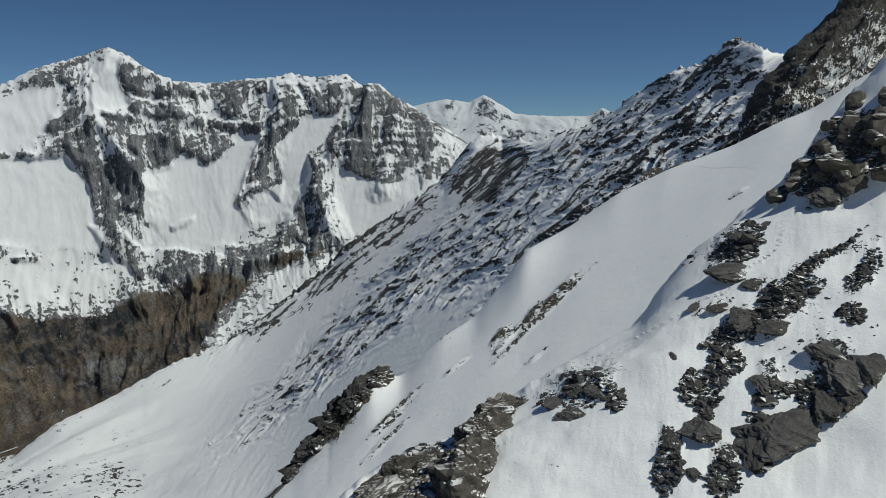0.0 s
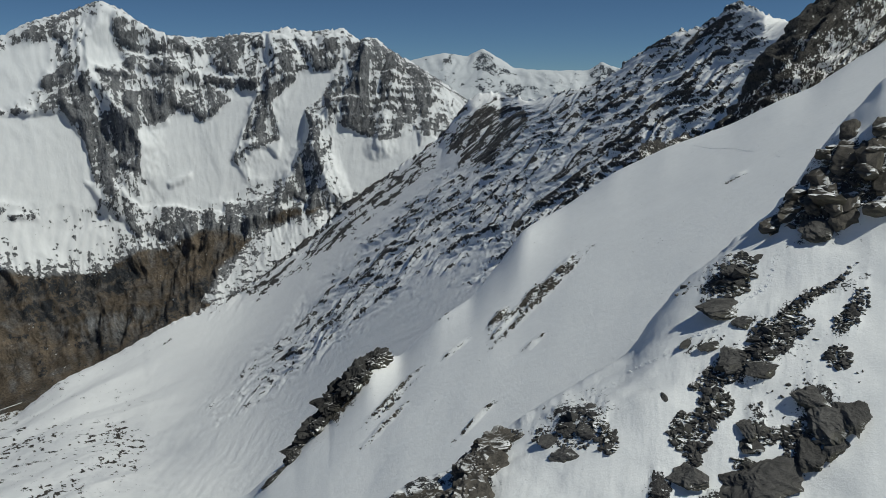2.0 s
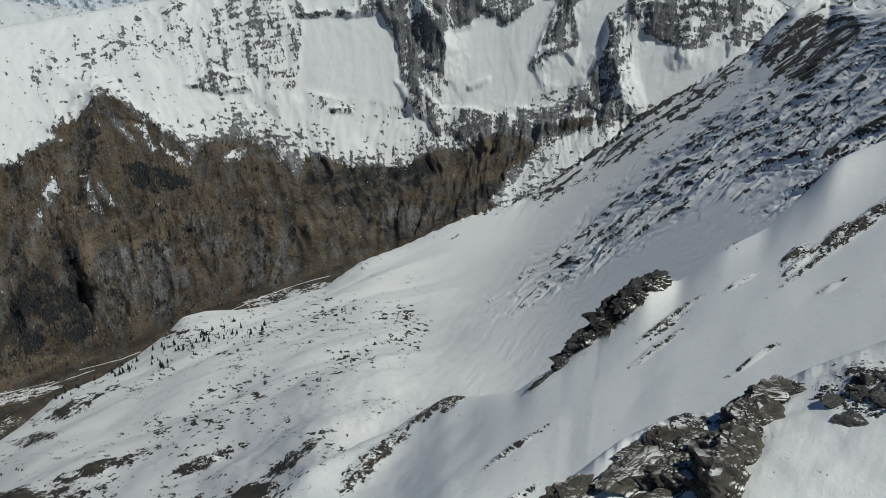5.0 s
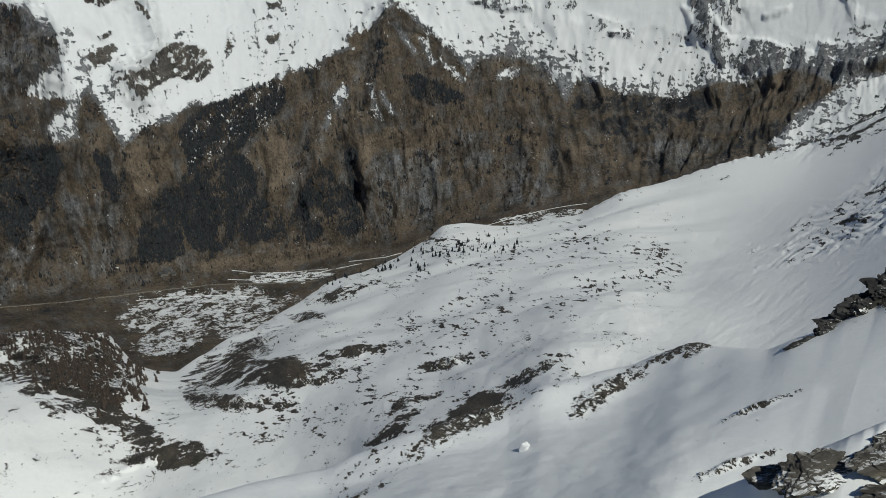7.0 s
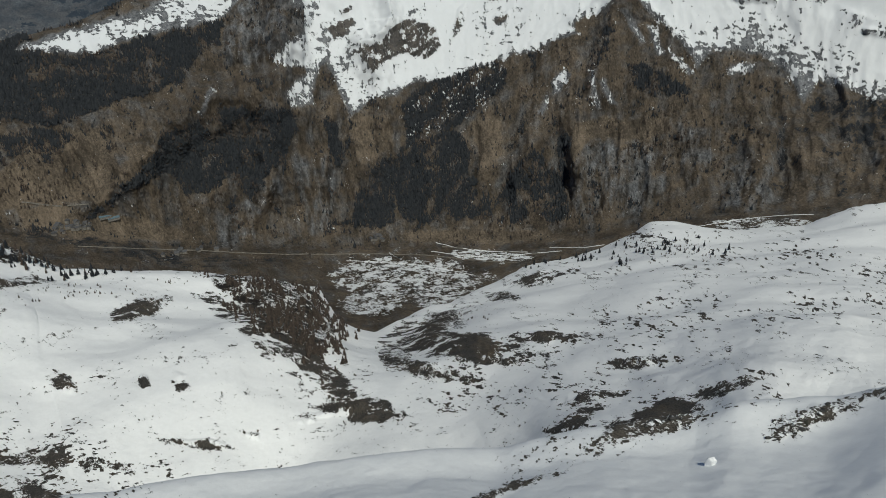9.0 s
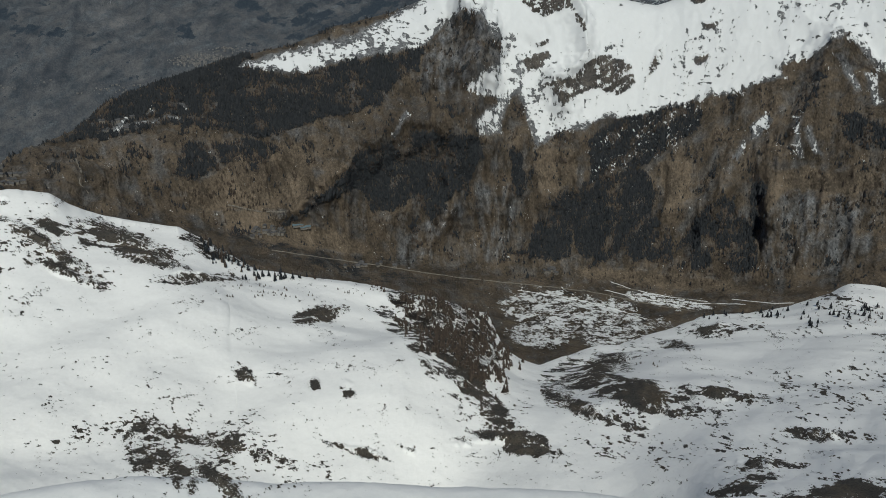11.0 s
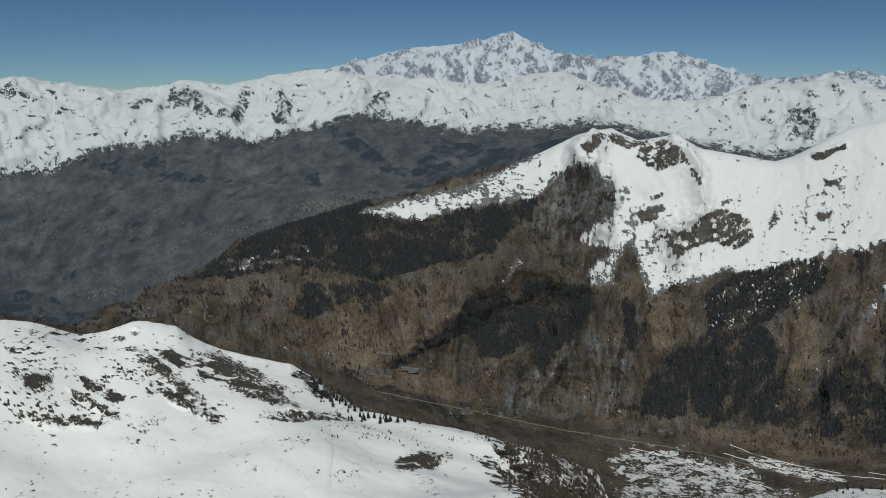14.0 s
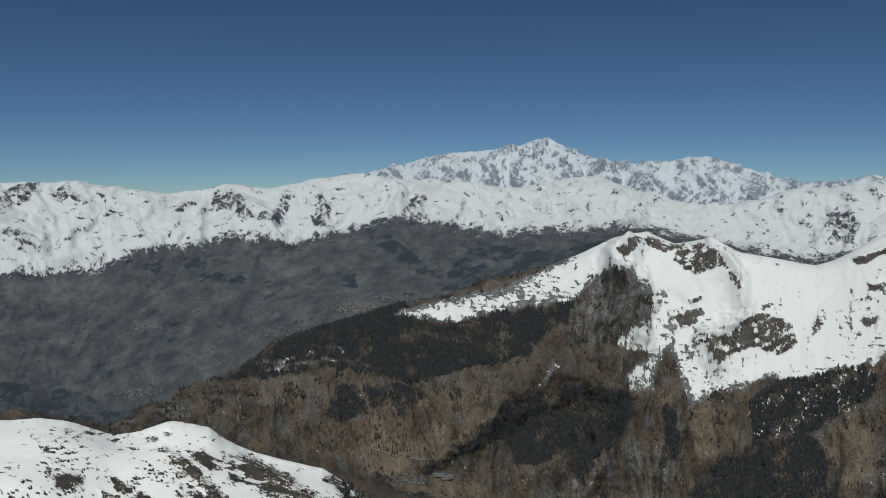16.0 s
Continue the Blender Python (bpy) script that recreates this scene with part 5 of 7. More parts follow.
def massif_cover(g):
    n = fractal(g["x"] / 60, g["y"] / 50, 6, 91, 0.7)
    wide = fractal(g["x"] / 300, g["y"] / 200, 3, 94)
    beds = fractal(g["x"] / 170, g["y"] / 13 + g["x"] / 90, 4, 96, 0.65)
    fall = fractal(g["x"] / 18 + 0.2 * wide, g["y"] / 90, 5, 92, 0.7)
    above, cliffs, whites, bare = rockiness(g)
    cut, chip = g["cut"], g["chip"]
    west = step(40, 52, g["az"])
    # woods, with the shaded gullies and the shadowed spur darkened alike
    woods = step(-0.16, 0.16, areas(g, WOOD_AND_SHADE_AREAS, 99, 0.16, 1.3, 1.5))
    snowy_wood = step(-0.2, 0.3, areas(g, [WOOD_SNOWY], 90, 0.2, 0.7, 1.5))
    meadow = step(-0.15, 0.2, areas(g, MEADOW_AREAS, 100, 0.14, 1.0, 1.5))
    scars = step(-0.15, 0.2, areas(g, CLIFF_AREAS, 101, 0.16, 1.5, 1.5))
    fan = step(-0.1, 0.4, spots(g, FAN, 98, 0.2))
    snow = 1.1 - 1.5 * bare + (0.12 * n + 0.75 * beds) * (0.12 + bare) - (0.1 + 0.8 * bare) * cut - (0.1 + 0.8 * bare) * chip + (g["up"] - 0.6) * 0.5
    snow = np.minimum(snow, np.clip(above * 2.4, -1.6, 1.6) + 0.3 * n - 0.4 * cut - 0.35 * chip + 0.7 * fall)
    chips = step(0.3, 0.7, fractal(g["az"] / 0.8 + g["el"] / 1.5, g["el"] / 0.26 - g["az"] / 2.5, 5, 73, 0.68) + 0.7 * wide)
    fringe = np.exp(-(np.maximum(above, 0) / 1.6) ** 2)
    snow = snow - chips * (1 - 0.6 * whites) * (west * (0.32 + 0.6 * fringe) + (1 - west) * (0.25 + 0.9 * np.exp(-(np.maximum(above, 0) / 3.2) ** 2))) - 0.45 * fringe * np.maximum(fall, 0) - 0.5 * step(0.3, 0.8, fall + 0.7 * wide) * (1 - 0.6 * whites)
    patches = step(-0.12, 0.1, areas(g, BARE_AREAS, 84, 0.16, 1.0, 1.0)) * step(40, 48, g["az"])
    snow = 0.1 + 1.5 * (snow - 0.1) - patches * (0.7 - 0.9 * fall - 0.5 * beds) - step(70, 73, g["az"]) * (0.45 + 0.6 * beds)
    snow = np.maximum(snow, -1.42 + 1.65 * fan + 0.55 * fractal(g["az"] / 1.3, g["el"] / 0.4 + g["az"] * 0.15, 6, 93, 0.78))
    snow = np.maximum(snow, -1.2 + snowy_wood * (0.75 + 1.1 * fractal(g["az"] / 0.5 + g["el"] / 0.9, g["el"] / 0.22, 4, 86, 0.7)))
    low = 1 - step(-0.15, 0.1, above)
    # woods thicken in gullies, for the forest and for the shade there
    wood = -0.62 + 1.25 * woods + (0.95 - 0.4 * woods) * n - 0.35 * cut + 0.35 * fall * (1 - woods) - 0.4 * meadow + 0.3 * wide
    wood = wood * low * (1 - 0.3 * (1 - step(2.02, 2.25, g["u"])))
    MAPS["low"] = low * step(1.9, 2.05, g["u"]) * step(31, 38, g["az"])
    MAPS["wood"] = wood * step(1.9, 2.05, g["u"]) * step(31, 38, g["az"])
    floor_ = 1 - step(2.02, 2.25, g["u"])
    turf = np.clip(low * (0.95 + 0.4 * n + 0.3 * cut - 0.5 * scars * (0.8 + 0.9 * fall) - 0.2 * chip), 0, 1)
    # lit ribs and shaded gullies are put into the tone through cut and chip
    tone = 0.3 * cut + 0.15 * chip + 0.3 * n + 0.35 * wide + 0.45 * fall * (0.4 + scars) + 0.8 * meadow - 0.1 * floor_ - 0.25 * scars + 0.3 * beds * cliffs
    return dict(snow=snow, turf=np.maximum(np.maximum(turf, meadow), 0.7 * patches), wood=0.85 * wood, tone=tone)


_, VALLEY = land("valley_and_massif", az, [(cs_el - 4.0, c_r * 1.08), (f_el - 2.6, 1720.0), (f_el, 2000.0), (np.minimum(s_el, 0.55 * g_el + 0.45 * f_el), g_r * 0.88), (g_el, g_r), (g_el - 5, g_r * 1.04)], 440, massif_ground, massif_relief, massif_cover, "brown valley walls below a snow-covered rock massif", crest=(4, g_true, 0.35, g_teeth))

# far valley sides and far ranges
az = azimuths(EAST, WEST, 0.13)
gs_el = curve(MASSIF_EAST + MASSIF_WEST, az, 1, 1.0)
i_el = curve(RANGE, az, 1, 2.0)
i_true = curve(RANGE, az, 1, 0.07)
i_teeth = 0.06 * (fractal(az / 1.1, az * 0, 4, 107, 0.65, True) - 0.9)
j_el = curve(TREELINE, az, 1, 0.6)


def range_relief(g):
    bend = fractal(g["x"] / 300, g["y"] / 300, 3, 100)
    big = fractal(g["x"] / 420 + 0.5 * bend, g["y"] / 420, 3, 101, 0.5, True) - 0.4
    g["cut"] = gullies(g["x"] / 140 + 0.4 * bend, g["y"] / 190, bend, 1.0, 6, 102, 0.65)
    line = np.broadcast_to(j_el, g["el"].shape)
    high = step(-0.3, 0.8, g["el"] - line)
    return (0.45 + 0.55 * step(15, 40, g["az"])) * (11 + 6 * high) * (1.2 * big + g["cut"]) * step(0.3, 1.2, g["u"]) * (1 - 0.95 * step(2.8, 3.0, g["u"])) + 0.6 * crest_lines(g, CRESTS_FAR, 116, 0.2) * step(0.6, 1.2, g["u"]) * (1 - step(2.3, 2.85, g["u"]))


def range_cover(g):
    n = fractal(g["x"] / 70, g["y"] / 45, 6, 103, 0.7)
    line = np.broadcast_to(j_el, g["el"].shape) + 0.25 * fractal(g["az"] / 0.9, g["el"] / 0.6, 5, 119, 0.65)
    above = g["el"] - line
    fall = fractal(g["x"] / 30, g["y"] / 110, 5, 105, 0.7)
    rock = step(-0.12, 0.12, areas(g, FAR_ROCK_AREAS, 106, 0.14, 1.0, 1.0))
    woods = step(-0.15, 0.15, areas(g, FAR_WOOD_AREAS, 117, 0.12, 0.7, 1.0))
    meadow = step(-0.15, 0.15, areas(g, FAR_MEADOW_AREAS, 114, 0.12, 0.7, 1.0))
    streak = step(0.25, 0.7, fractal(g["az"] / 0.8 + g["el"] / 1.1, g["el"] / 0.35 - g["az"] / 2.2, 5, 104, 0.65))
    snow = np.minimum(above * 2.2 + 0.45 * n - 0.3 * g["cut"] + 0.3 * fall, 0.9 + (g["up"] - 0.6) * 0.8 - 0.4 * g["cut"] - 0.6 * streak - 1.0 * rock * (0.7 + 0.5 * fall) + 0.2 * n)
    fields = fractal(g["x"] / 120, g["y"] / 40, 4, 109, 0.6)
    # shading of spurs and gullies painted into tone, as frontal sun shows little
    spurs = fractal((g["az"] + 1.3 * g["el"]) / 1.5, (g["el"] - 0.25 * g["az"]) / 1.1, 6, 112, 0.6, True) - 0.55
    return dict(snow=snow, turf=np.clip(0.9 + n, 0, 1), wood=-0.55 + 1.4 * woods + 1.2 * fields + 0.5 * n - 0.5 * spurs - 0.6 * meadow, tone=0.9 * n + 0.3 * g["cut"] + 0.6 * fields + 0.3 * spurs + 0.7 * meadow + 0.3 * fractal(g["x"] / 40, g["y"] / 16, 4, 118, 0.65))


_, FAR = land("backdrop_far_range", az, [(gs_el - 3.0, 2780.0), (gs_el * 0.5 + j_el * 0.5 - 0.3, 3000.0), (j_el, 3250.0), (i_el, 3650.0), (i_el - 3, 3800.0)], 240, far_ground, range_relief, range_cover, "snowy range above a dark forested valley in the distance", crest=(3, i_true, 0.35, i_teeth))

az_w = azimuths(40, WEST, 0.1)
w_el = curve(WHITE, az_w, 1, 1.5)
w_true = curve(WHITE, az_w, 1, 0.12)
w_teeth = 0.05 * (fractal(az_w / 0.9, az_w * 0, 4, 115, 0.65, True) - 0.9)
wi_el = curve(RANGE, az_w)


def white_relief(g):
    bend = fractal(g["x"] / 300, g["y"] / 300, 3, 110)
    g["cut"] = gullies(g["x"] / 180 + 0.5 * bend, g["y"] / 240, 0.9 * bend, 1.0, 6, 111, 0.65)
    return 36 * g["cut"] * (1 - 0.95 * step(1.85, 2.0, g["u"]))


def white_cover(g):
    n = fractal(g["x"] / 60, g["y"] / 90, 6, 113, 0.7)
    return dict(snow=0.35 + (g["up"] - 0.6) * 1.0 + 0.45 * n - 0.6 * g["cut"], turf=0.0, wood=0.0)


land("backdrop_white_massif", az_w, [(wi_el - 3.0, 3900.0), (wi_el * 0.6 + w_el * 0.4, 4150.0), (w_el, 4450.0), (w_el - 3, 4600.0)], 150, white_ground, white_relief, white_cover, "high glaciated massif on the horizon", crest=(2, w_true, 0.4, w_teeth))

# mountainside that closes the place behind the camera
az_b = azimuths(WEST, 360 + EAST, 1.5)
turn = step(WEST, 360 + EAST - 60, az_b)


def back_relief(g):
    return 0.02 * g["r"] * fractal(g["az"] / 8, g["u"] * 3, 4, 121)


def back_cover(g):
    return dict(snow=0.6 - 0.9 * step(0.4, 0.9, fractal(g["az"] / 5, g["u"] * 6, 4, 123)), turf=0.0, wood=0.0)


land("mountainside", az_b, [(-89.98, 0.02), (-66 + 6 * turn, 25.0), (-46 + 14 * turn, 80.0), (-33 + 30 * turn, 200.0), (-26 + 30 * turn, 640.0), (-15 + 19 * turn, 1300.0), (-18 + 22 * turn, 2300.0), (-0.5 + 3 * turn, 3700.0), (-2 + 3 * turn, 4700.0)], 90, slope_ground, back_relief, back_cover, "snow-covered mountainside rising behind the ridge")


# ------------------------------------------------------------------ things: helpers
TABLES = {}


def table(P):
    """Each column's azimuth, and along it the distances and elevations of a stretch of land."""
    if id(P) not in TABLES:
        r = np.hypot(P[..., 0], P[..., 1])
        e = np.degrees(np.arctan2(P[..., 2], r))
        TABLES[id(P)] = (np.degrees(np.arctan2(-P[len(P) // 2, :, 0], P[len(P) // 2, :, 1])), r, np.maximum.accumulate(e, axis=0))
    return TABLES[id(P)]


def ground_at(P, x, y):
    """The height of a stretch of land at a place."""
    a, r, _ = table(P)
    c = min(int(np.searchsorted(a, math.degrees(math.atan2(-x, y)))), len(a) - 1)
    order = np.argsort(r[:, c])
    return float(np.interp(math.hypot(x, y), r[order, c], P[order, c, 2]))


def place_seen(P, az, el):
    """The first place of a stretch of land in a direction from the lookout."""
    a, _, e = table(P)
    c = min(int(np.searchsorted(a, az)), len(a) - 1)
    return P[min(int(np.searchsorted(e[:, c], el)), len(P) - 1), c]


def mesh_from(name, bm, material, smooth=False):
    mesh = bpy.data.meshes.new(name)
    bm.to_mesh(mesh)
    bm.free()
    mesh.materials.append(material)
    if smooth:
        mesh.polygons.foreach_set("use_smooth", np.ones(len(mesh.polygons), bool))
    return mesh


def part(name, bm, material, parent, label=""):
    ob = new(name, mesh_from(name, bm, material))
    ob.parent = parent
    return tagged(ob, label) if label else ob


def stone_material(name, size, dark, light, snow=-1.0, lichen=(0.09, 0.085, 0.05)):
    m, t, b = nodes_of(name)
    coords = t.nodes.new("ShaderNodeTexCoord").outputs["Object"]
    shift = t.nodes.new("ShaderNodeObjectInfo").outputs["Random"]
    fine = noise_node(t, 1 / size, 8, coords, 0.7)
    beds = noise_node(t, 0.6 / size, 5, coords, 0.6, (0.5, 0.5, 3.0))
    broad = noise_node(t, 0.12 / size, 4, coords)
    colour = ramp_node(t, math_node(t, "MULTIPLY_ADD", fine, 0.55, math_node(t, "MULTIPLY", beds, 0.45)), [(0.35, dark), (0.62, light)])
    colour = mix_node(t, math_node(t, "MULTIPLY", ramp_node(t, broad, [(0.5, (0, 0, 0)), (0.68, (1, 1, 1))]), 0.6), colour, lichen)
    shade = t.nodes.new("ShaderNodeVectorMath")
    shade.operation = "SCALE"
    t.links.new(colour, shade.inputs[0])
    t.links.new(math_node(t, "MULTIPLY_ADD", shift, 0.5, 0.75), shade.inputs["Scale"])
    up = t.nodes.new("ShaderNodeSeparateXYZ")
    t.links.new(t.nodes.new("ShaderNodeNewGeometry").outputs["Normal"], up.inputs[0])
    lies = t.nodes.new("ShaderNodeClamp")
    t.links.new(math_node(t, "MULTIPLY_ADD", math_node(t, "ADD", math_node(t, "MULTIPLY_ADD", broad, 2.0, -1.0), math_node(t, "ADD", up.outputs[2], snow)), 6.0, 0.0), lies.inputs[0])
    t.links.new(mix_node(t, lies.outputs[0], shade.outputs[0], (0.87, 0.88, 0.89)), b.inputs["Base Color"])
    b.inputs["Roughness"].default_value = 0.85
    b.inputs["Specular IOR Level"].default_value = 0.25
    relief = t.nodes.new("ShaderNodeBump")
    relief.inputs["Strength"].default_value = 0.8
    relief.inputs["Distance"].default_value = size * 0.5
    t.links.new(math_node(t, "ADD", fine, beds), relief.inputs["Height"])
    t.links.new(relief.outputs[0], b.inputs["Normal"])
    return m


slab_stone = stone_material("grey_slab_stone", 0.5, (0.035, 0.034, 0.034), (0.12, 0.115, 0.11))
shale_stone = stone_material("dark_shale", 0.2, (0.028, 0.028, 0.03), (0.11, 0.105, 0.1))
crag_stone = stone_material("brown_crag_stone", 0.7, (0.03, 0.028, 0.026), (0.125, 0.112, 0.096), -0.8)
black_stone = stone_material("black_rib_stone", 1.0, (0.018, 0.018, 0.02), (0.07, 0.068, 0.065), -0.86)


def rock_shape(seed, detail, cuts=14, rough=0.12, beds=0.0, jag=0.0):
    """An angular stone about one metre in half width: a ball cut by planes, then weathered."""
    rng = np.random.RandomState(seed)
    bm = bmesh.new()
    bmesh.ops.create_icosphere(bm, subdivisions=detail, radius=1.0)
    d = np.array([v.co for v in bm.verts])
    normal = rng.normal(size=(cuts, 3))
    normal /= np.linalg.norm(normal, axis=1, keepdims=True)
    near = rng.uniform(0.55, 0.95, cuts)
    facing = d @ normal.T
    r = np.where(facing > 0.05, near / np.maximum(facing, 0.05), 9).min(1)
    r = np.minimum(r, 1.15)
    p = d * r[:, None]
    k = seed * 3.7
    wear = fractal(p[:, 0] * 1.7 + k, p[:, 1] * 1.7 + p[:, 2] * 1.3, 4, seed % 97, 0.6) * rough
    wear += fractal(p[:, 0] * 0.8 + k, p[:, 2] * 6 + p[:, 1], 3, seed % 89, 0.6) * beds
    if jag:
        wear += (fractal(p[:, 0] * 1.3 + p[:, 2] * 0.9 + k, p[:, 1] * 1.3 - p[:, 2] * 0.7, 5, seed % 83, 0.62, True) - 0.5) * jag
    p = p * (1 + wear)[:, None]
    for v, c in zip(bm.verts, p):
        v.co = c
    return bm


def lay_stone(name, mesh, P, x, y, wide, deep, turn, high, label, group, sink=0.25, lean=(0, 0)):
    z = ground_at(P, x, y)
    ob = new(name, mesh)
    ob.matrix_world = pose(x, y, z + high * (0.75 - sink) * 0.5, lean[0], lean[1], turn) @ Matrix.Diagonal((wide, deep, high, 1))
    return tagged(ob, label, "rock", group)


# ------------------------------------------------------------------ stones on the ridge: x, y, half width, half depth, turn
SLABS = [
    (27.9, 63.7, 3.28, 2.63, 10), (25.9, 61.7, 1.28, 0.96, -30), (22.1, 65.3, 1.51, 1.47, -20), (35, 67.5, 2.1, 2.1, 15), (37, 67.3, 1.69, 2.11, 0),
    (34.7, 65.3, 1.1, 1.37, -30), (32.6, 65.1, 1.49, 1.52, 0), (34.4, 69.1, 1.27, 1.41, 30), (21.9, 73.2, 0.25, 0.63, 0), (29.9, 82.1, 2.35, 1.26, 8),
    (42.3, 87.6, 1.66, 1.73, 0), (27.9, 66.9, 0.94, 1.01, 0), (28.5, 68.2, 0.96, 1.03, 0), (20.4, 61.5, 0.55, 0.63, 0),
]
BLOCKS = [
    (25.4, 69.7, 0.38, 0.69, 0), (26.1, 80, 1.52, 0.46, 35), (27.8, 78.3, 1.14, 0.53, 15), (31.4, 79.8, 1.08, 0.85, 0), (29.4, 75.7, 2.06, 1.25, 20),
    (31.3, 73.5, 1.45, 1.09, 10), (15.4, 76.1, 0.86, 0.5, 0), (12.8, 73.8, 1.26, 0.87, 10), (11.2, 73.4, 1.25, 0.87, 20), (14.2, 72.6, 1.1, 0.76, 0),
    (11.8, 70.5, 1.08, 1.01, -10), (15.9, 69.7, 0.59, 1.01, -10), (35.5, 87.3, 1.01, 0.59, 0), (32.7, 86.3, 1.32, 1.23, 20),
]
CRAG = [
    (46.8, 93.4, 4.43, 3.23, 55), (42.6, 92.1, 3.59, 1.62, 45), (50, 93.8, 3.01, 3.29, 40), (40.2, 91.6, 2.13, 0.8, 35), (45.9, 88.5, 2.12, 1.24, 30),
    (48.4, 88.2, 1.78, 2, 0), (44.2, 90.2, 1.78, 1.33, 30),
]
OUTCROP = [
    (5.4, 76.2, 2.45, 1.62, 20), (3.5, 72.3, 1.93, 2.42, 0), (2.6, 67.6, 2.36, 2.62, 0), (-1.2, 69.2, 2.02, 1.34, 45), (-3.5, 68.1, 1.86, 1.5, 35),
    (-6, 66.8, 1.84, 0.99, 25), (-6.3, 64.8, 3.04, 1.73, 55), (-10.2, 61.6, 2.45, 1.53, 50), (-14.2, 62.5, 2.28, 1.07, 55),
    (-2.3, 65.7, 2.49, 2.08, 50), (1.6, 64.8, 2.73, 2.73, 40), (-3, 62.4, 3.24, 1.35, 30), (8.3, 76.8, 1.16, 0.44, 20),
]
BLACK = [
    (-20.6, 229.4, 3.43, 3.65, 45), (-24.9, 222.3, 5.04, 4.41, 48), (-30.3, 219.5, 5.04, 4.83, 50), (-35.6, 215.2, 4.6, 4.6, 50),
    (-40, 212.3, 3.51, 2.72, 45), (-41.3, 204.2, 2.48, 2.07, 60), (-44.9, 198.2, 3.26, 1.22, 55),
]
HEAPS_LOW = [
    (29.7, 75, 5.2, 1, -0.1, -1.3), (26.2, 71.3, 1.7, 0.7, 0.5, -1.6), (34.6, 77.8, 3.2, -0.3, -0.3, -1.5), (28.7, 67.6, 1, -0.3, -0.7, -1.3),
    (18.5, 62.3, 1, -0.6, -0.8, -1.7), (22.7, 60.9, 1.4, -0.3, -0.5, -1.5), (27, 65.5, 1.1, -0.3, -0.2, -0.6), (30.6, 67.4, 1.4, -0.3, -0.3, -0.9),
    (33.4, 66.6, 2.8, 0.2, -0.2, -1.8), (12.8, 73.8, 3.4, -1.2, 0, -2.9), (15.9, 70.6, 0.9, -0.5, -0.4, -1.7), (23.2, 69.1, 1.9, -0.5, -0.6, -2),
]
HEAPS_HIGH = [
    (37.9, 80, 6.5, 2.7, 0.1, -0.4), (41.7, 77.7, 2.4, 1.7, 0, -1.3), (32.8, 87.3, 1.3, -2.4, -1.9, -2.1), (31.5, 85.4, 2.2, -1.3, -0.5, -1.6),
    (28, 90.7, 1.1, -1.6, -0.5, -2.5), (38.4, 73, 1, -0.5, -0.7, -1.5), (23, 66.7, 0.7, -0.2, -0.1, -0.5), (42.1, 92.4, 2.8, 0.5, -0.1, -3.5),
    (46.3, 91, 2.8, 1.1, 1.3, -3.5), (5.5, 77.1, 3.2, 1.2, 0.2, -2.6), (34.6, 71.2, 4.4, -2.4, -3, -7.4),
]
FIELD_HEAPS = [
    (34, 228.7, 7.5, 7.7, 0.1, -2.4), (26.1, 223.7, 5.8, 5.6, -0.4, -7.2), (16.6, 219.6, 4, 5.1, 0.4, -2.1), (-12.7, 204.7, 7.7, 9.8, 0.4, -1),
    (-14.8, 192.8, 6.2, 6.8, 0.3, -0.3), (-94.5, 190.9, 4.8, 14.4, 2, -2), (-123.7, 164.7, 2.9, 10.4, 2.4, -1.9), (-42.9, 162.4, 6.1, 6.9, 0.3, -0.4),
    (-37.9, 135, 4.7, 8.9, 0.5, -0.6), (-93.8, 181.8, 0.3, 14.5, 2.3, -2),
]

rng = random.Random(5)
for k, (x, y, w, d, turn) in enumerate(SLABS):
    mesh = mesh_from("boulder", rock_shape(100 + k, 5, 13, 0.06, 0.02, 0.14), slab_stone)
    lay_stone("boulder", mesh, NEAR, x, y, w * 1.1, d * 1.15, turn, min(w, d) * 0.42, "large angular grey boulder lying in the snow" if w > 1.2 else "angular grey boulder half sunk in the snow", "boulders on the ridge", 0.45, (22, -10))
for k, (x, y, w, d, turn) in enumerate(BLOCKS):
    mesh = mesh_from("flat_stone", rock_shape(140 + k, 4, 12, 0.07, 0.02, 0.14), shale_stone)
    lay_stone("flat_stone", mesh, NEAR, x, y, w * 1.1, d * 1.15, turn, min(w, d) * 0.4, "flat dark slab of shale on the snow ridge", "slabs of shale on the ridge", 0.45, (22, -10))
crag_rng = np.random.RandomState(77)
crag_shapes = [mesh_from("crag_block", rock_shape(180 + k, 3, 12, 0.06, 0.03, 0.1), crag_stone) for k in range(8)]
for x, y, w, d, turn in CRAG:
    for k in range(int(3 + w * d * 0.6)):
        a, q = crag_rng.uniform(0, 6.283), crag_rng.uniform(0, 1) ** 0.6
        px, py = x + q * w * 1.1 * math.cos(a), y + q * d * 1.1 * math.sin(a)
        size = 0.7 * math.exp(crag_rng.normal(0, 0.4)) + 0.7 * (k < 3)
        lay_stone("crag_block", crag_shapes[crag_rng.randint(8)], NEAR, px, py, size * 1.7, size, crag_rng.uniform(25, 55), size * crag_rng.uniform(0.45, 0.7), "angular brown rock block wedged in a snowy crag", "blocks of the crag", 0.6, (crag_rng.normal(12, 14), crag_rng.normal(-12, 14)))
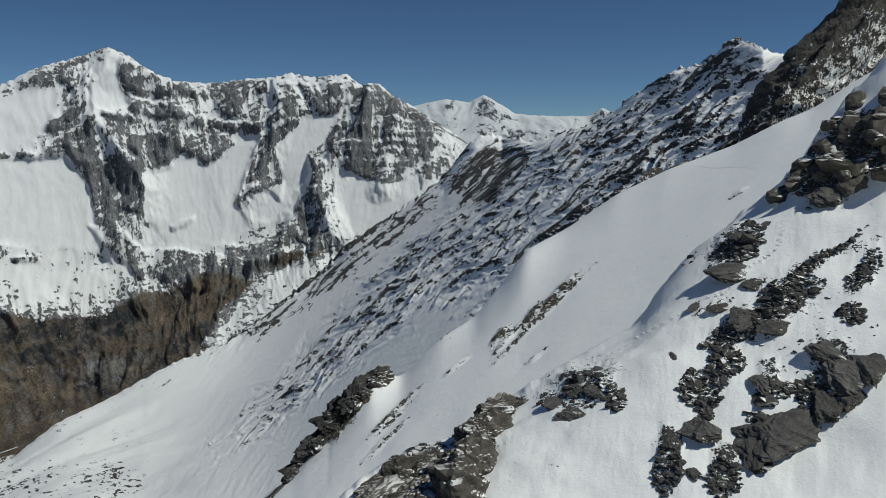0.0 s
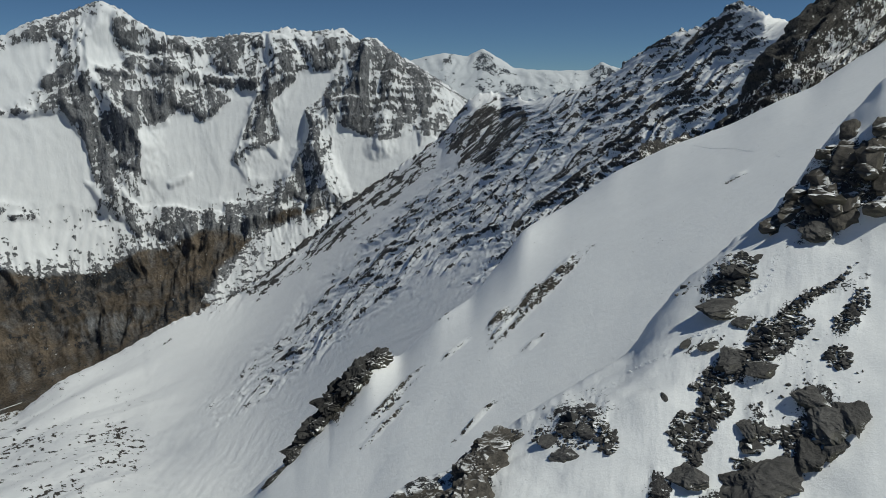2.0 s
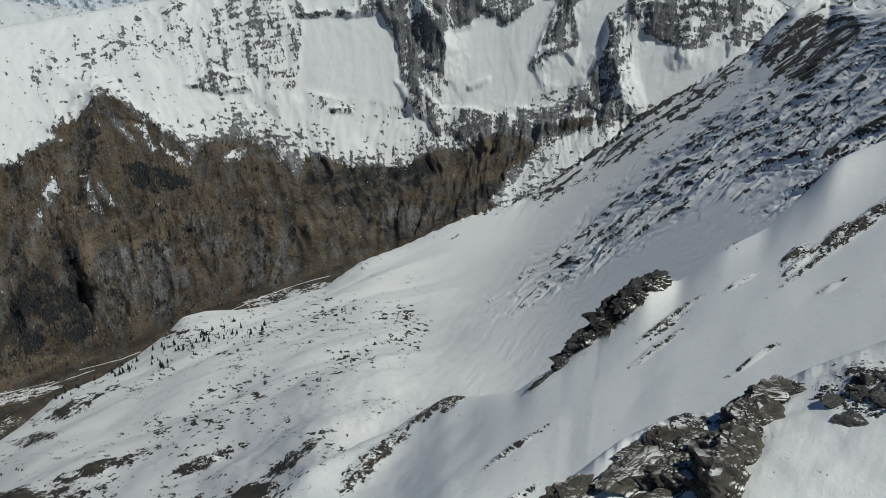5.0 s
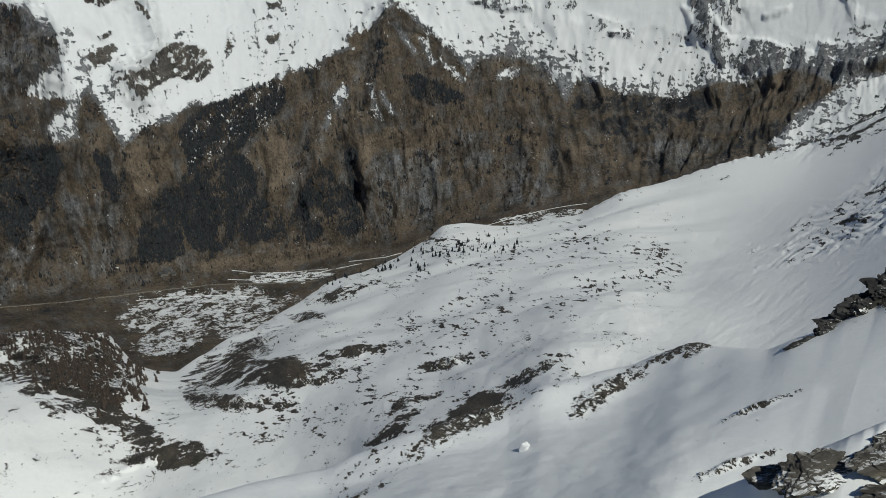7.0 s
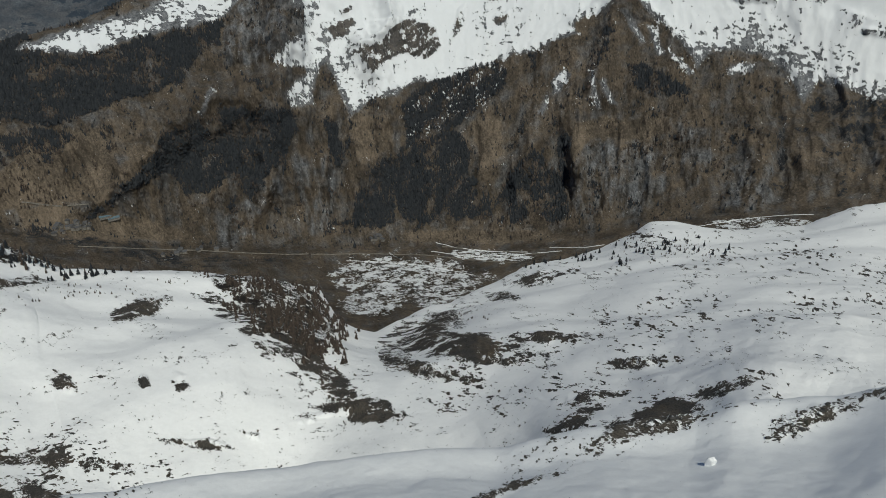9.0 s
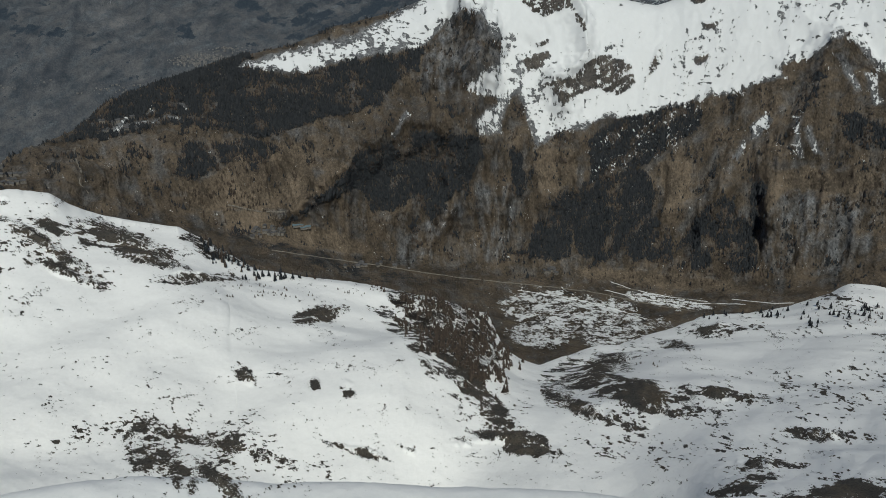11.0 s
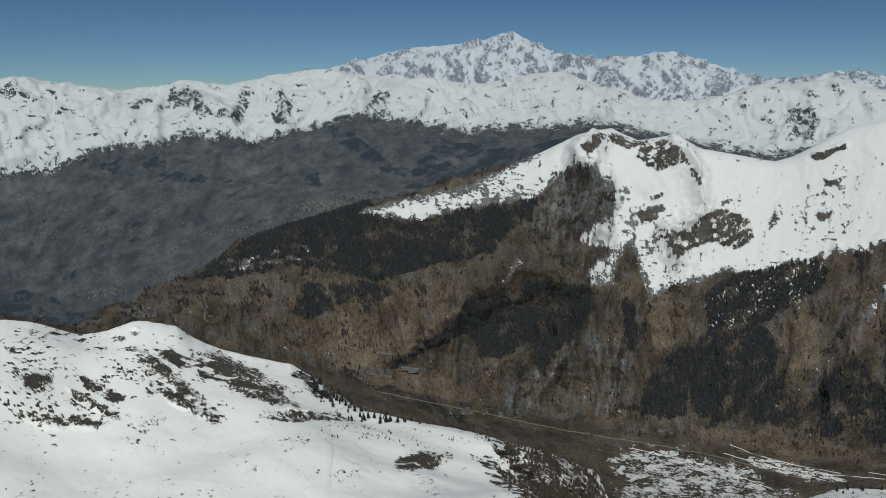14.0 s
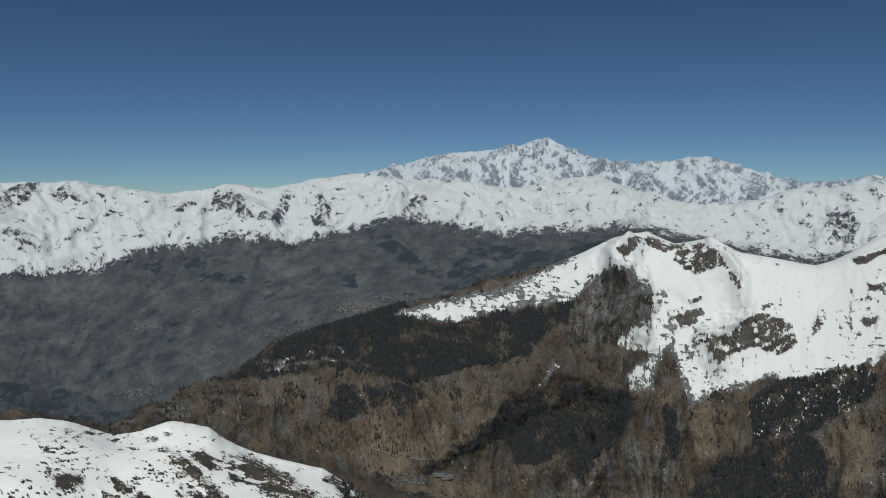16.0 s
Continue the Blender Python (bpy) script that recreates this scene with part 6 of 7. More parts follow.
for k, (x, y, w, d, turn) in enumerate(OUTCROP):
    mesh = mesh_from("outcrop", rock_shape(220 + k, 5, 15, 0.08, 0.03, 0.16), crag_stone)
    lay_stone("outcrop", mesh, NEAR, x, y, w * 1.35, d * 1.25, turn, min(w, d) * 0.8, "craggy brown rock outcrop capped with snow at the ridge edge", "outcrops at the ridge edge", 0.5, (14, -8))
for k, (x, y, w, d, turn) in enumerate(BLACK):
    mesh = mesh_from("rock_rib", rock_shape(260 + k, 5, 24, 0.12, 0.05, 0.34), black_stone)
    lay_stone("rock_rib", mesh, FIELD, x, y, w * 1.45, d * 0.85, turn, min(w, d) * 1.0, "black rock rib standing out of the snow slope", "black rocks on the snow slope", 0.5, (10, -20))


def fragments(name, heaps, P, dense, size, material, seed, label, kinds=8, detail=1):
    """Heaps of broken stone: centre x, y and the two half axes of each heap."""
    rng = np.random.RandomState(seed)
    shapes = []
    for k in range(kinds):
        bm = rock_shape(seed * 10 + k, detail, 8, 0.1)
        bm.verts.ensure_lookup_table()
        shapes.append((np.array([v.co for v in bm.verts]), np.array([[v.index for v in f.verts] for f in bm.faces])))
        bm.free()
    verts, faces, count = [], [], 0
    for x, y, ax, ay, bx, by in heaps:
        area = abs(ax * by - ay * bx) * 3.14
        for _ in range(int(area * dense) + 4):
            a, q = rng.uniform(0, 6.283), rng.uniform(0, 1) ** 0.6
            px, py = x + q * (ax * math.cos(a) + bx * math.sin(a)), y + q * (ay * math.cos(a) + by * math.sin(a))
            h = size * math.exp(rng.normal(0, 0.55))
            m = pose(px, py, ground_at(P, px, py) + h * 0.1, 20 + rng.normal(0, 20), rng.normal(0, 20), rng.uniform(0, 360)) @ Matrix.Diagonal((h, h * rng.uniform(0.5, 0.9), h * rng.uniform(0.25, 0.5), 1))
            m = np.array(m)
            v, f = shapes[rng.randint(kinds)]
            verts.append(v @ m[:3, :3].T + m[:3, 3])
            faces.append(f + count)
            count += len(v)
    mesh = bpy.data.meshes.new(name)
    mesh.from_pydata(np.concatenate(verts).tolist(), [], np.concatenate(faces).tolist())
    mesh.materials.append(material)
    return tagged(new(name, mesh), label, "rocks", kind="stuff")


fragments("shale_heaps", HEAPS_LOW, NEAR, 34.0, 0.2, shale_stone, 11, "heaps of dark broken shale in the snow")
fragments("ridge_scree", HEAPS_HIGH[:-1], NEAR, 26.0, 0.22, shale_stone, 12, "dark scree along the ridge crest")
fragments("loose_stones", HEAPS_HIGH[-1:], NEAR, 0.7, 0.13, shale_stone, 14, "small loose stones scattered on the snow")
fragments("slope_rocks", FIELD_HEAPS, FIELD, 0.8, 0.42, black_stone, 13, "thin lines of dark rock breaking through the snow slope")


# ------------------------------------------------------------------ trees
def bark_material():
    m, t, b = nodes_of("larch_bark")
    coords = t.nodes.new("ShaderNodeTexCoord").outputs["Object"]
    t.links.new(ramp_node(t, noise_node(t, 2.0, 5, coords, 0.6, (1, 1, 0.2)), [(0.3, (0.04, 0.03, 0.024)), (0.7, (0.11, 0.085, 0.065))]), b.inputs["Base Color"])
    b.inputs["Roughness"].default_value = 0.9
    return m


def needle_material(name, dark, light):
    m, t, b = nodes_of(name)
    coords = t.nodes.new("ShaderNodeTexCoord").outputs["Object"]
    island = t.nodes.new("ShaderNodeNewGeometry").outputs["Random Per Island"]
    mixed = math_node(t, "MULTIPLY_ADD", noise_node(t, 0.9, 4, coords), 0.6, math_node(t, "MULTIPLY", island, 0.4))
    t.links.new(ramp_node(t, mixed, [(0.3, dark), (0.7, light)]), b.inputs["Base Color"])
    b.inputs["Roughness"].default_value = 0.85
    b.inputs["Specular IOR Level"].default_value = 0.2
    return m


bark = bark_material()
spruce_needles = needle_material("spruce_needles", (0.013, 0.016, 0.02), (0.033, 0.036, 0.041))
larch_twigs = needle_material("bare_larch_twigs", (0.035, 0.028, 0.024), (0.09, 0.07, 0.058))


def crown_points(rng, height, tiers, spokes):
    """Drooping sprays in tiers round a stem: vertices and triangles."""
    verts, faces = [], []
    for k in range(tiers):
        f = k / tiers
        z = height * (0.14 + 0.8 * f)
        reach = height * 0.27 * (1 - f) ** 0.8 + 0.25
        turn = rng.uniform(0, 6.28)
        for j in range(spokes):
            a = turn + 6.283 * j / spokes + rng.uniform(-0.25, 0.25)
            out = reach * rng.uniform(0.65, 1.15)
            wide = 3.4 / spokes
            n = len(verts)
            verts += [(0, 0, z + height * 0.16), (out * 0.75 * math.cos(a - wide), out * 0.75 * math.sin(a - wide), z - out * 0.12),
                      (out * math.cos(a), out * math.sin(a), z - out * rng.uniform(0.25, 0.5)), (out * 0.75 * math.cos(a + wide), out * 0.75 * math.sin(a + wide), z - out * 0.12)]
            faces += [(n, n + 1, n + 2), (n, n + 2, n + 3)]
    n = len(verts)
    verts += [(0.12, 0, height * 0.85), (-0.06, 0.1, height * 0.85), (-0.06, -0.1, height * 0.85), (0, 0, height * 1.06)]
    faces += [(n, n + 1, n + 3), (n + 1, n + 2, n + 3), (n + 2, n, n + 3)]
    return verts, faces


def spruce(seed, height):
    rng = random.Random(seed)
    tree = new("spruce")
    bm = bmesh.new()
    bmesh.ops.create_cone(bm, cap_ends=True, segments=7, radius1=height * 0.025, radius2=0.03, depth=height, matrix=Matrix.Translation((0, 0, height / 2 - 0.4)))
    part("trunk", bm, bark, tree)
    verts, faces = crown_points(rng, height, 9, 8)
    mesh = bpy.data.meshes.new("crown")
    mesh.from_pydata(verts, [], faces)
    mesh.materials.append(spruce_needles)
    crown = new("crown", mesh)
    crown.parent = tree
    return tagged(tree, "dark green spruce standing in snow", "tree", "spruces on the snow shelf")


def grove(name, spots_, P, count, height, material, seed, label, tiers=4, spokes=5):
    """A wood of many small trees on oval stretches of ground (azimuth, elevation, half length, half width, tilt)."""
    rng = random.Random(seed)
    verts, faces, total = [], [], 0
    kinds = []
    for k in range(6):
        v, f = crown_points(rng, 1.0 * height, tiers, spokes)
        n = len(v)
        v += [(0.12, 0, -0.5), (-0.1, 0.1, -0.5), (-0.1, -0.1, -0.5), (0, 0, height * 0.9)]
        f += [(n, n + 1, n + 3), (n + 1, n + 2, n + 3), (n + 2, n, n + 3)]
        kinds.append((np.array(v), np.array(f)))
    area = [s_[2] * s_[3] for s_ in spots_]
    for s_, a in zip(spots_, area):
        for _ in range(int(count * a / sum(area))):
            q, w = 1.25 * rng.random() ** 0.6, rng.uniform(0, 6.283)
            p, o = s_[2] * q * math.cos(w), s_[3] * q * math.sin(w)
            c, d = math.cos(radians(s_[4])), math.sin(radians(s_[4]))
            az_, el_ = s_[0] + p * c - o * d, s_[1] + p * d + o * c
            patchy = float(gradient_noise(az_ / 0.9, el_ / 0.9, 5)) + 0.6 * float(gradient_noise(az_ / 0.3, el_ / 0.3, 6))
            if patchy < 1.5 * q - 1.1:
                continue
            place = place_seen(P, az_, el_)
            if math.hypot(place[0], place[1]) < 300:
                continue
            v, f = kinds[rng.randrange(6)]
            size, turn_ = rng.uniform(0.55, 1.25), rng.uniform(0, 6.28)
            cs, sn = math.cos(turn_) * size, math.sin(turn_) * size
            verts.append(np.stack([v[:, 0] * cs - v[:, 1] * sn, v[:, 0] * sn + v[:, 1] * cs, v[:, 2] * size], 1) + place)
            faces.append(f + total)
            total += len(v)
    mesh = bpy.data.meshes.new(name)
    mesh.from_pydata(np.concatenate(verts).tolist(), [], np.concatenate(faces).tolist())
    mesh.materials.append(material)
    return tagged(new(name, mesh), label, "forest", kind="stuff")


SHELF_SPRUCES = [
    (45.9, -25.4, 2.54, 0.39, 30), (43.8, -25.1, 2.57, 0.55, 16), (41.7, -25.5, 0.61, 0.2, 4), (39.8, -24.2, 2.61, 0.88, 22),
    (36.7, -23.7, 2.64, 0.8, 10), (48.5, -26.1, 1.24, 0.46, 14), (41.8, -25.6, 0.33, 0.19, 3), (86.4, -21.9, 1.69, 0.54, 24),
    (83.9, -23.4, 1.72, 0.54, 24), (85.5, -22.8, 2.22, 0.44, 34), (81.9, -24.5, 3.17, 0.3, 34),
]
BUSHES = [
    (37.6, -24.1, 3.95, 1.21, 173), (39.8, -24, 4.27, 0.85, 171), (76.8, -26, 3.84, 0.39, -179), (83.5, -25.5, 4.8, 0.61, -174),
    (54.4, -30.1, 3.69, 0.56, -179),
]
VALLEY_TREES = [
    (83.8, -17.8, 5.61, 2.23, -174), (68.1, -25.4, 5.34, 0.4, -176), (79.5, -24.3, 3.69, 0.46, -171), (87.2, -18.7, 5.88, 1.97, -178),
    (72.7, -20.8, 5.06, 2.36, 177), (50.4, -23.5, 8.37, 1.6, 175), (39.1, -16.6, 7.04, 2.26, 173),
]
ROADS = [
    [(82.74, -22.60), (79.30, -23.31), (75.69, -23.95), (71.51, -24.65), (68.05, -25.07), (64.52, -25.34), (60.94, -25.48), (57.35, -25.62), (54.65, -25.90), (51.96, -26.06), (49.74, -26.08)],
    [(56.02, -25.02), (53.34, -25.24), (50.24, -25.35), (47.62, -25.35)],
    [(94.95, -14.30), (95.07, -15.07), (94.75, -16.07), (95.10, -16.70), (94.39, -17.65)],
    [(85.51, -19.19), (83.42, -19.86), (81.30, -20.03)],
]
DRIFTS = [
    [(56.48, -24.75), (54.68, -25.14), (52.01, -25.34), (48.94, -25.29)],
    [(53.76, -25.66), (51.98, -25.82), (49.76, -25.92)],
    [(63.64, -25.84), (60.94, -26.05), (58.23, -26.28), (55.51, -26.70), (53.24, -27.09)],
    [(36.93, -22.50), (34.42, -21.72), (31.65, -21.01), (28.99, -20.47)],
    [(56.90, -25.36), (53.76, -25.75), (50.23, -25.55), (46.36, -25.03)],
    [(47.67, -24.87), (44.70, -24.67), (43.07, -24.33)],
]
HAMLETS = [
    (83, -21.3, 0.94, 0.39, 14), (92.2, -13.3, 1.73, 0.47, 14), (60.9, -24.4, 0.53, 0.2, 6), (82.5, -21.4, 0.83, 0.22, 8), (99.2, -16, 0.92, 0.45, 14),
    (75.7, -24.1, 2.51, 0.16, 10),
]
HALLS = [(80.12, -21.31), (80.67, -21.11)]
TOWNS = [
    (86.2, -9.4, 2.22, 0.4, 260), (101.6, -14.5, 1.78, 0.22, 40), (104.3, -10.2, 2.02, 0.43, 20), (92, -11, 2.35, 0.31, 30),
    (98.8, -10.2, 3.3, 0.38, 20), (84.4, -8.8, 1.62, 0.2, 40),
]
FOOTPATH = [(5.9, 64.7), (6.5, 66.5), (7.7, 68.8), (8.7, 71.6), (9.4, 74.8), (16.0, 79.2), (20.3, 80.7), (23.1, 79.5), (26.3, 80.5), (29.2, 80.1), (32.3, 82.5), (35.4, 83.6), (36.5, 85.2), (37.8, 87.6)]
SKI_TRACK = [(87.3, 278.1), (89.6, 267.1), (93.5, 257.2), (95.9, 244.8), (98.3, 232.0)]
FIN = (-94.2, 145.4)

rng = random.Random(9)
models = [spruce(k, 11.0) for k in range(5)]
fresh = list(models)
for a, e, long, wide, count in SHELF_SPRUCES:
    for _ in range(count):
        q, w = rng.random() ** 0.5, rng.uniform(0, 6.283)
        place = Vector(place_seen(SHELF_LAND, a + long * q * math.cos(w), e + wide * q * math.sin(w)))
        m = Matrix.Translation(place) @ pose(0, 0, 0, rng.uniform(-4, 4), rng.uniform(-4, 4), rng.uniform(0, 360))
        size = rng.uniform(0.35, 0.95)
        if fresh:
            ob = fresh.pop()
            ob.matrix_world = m @ Matrix.Scale(size, 4)
        else:
            ob = copy_thing(models[rng.randrange(5)], m)
            ob.scale = (size, size, size)

grove("larch_wood", SHELF_WOODS, SHELF_LAND, 2200, 8.5, larch_twigs, 21, "bare brown larches on a steep snowy flank")
grove("shelf_bushes", BUSHES, SHELF_LAND, 420, 3.2, larch_twigs, 22, "small bare bushes poking out of the snow", 3, 4)


def forest(name, P, chance, count, height, slim, material, seed, label):
    """A wood of thousands of small cone-shaped trees, as thick on the ground as chance says."""
    rng = np.random.RandomState(seed)
    a, b_ = P[1:, :-1] - P[:-1, :-1], P[:-1, 1:] - P[:-1, :-1]
    weight = (np.linalg.norm(np.cross(a, b_), axis=2) * chance[:-1, :-1]).reshape(-1)
    total = np.cumsum(weight)
    cell = np.searchsorted(total, rng.uniform(0, total[-1], count))
    i, j = np.unravel_index(np.minimum(cell, weight.size - 1), a.shape[:2])
    f1, f2 = rng.uniform(0, 1, (2, count, 1))
    foot = P[i, j] + a[i, j] * f1 + b_[i, j] * f2
    size = height * np.exp(rng.normal(0, 0.3, count))
    spokes = 5
    turn_ = rng.uniform(0, 6.283, (count, 1)) + np.arange(spokes) * 2 * np.pi / spokes
    reach_ = (size * slim)[:, None] * rng.uniform(0.6, 1.3, (count, spokes))
    ring = np.stack([foot[:, :1] + np.cos(turn_) * reach_, foot[:, 1:2] + np.sin(turn_) * reach_, foot[:, 2:] + size[:, None] * rng.uniform(0.02, 0.25, (count, spokes))], -1)
    tip = foot + np.stack([rng.normal(0, 0.04, count) * size, rng.normal(0, 0.04, count) * size, size], -1)
    verts = np.concatenate([ring, tip[:, None]], 1).reshape(-1, 3)
    start = np.arange(count)[:, None] * (spokes + 1)
    faces = np.stack([np.stack([start[:, 0] + k, start[:, 0] + (k + 1) % spokes, start[:, 0] + spokes], 1) for k in range(spokes)], 1).reshape(-1, 3)
    mesh = bpy.data.meshes.new(name)
    mesh.vertices.add(len(verts))
    mesh.vertices.foreach_set("co", verts.reshape(-1).astype(np.float32))
    mesh.loops.add(faces.size)
    mesh.loops.foreach_set("vertex_index", faces.reshape(-1).astype(np.int32))
    mesh.polygons.add(len(faces))
    mesh.polygons.foreach_set("loop_start", np.arange(0, faces.size, 3, dtype=np.int32))
    mesh.update(calc_edges=True)
    mesh.materials.append(material)
    return tagged(new(name, mesh), label, "forest", kind="stuff")


forest("spruce_forest", VALLEY, step(0.25, 0.55, MAPS["wood"]) + 0.045 * step(-0.7, -0.1, MAPS["wood"]) * MAPS["low"], 64000, 7.5, 0.24, spruce_needles, 23, "dark spruce forest on the valley wall")
forest("bare_wood", VALLEY, step(-0.1, 0.25, MAPS["wood"]) * (1 - step(0.3, 0.7, MAPS["wood"])) * MAPS["low"], 9000, 6.5, 0.34, larch_twigs, 25, "bare brown trees and shrubs on the valley wall")
grove("valley_trees", VALLEY_TREES, VALLEY, 1500, 12.0, larch_twigs, 24, "bare trees on brown valley meadows", 3, 5)


# ------------------------------------------------------------------ tracks, roads and houses in the valley
def plain_material(name, a, b_, size, rough=0.85):
    m, t, b = nodes_of(name)
    coords = t.nodes.new("ShaderNodeTexCoord").outputs["Object"]
    t.links.new(ramp_node(t, noise_node(t, 1 / size, 5, coords, 0.6), [(0.35, a), (0.65, b_)]), b.inputs["Base Color"])
    b.inputs["Roughness"].default_value = rough
    return m


road_gravel = plain_material("pale_road_gravel", (0.12, 0.11, 0.095), (0.24, 0.22, 0.19), 6.0)
drift_snow = plain_material("old_drifted_snow", (0.7, 0.71, 0.72), (0.86, 0.87, 0.88), 6.0)
plaster = plain_material("house_plaster", (0.12, 0.112, 0.1), (0.26, 0.24, 0.215), 2.0)
roof_slate = plain_material("slate_roof", (0.045, 0.045, 0.05), (0.11, 0.11, 0.115), 1.0)
roof_blue = plain_material("blue_sheet_roof", (0.06, 0.1, 0.125), (0.1, 0.15, 0.18), 3.0, 0.6)


def strip(name, P, line, width, lift, material, label, category):
    """A flat band laid along a line of directions over the land."""
    fine = []
    for (a, e), (a2, e2) in zip(line[:-1], line[1:]):
        steps = max(2, int(math.hypot(a2 - a, e2 - e) / 0.12))
        fine += [(a + (a2 - a) * k / steps, e + (e2 - e) * k / steps) for k in range(steps)]
    pts = [Vector(place_seen(P, a, e)) for a, e in fine]
    pts = [sum(pts[max(0, k - 2):k + 3], Vector()) / len(pts[max(0, k - 2):k + 3]) for k in range(len(pts))]
    bm = bmesh.new()
    rows = []
    for k, p in enumerate(pts):
        d = pts[min(k + 1, len(pts) - 1)] - pts[max(k - 1, 0)]
        side = Vector((-d.y, d.x, 0)).normalized() * width / 2 * (0.45 + abs(gradient_noise(k * 0.23, width, 9)) * 1.3)
        rows.append([bm.verts.new(p + side * s_ + Vector((0, 0, z_))) for s_, z_ in ((-1.2, lift - 3), (-1, lift), (1, lift), (1.2, lift - 3))])
    for r1, r2 in zip(rows[:-1], rows[1:]):
        for k in range(3):
            bm.faces.new((r1[k], r1[k + 1], r2[k + 1], r2[k]))
    bmesh.ops.recalc_face_normals(bm, faces=bm.faces)
    return tagged(new(name, mesh_from(name, bm, material)), label, category, kind="structure")


for line in ROADS:
    strip("road", VALLEY, line, 2.8, 1.5, road_gravel, "pale gravel road through the valley", "road")
for line in DRIFTS:
    strip("snow_drift", VALLEY, line, 1.7, 1.2, drift_snow, "strip of old snow along a valley track", "snow")


def house(width, depth, high, roof):
    ob = new("house")
    bm = bmesh.new()
    bmesh.ops.create_cube(bm, size=1.0, matrix=Matrix.Translation((0, 0, high / 2 - 1)) @ Matrix.Diagonal((width, depth, high + 2, 1)))
    part("wall", bm, plaster, ob)
    bm = bmesh.new()
    w, d, e = width / 2 + 0.7, depth / 2 + 0.7, high - 0.1
    low = [bm.verts.new(p) for p in ((-w, -d, e), (w, -d, e), (w, d, e), (-w, d, e))]
    top = [bm.verts.new(p) for p in ((-w, 0, e + depth * 0.4), (w, 0, e + depth * 0.4))]
    for f in ((low[0], low[1], top[1], top[0]), (low[2], low[3], top[0], top[1]), (low[1], low[2], top[1]), (low[3], low[0], top[0]), (low[3], low[2], low[1], low[0])):
        bm.faces.new(f)
    part("roof", bm, roof, ob)
    for k in (-1, 1):
        bm = bmesh.new()
        bmesh.ops.create_cube(bm, size=1.0, matrix=Matrix.Translation((k * width * 0.25, -depth / 2 - 0.03, high * 0.5)) @ Matrix.Diagonal((1.2, 0.12, 1.5, 1)))
        part("window", bm, roof_slate, ob)
    return ob


rng = random.Random(31)
first = tagged(house(11, 9, 6, roof_slate), "small stone house with a slate roof in the valley", "house", "village houses")
hall = tagged(house(28, 10, 4.5, roof_blue), "long farm hall with a blue sheet roof", "hall", "farm halls")
begun = False
for a, e, long, wide, count in HAMLETS:
    for _ in range(count):
        place = Vector(place_seen(VALLEY, a + long * rng.uniform(-1, 1), e + wide * rng.uniform(-1, 1)))
        m = Matrix.Translation(place) @ pose(0, 0, 0, 0, 0, rng.uniform(0, 180))
        if not begun:
            first.matrix_world, begun = m, True
        else:
            copy_thing(first, m)
for k, (a, e) in enumerate(HALLS):
    m = Matrix.Translation(Vector(place_seen(VALLEY, a, e))) @ pose(0, 0, 0, 0, 0, 95)
    if k == 0:
        hall.matrix_world = m
    else:
        copy_thing(hall, m)


# ------------------------------------------------------------------ footprints on the ridge, and a snow fin on the slope
snow_crumbs = plain_material("trodden_snow", (0.78, 0.79, 0.81), (0.88, 0.89, 0.9), 0.2)
rng = random.Random(41)
bm = bmesh.new()
for (x1, y1), (x2, y2) in zip(FOOTPATH[:-1], FOOTPATH[1:]):
    steps = max(1, int(math.hypot(x2 - x1, y2 - y1) / 0.32))
    for k in range(steps):
        f = k / steps
        side = 0.16 if k % 2 else -0.16
        px, py = x1 + (x2 - x1) * f + side + rng.gauss(0, 0.06), y1 + (y2 - y1) * f + rng.gauss(0, 0.06)
        pz = ground_at(NEAR, px, py)
        turn_ = math.degrees(math.atan2(y2 - y1, x2 - x1))
        for j in range(5):
            a = j * 1.25
            bmesh.ops.create_icosphere(bm, subdivisions=1, radius=rng.uniform(0.035, 0.065), matrix=Matrix.Translation((px + 0.14 * math.cos(a), py + 0.2 * math.sin(a), pz + rng.uniform(0.0, 0.07))) @ pose(0, 0, 0, 0, 0, turn_))
tagged(new("footprints", mesh_from("footprints", bm, snow_crumbs)), "line of footprints trodden into the ridge snow", "footprints", kind="stuff")

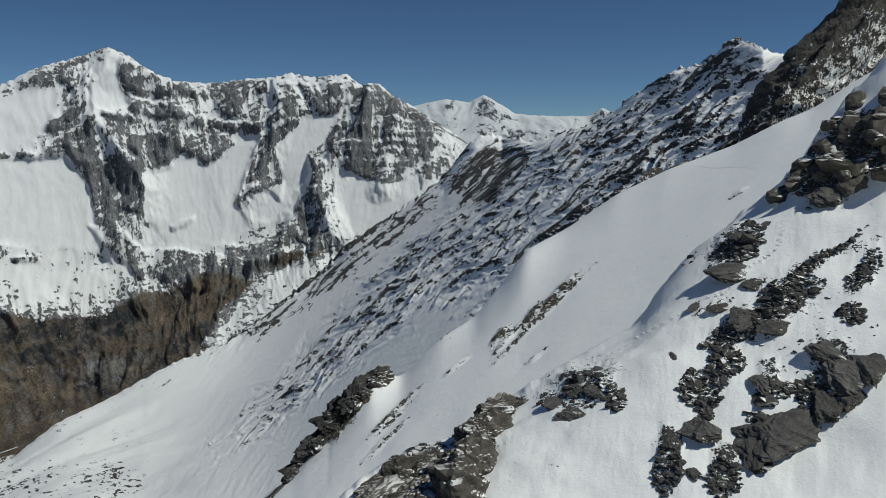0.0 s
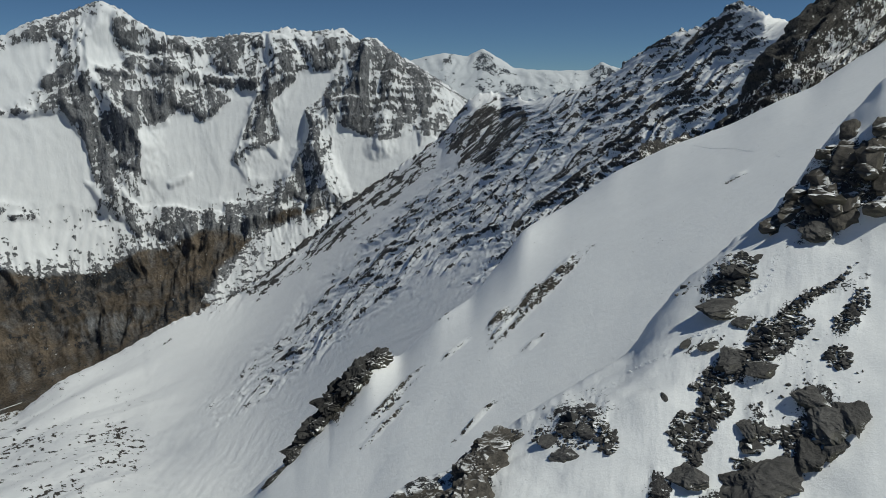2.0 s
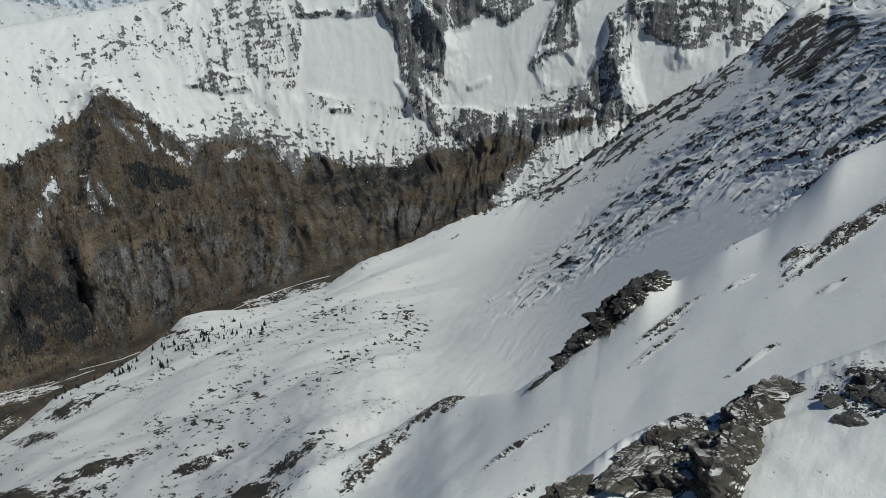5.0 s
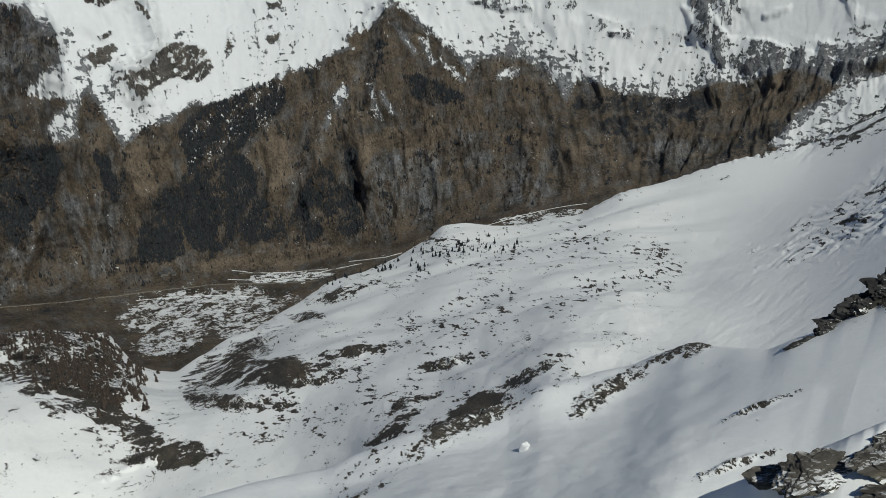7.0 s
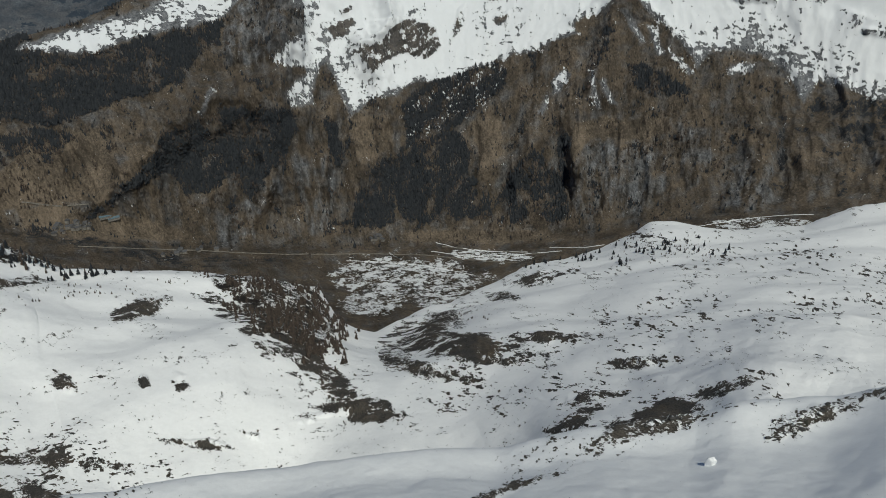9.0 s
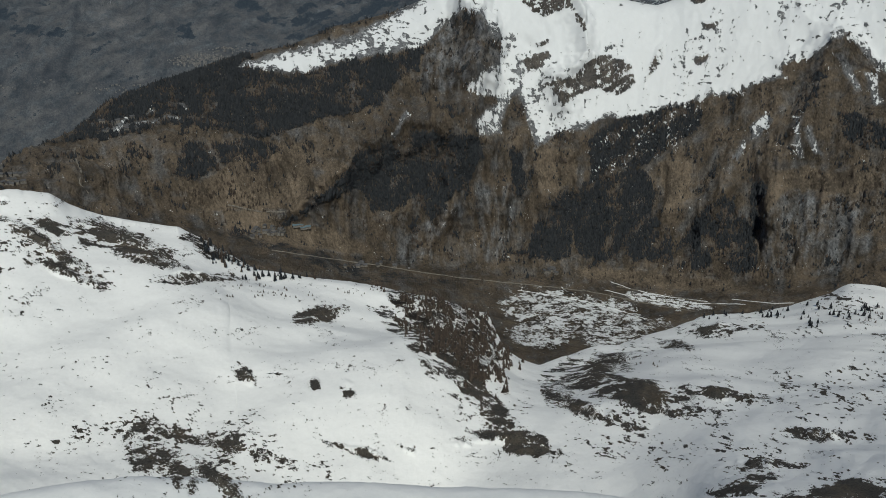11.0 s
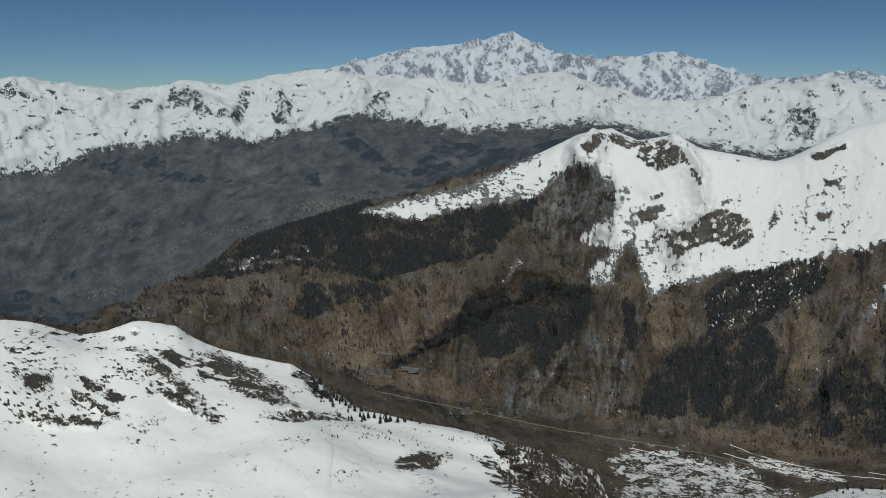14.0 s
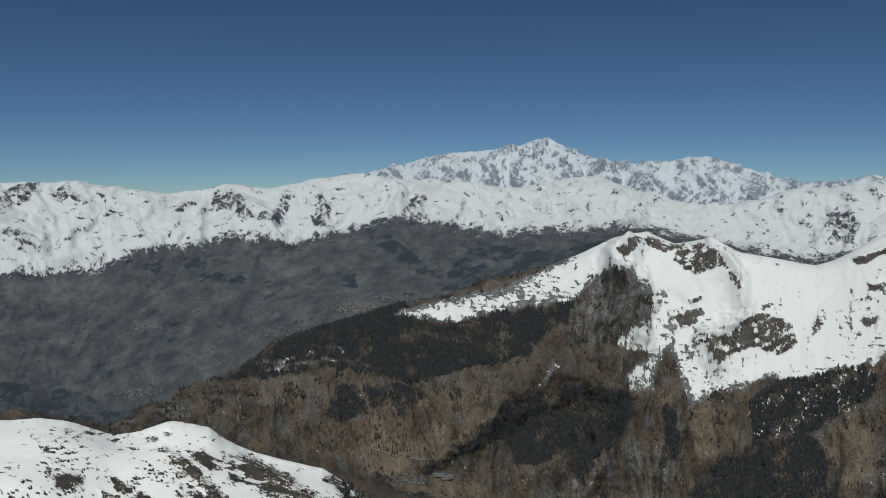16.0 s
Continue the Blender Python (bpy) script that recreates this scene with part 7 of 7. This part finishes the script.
bm = bmesh.new()
for side in (-0.35, 0.35):
    rows = []
    for k in range(61):
        f = k / 60 * (len(SKI_TRACK) - 1)
        i = min(int(f), len(SKI_TRACK) - 2)
        px = SKI_TRACK[i][0] + (SKI_TRACK[i + 1][0] - SKI_TRACK[i][0]) * (f - i)
        py = SKI_TRACK[i][1] + (SKI_TRACK[i + 1][1] - SKI_TRACK[i][1]) * (f - i) + side + rng.gauss(0, 0.08)
        pz = ground_at(FIELD, px, py)
        rows.append([bm.verts.new((px, py - 0.3, pz - 0.1)), bm.verts.new((px, py, pz + rng.uniform(0.15, 0.19))), bm.verts.new((px, py + 0.3, pz - 0.1))])
    for r1, r2 in zip(rows[:-1], rows[1:]):
        for k in range(2):
            bm.faces.new((r1[k], r1[k + 1], r2[k + 1], r2[k]))
tagged(new("ski_track", mesh_from("ski_track", bm, snow_crumbs)), "ski track cut across the snow slope", "track", kind="stuff")

x, y = FIN
bm = rock_shape(777, 4, 16, 0.12, 0.05)
fin = new("snow_fin", mesh_from("snow_fin", bm, snow_crumbs, True))
fin.matrix_world = pose(x, y, ground_at(FIELD, x, y) + 1.0, 0, 12, 30) @ Matrix.Diagonal((1.3, 0.7, 2.3, 1))
tagged(fin, "upright fin of wind-carved snow on the slope", "snow")


# ------------------------------------------------------------------ towns on the floor of the far valley
town_walls = plain_material("town_walls", (0.1, 0.1, 0.105), (0.27, 0.26, 0.25), 6.0)
rng = random.Random(51)
for label, areas in (("far town of pale houses on the valley floor", TOWNS[:1]), ("scattered far hamlets on the valley side", TOWNS[1:])):
    bm = bmesh.new()
    for a, e, long, wide, count in areas:
        for _ in range(count):
            q, w = rng.random() ** 0.6, rng.uniform(0, 6.283)
            place = Vector(place_seen(FAR, a + long * q * math.cos(w), e + wide * q * math.sin(w)))
            size = rng.uniform(2.0, 5.0)
            m = Matrix.Translation(place) @ pose(0, 0, 0, 0, 0, rng.uniform(0, 180)) @ Matrix.Diagonal((size * 1.5, size, size * 0.9, 1))
            box = bmesh.ops.create_cube(bm, size=1.0, matrix=m)["verts"]
            for v in box[1::2]:
                v.co.z += size * 0.15
    tagged(new("town", mesh_from("town", bm, town_walls)), label, "town", kind="stuff")
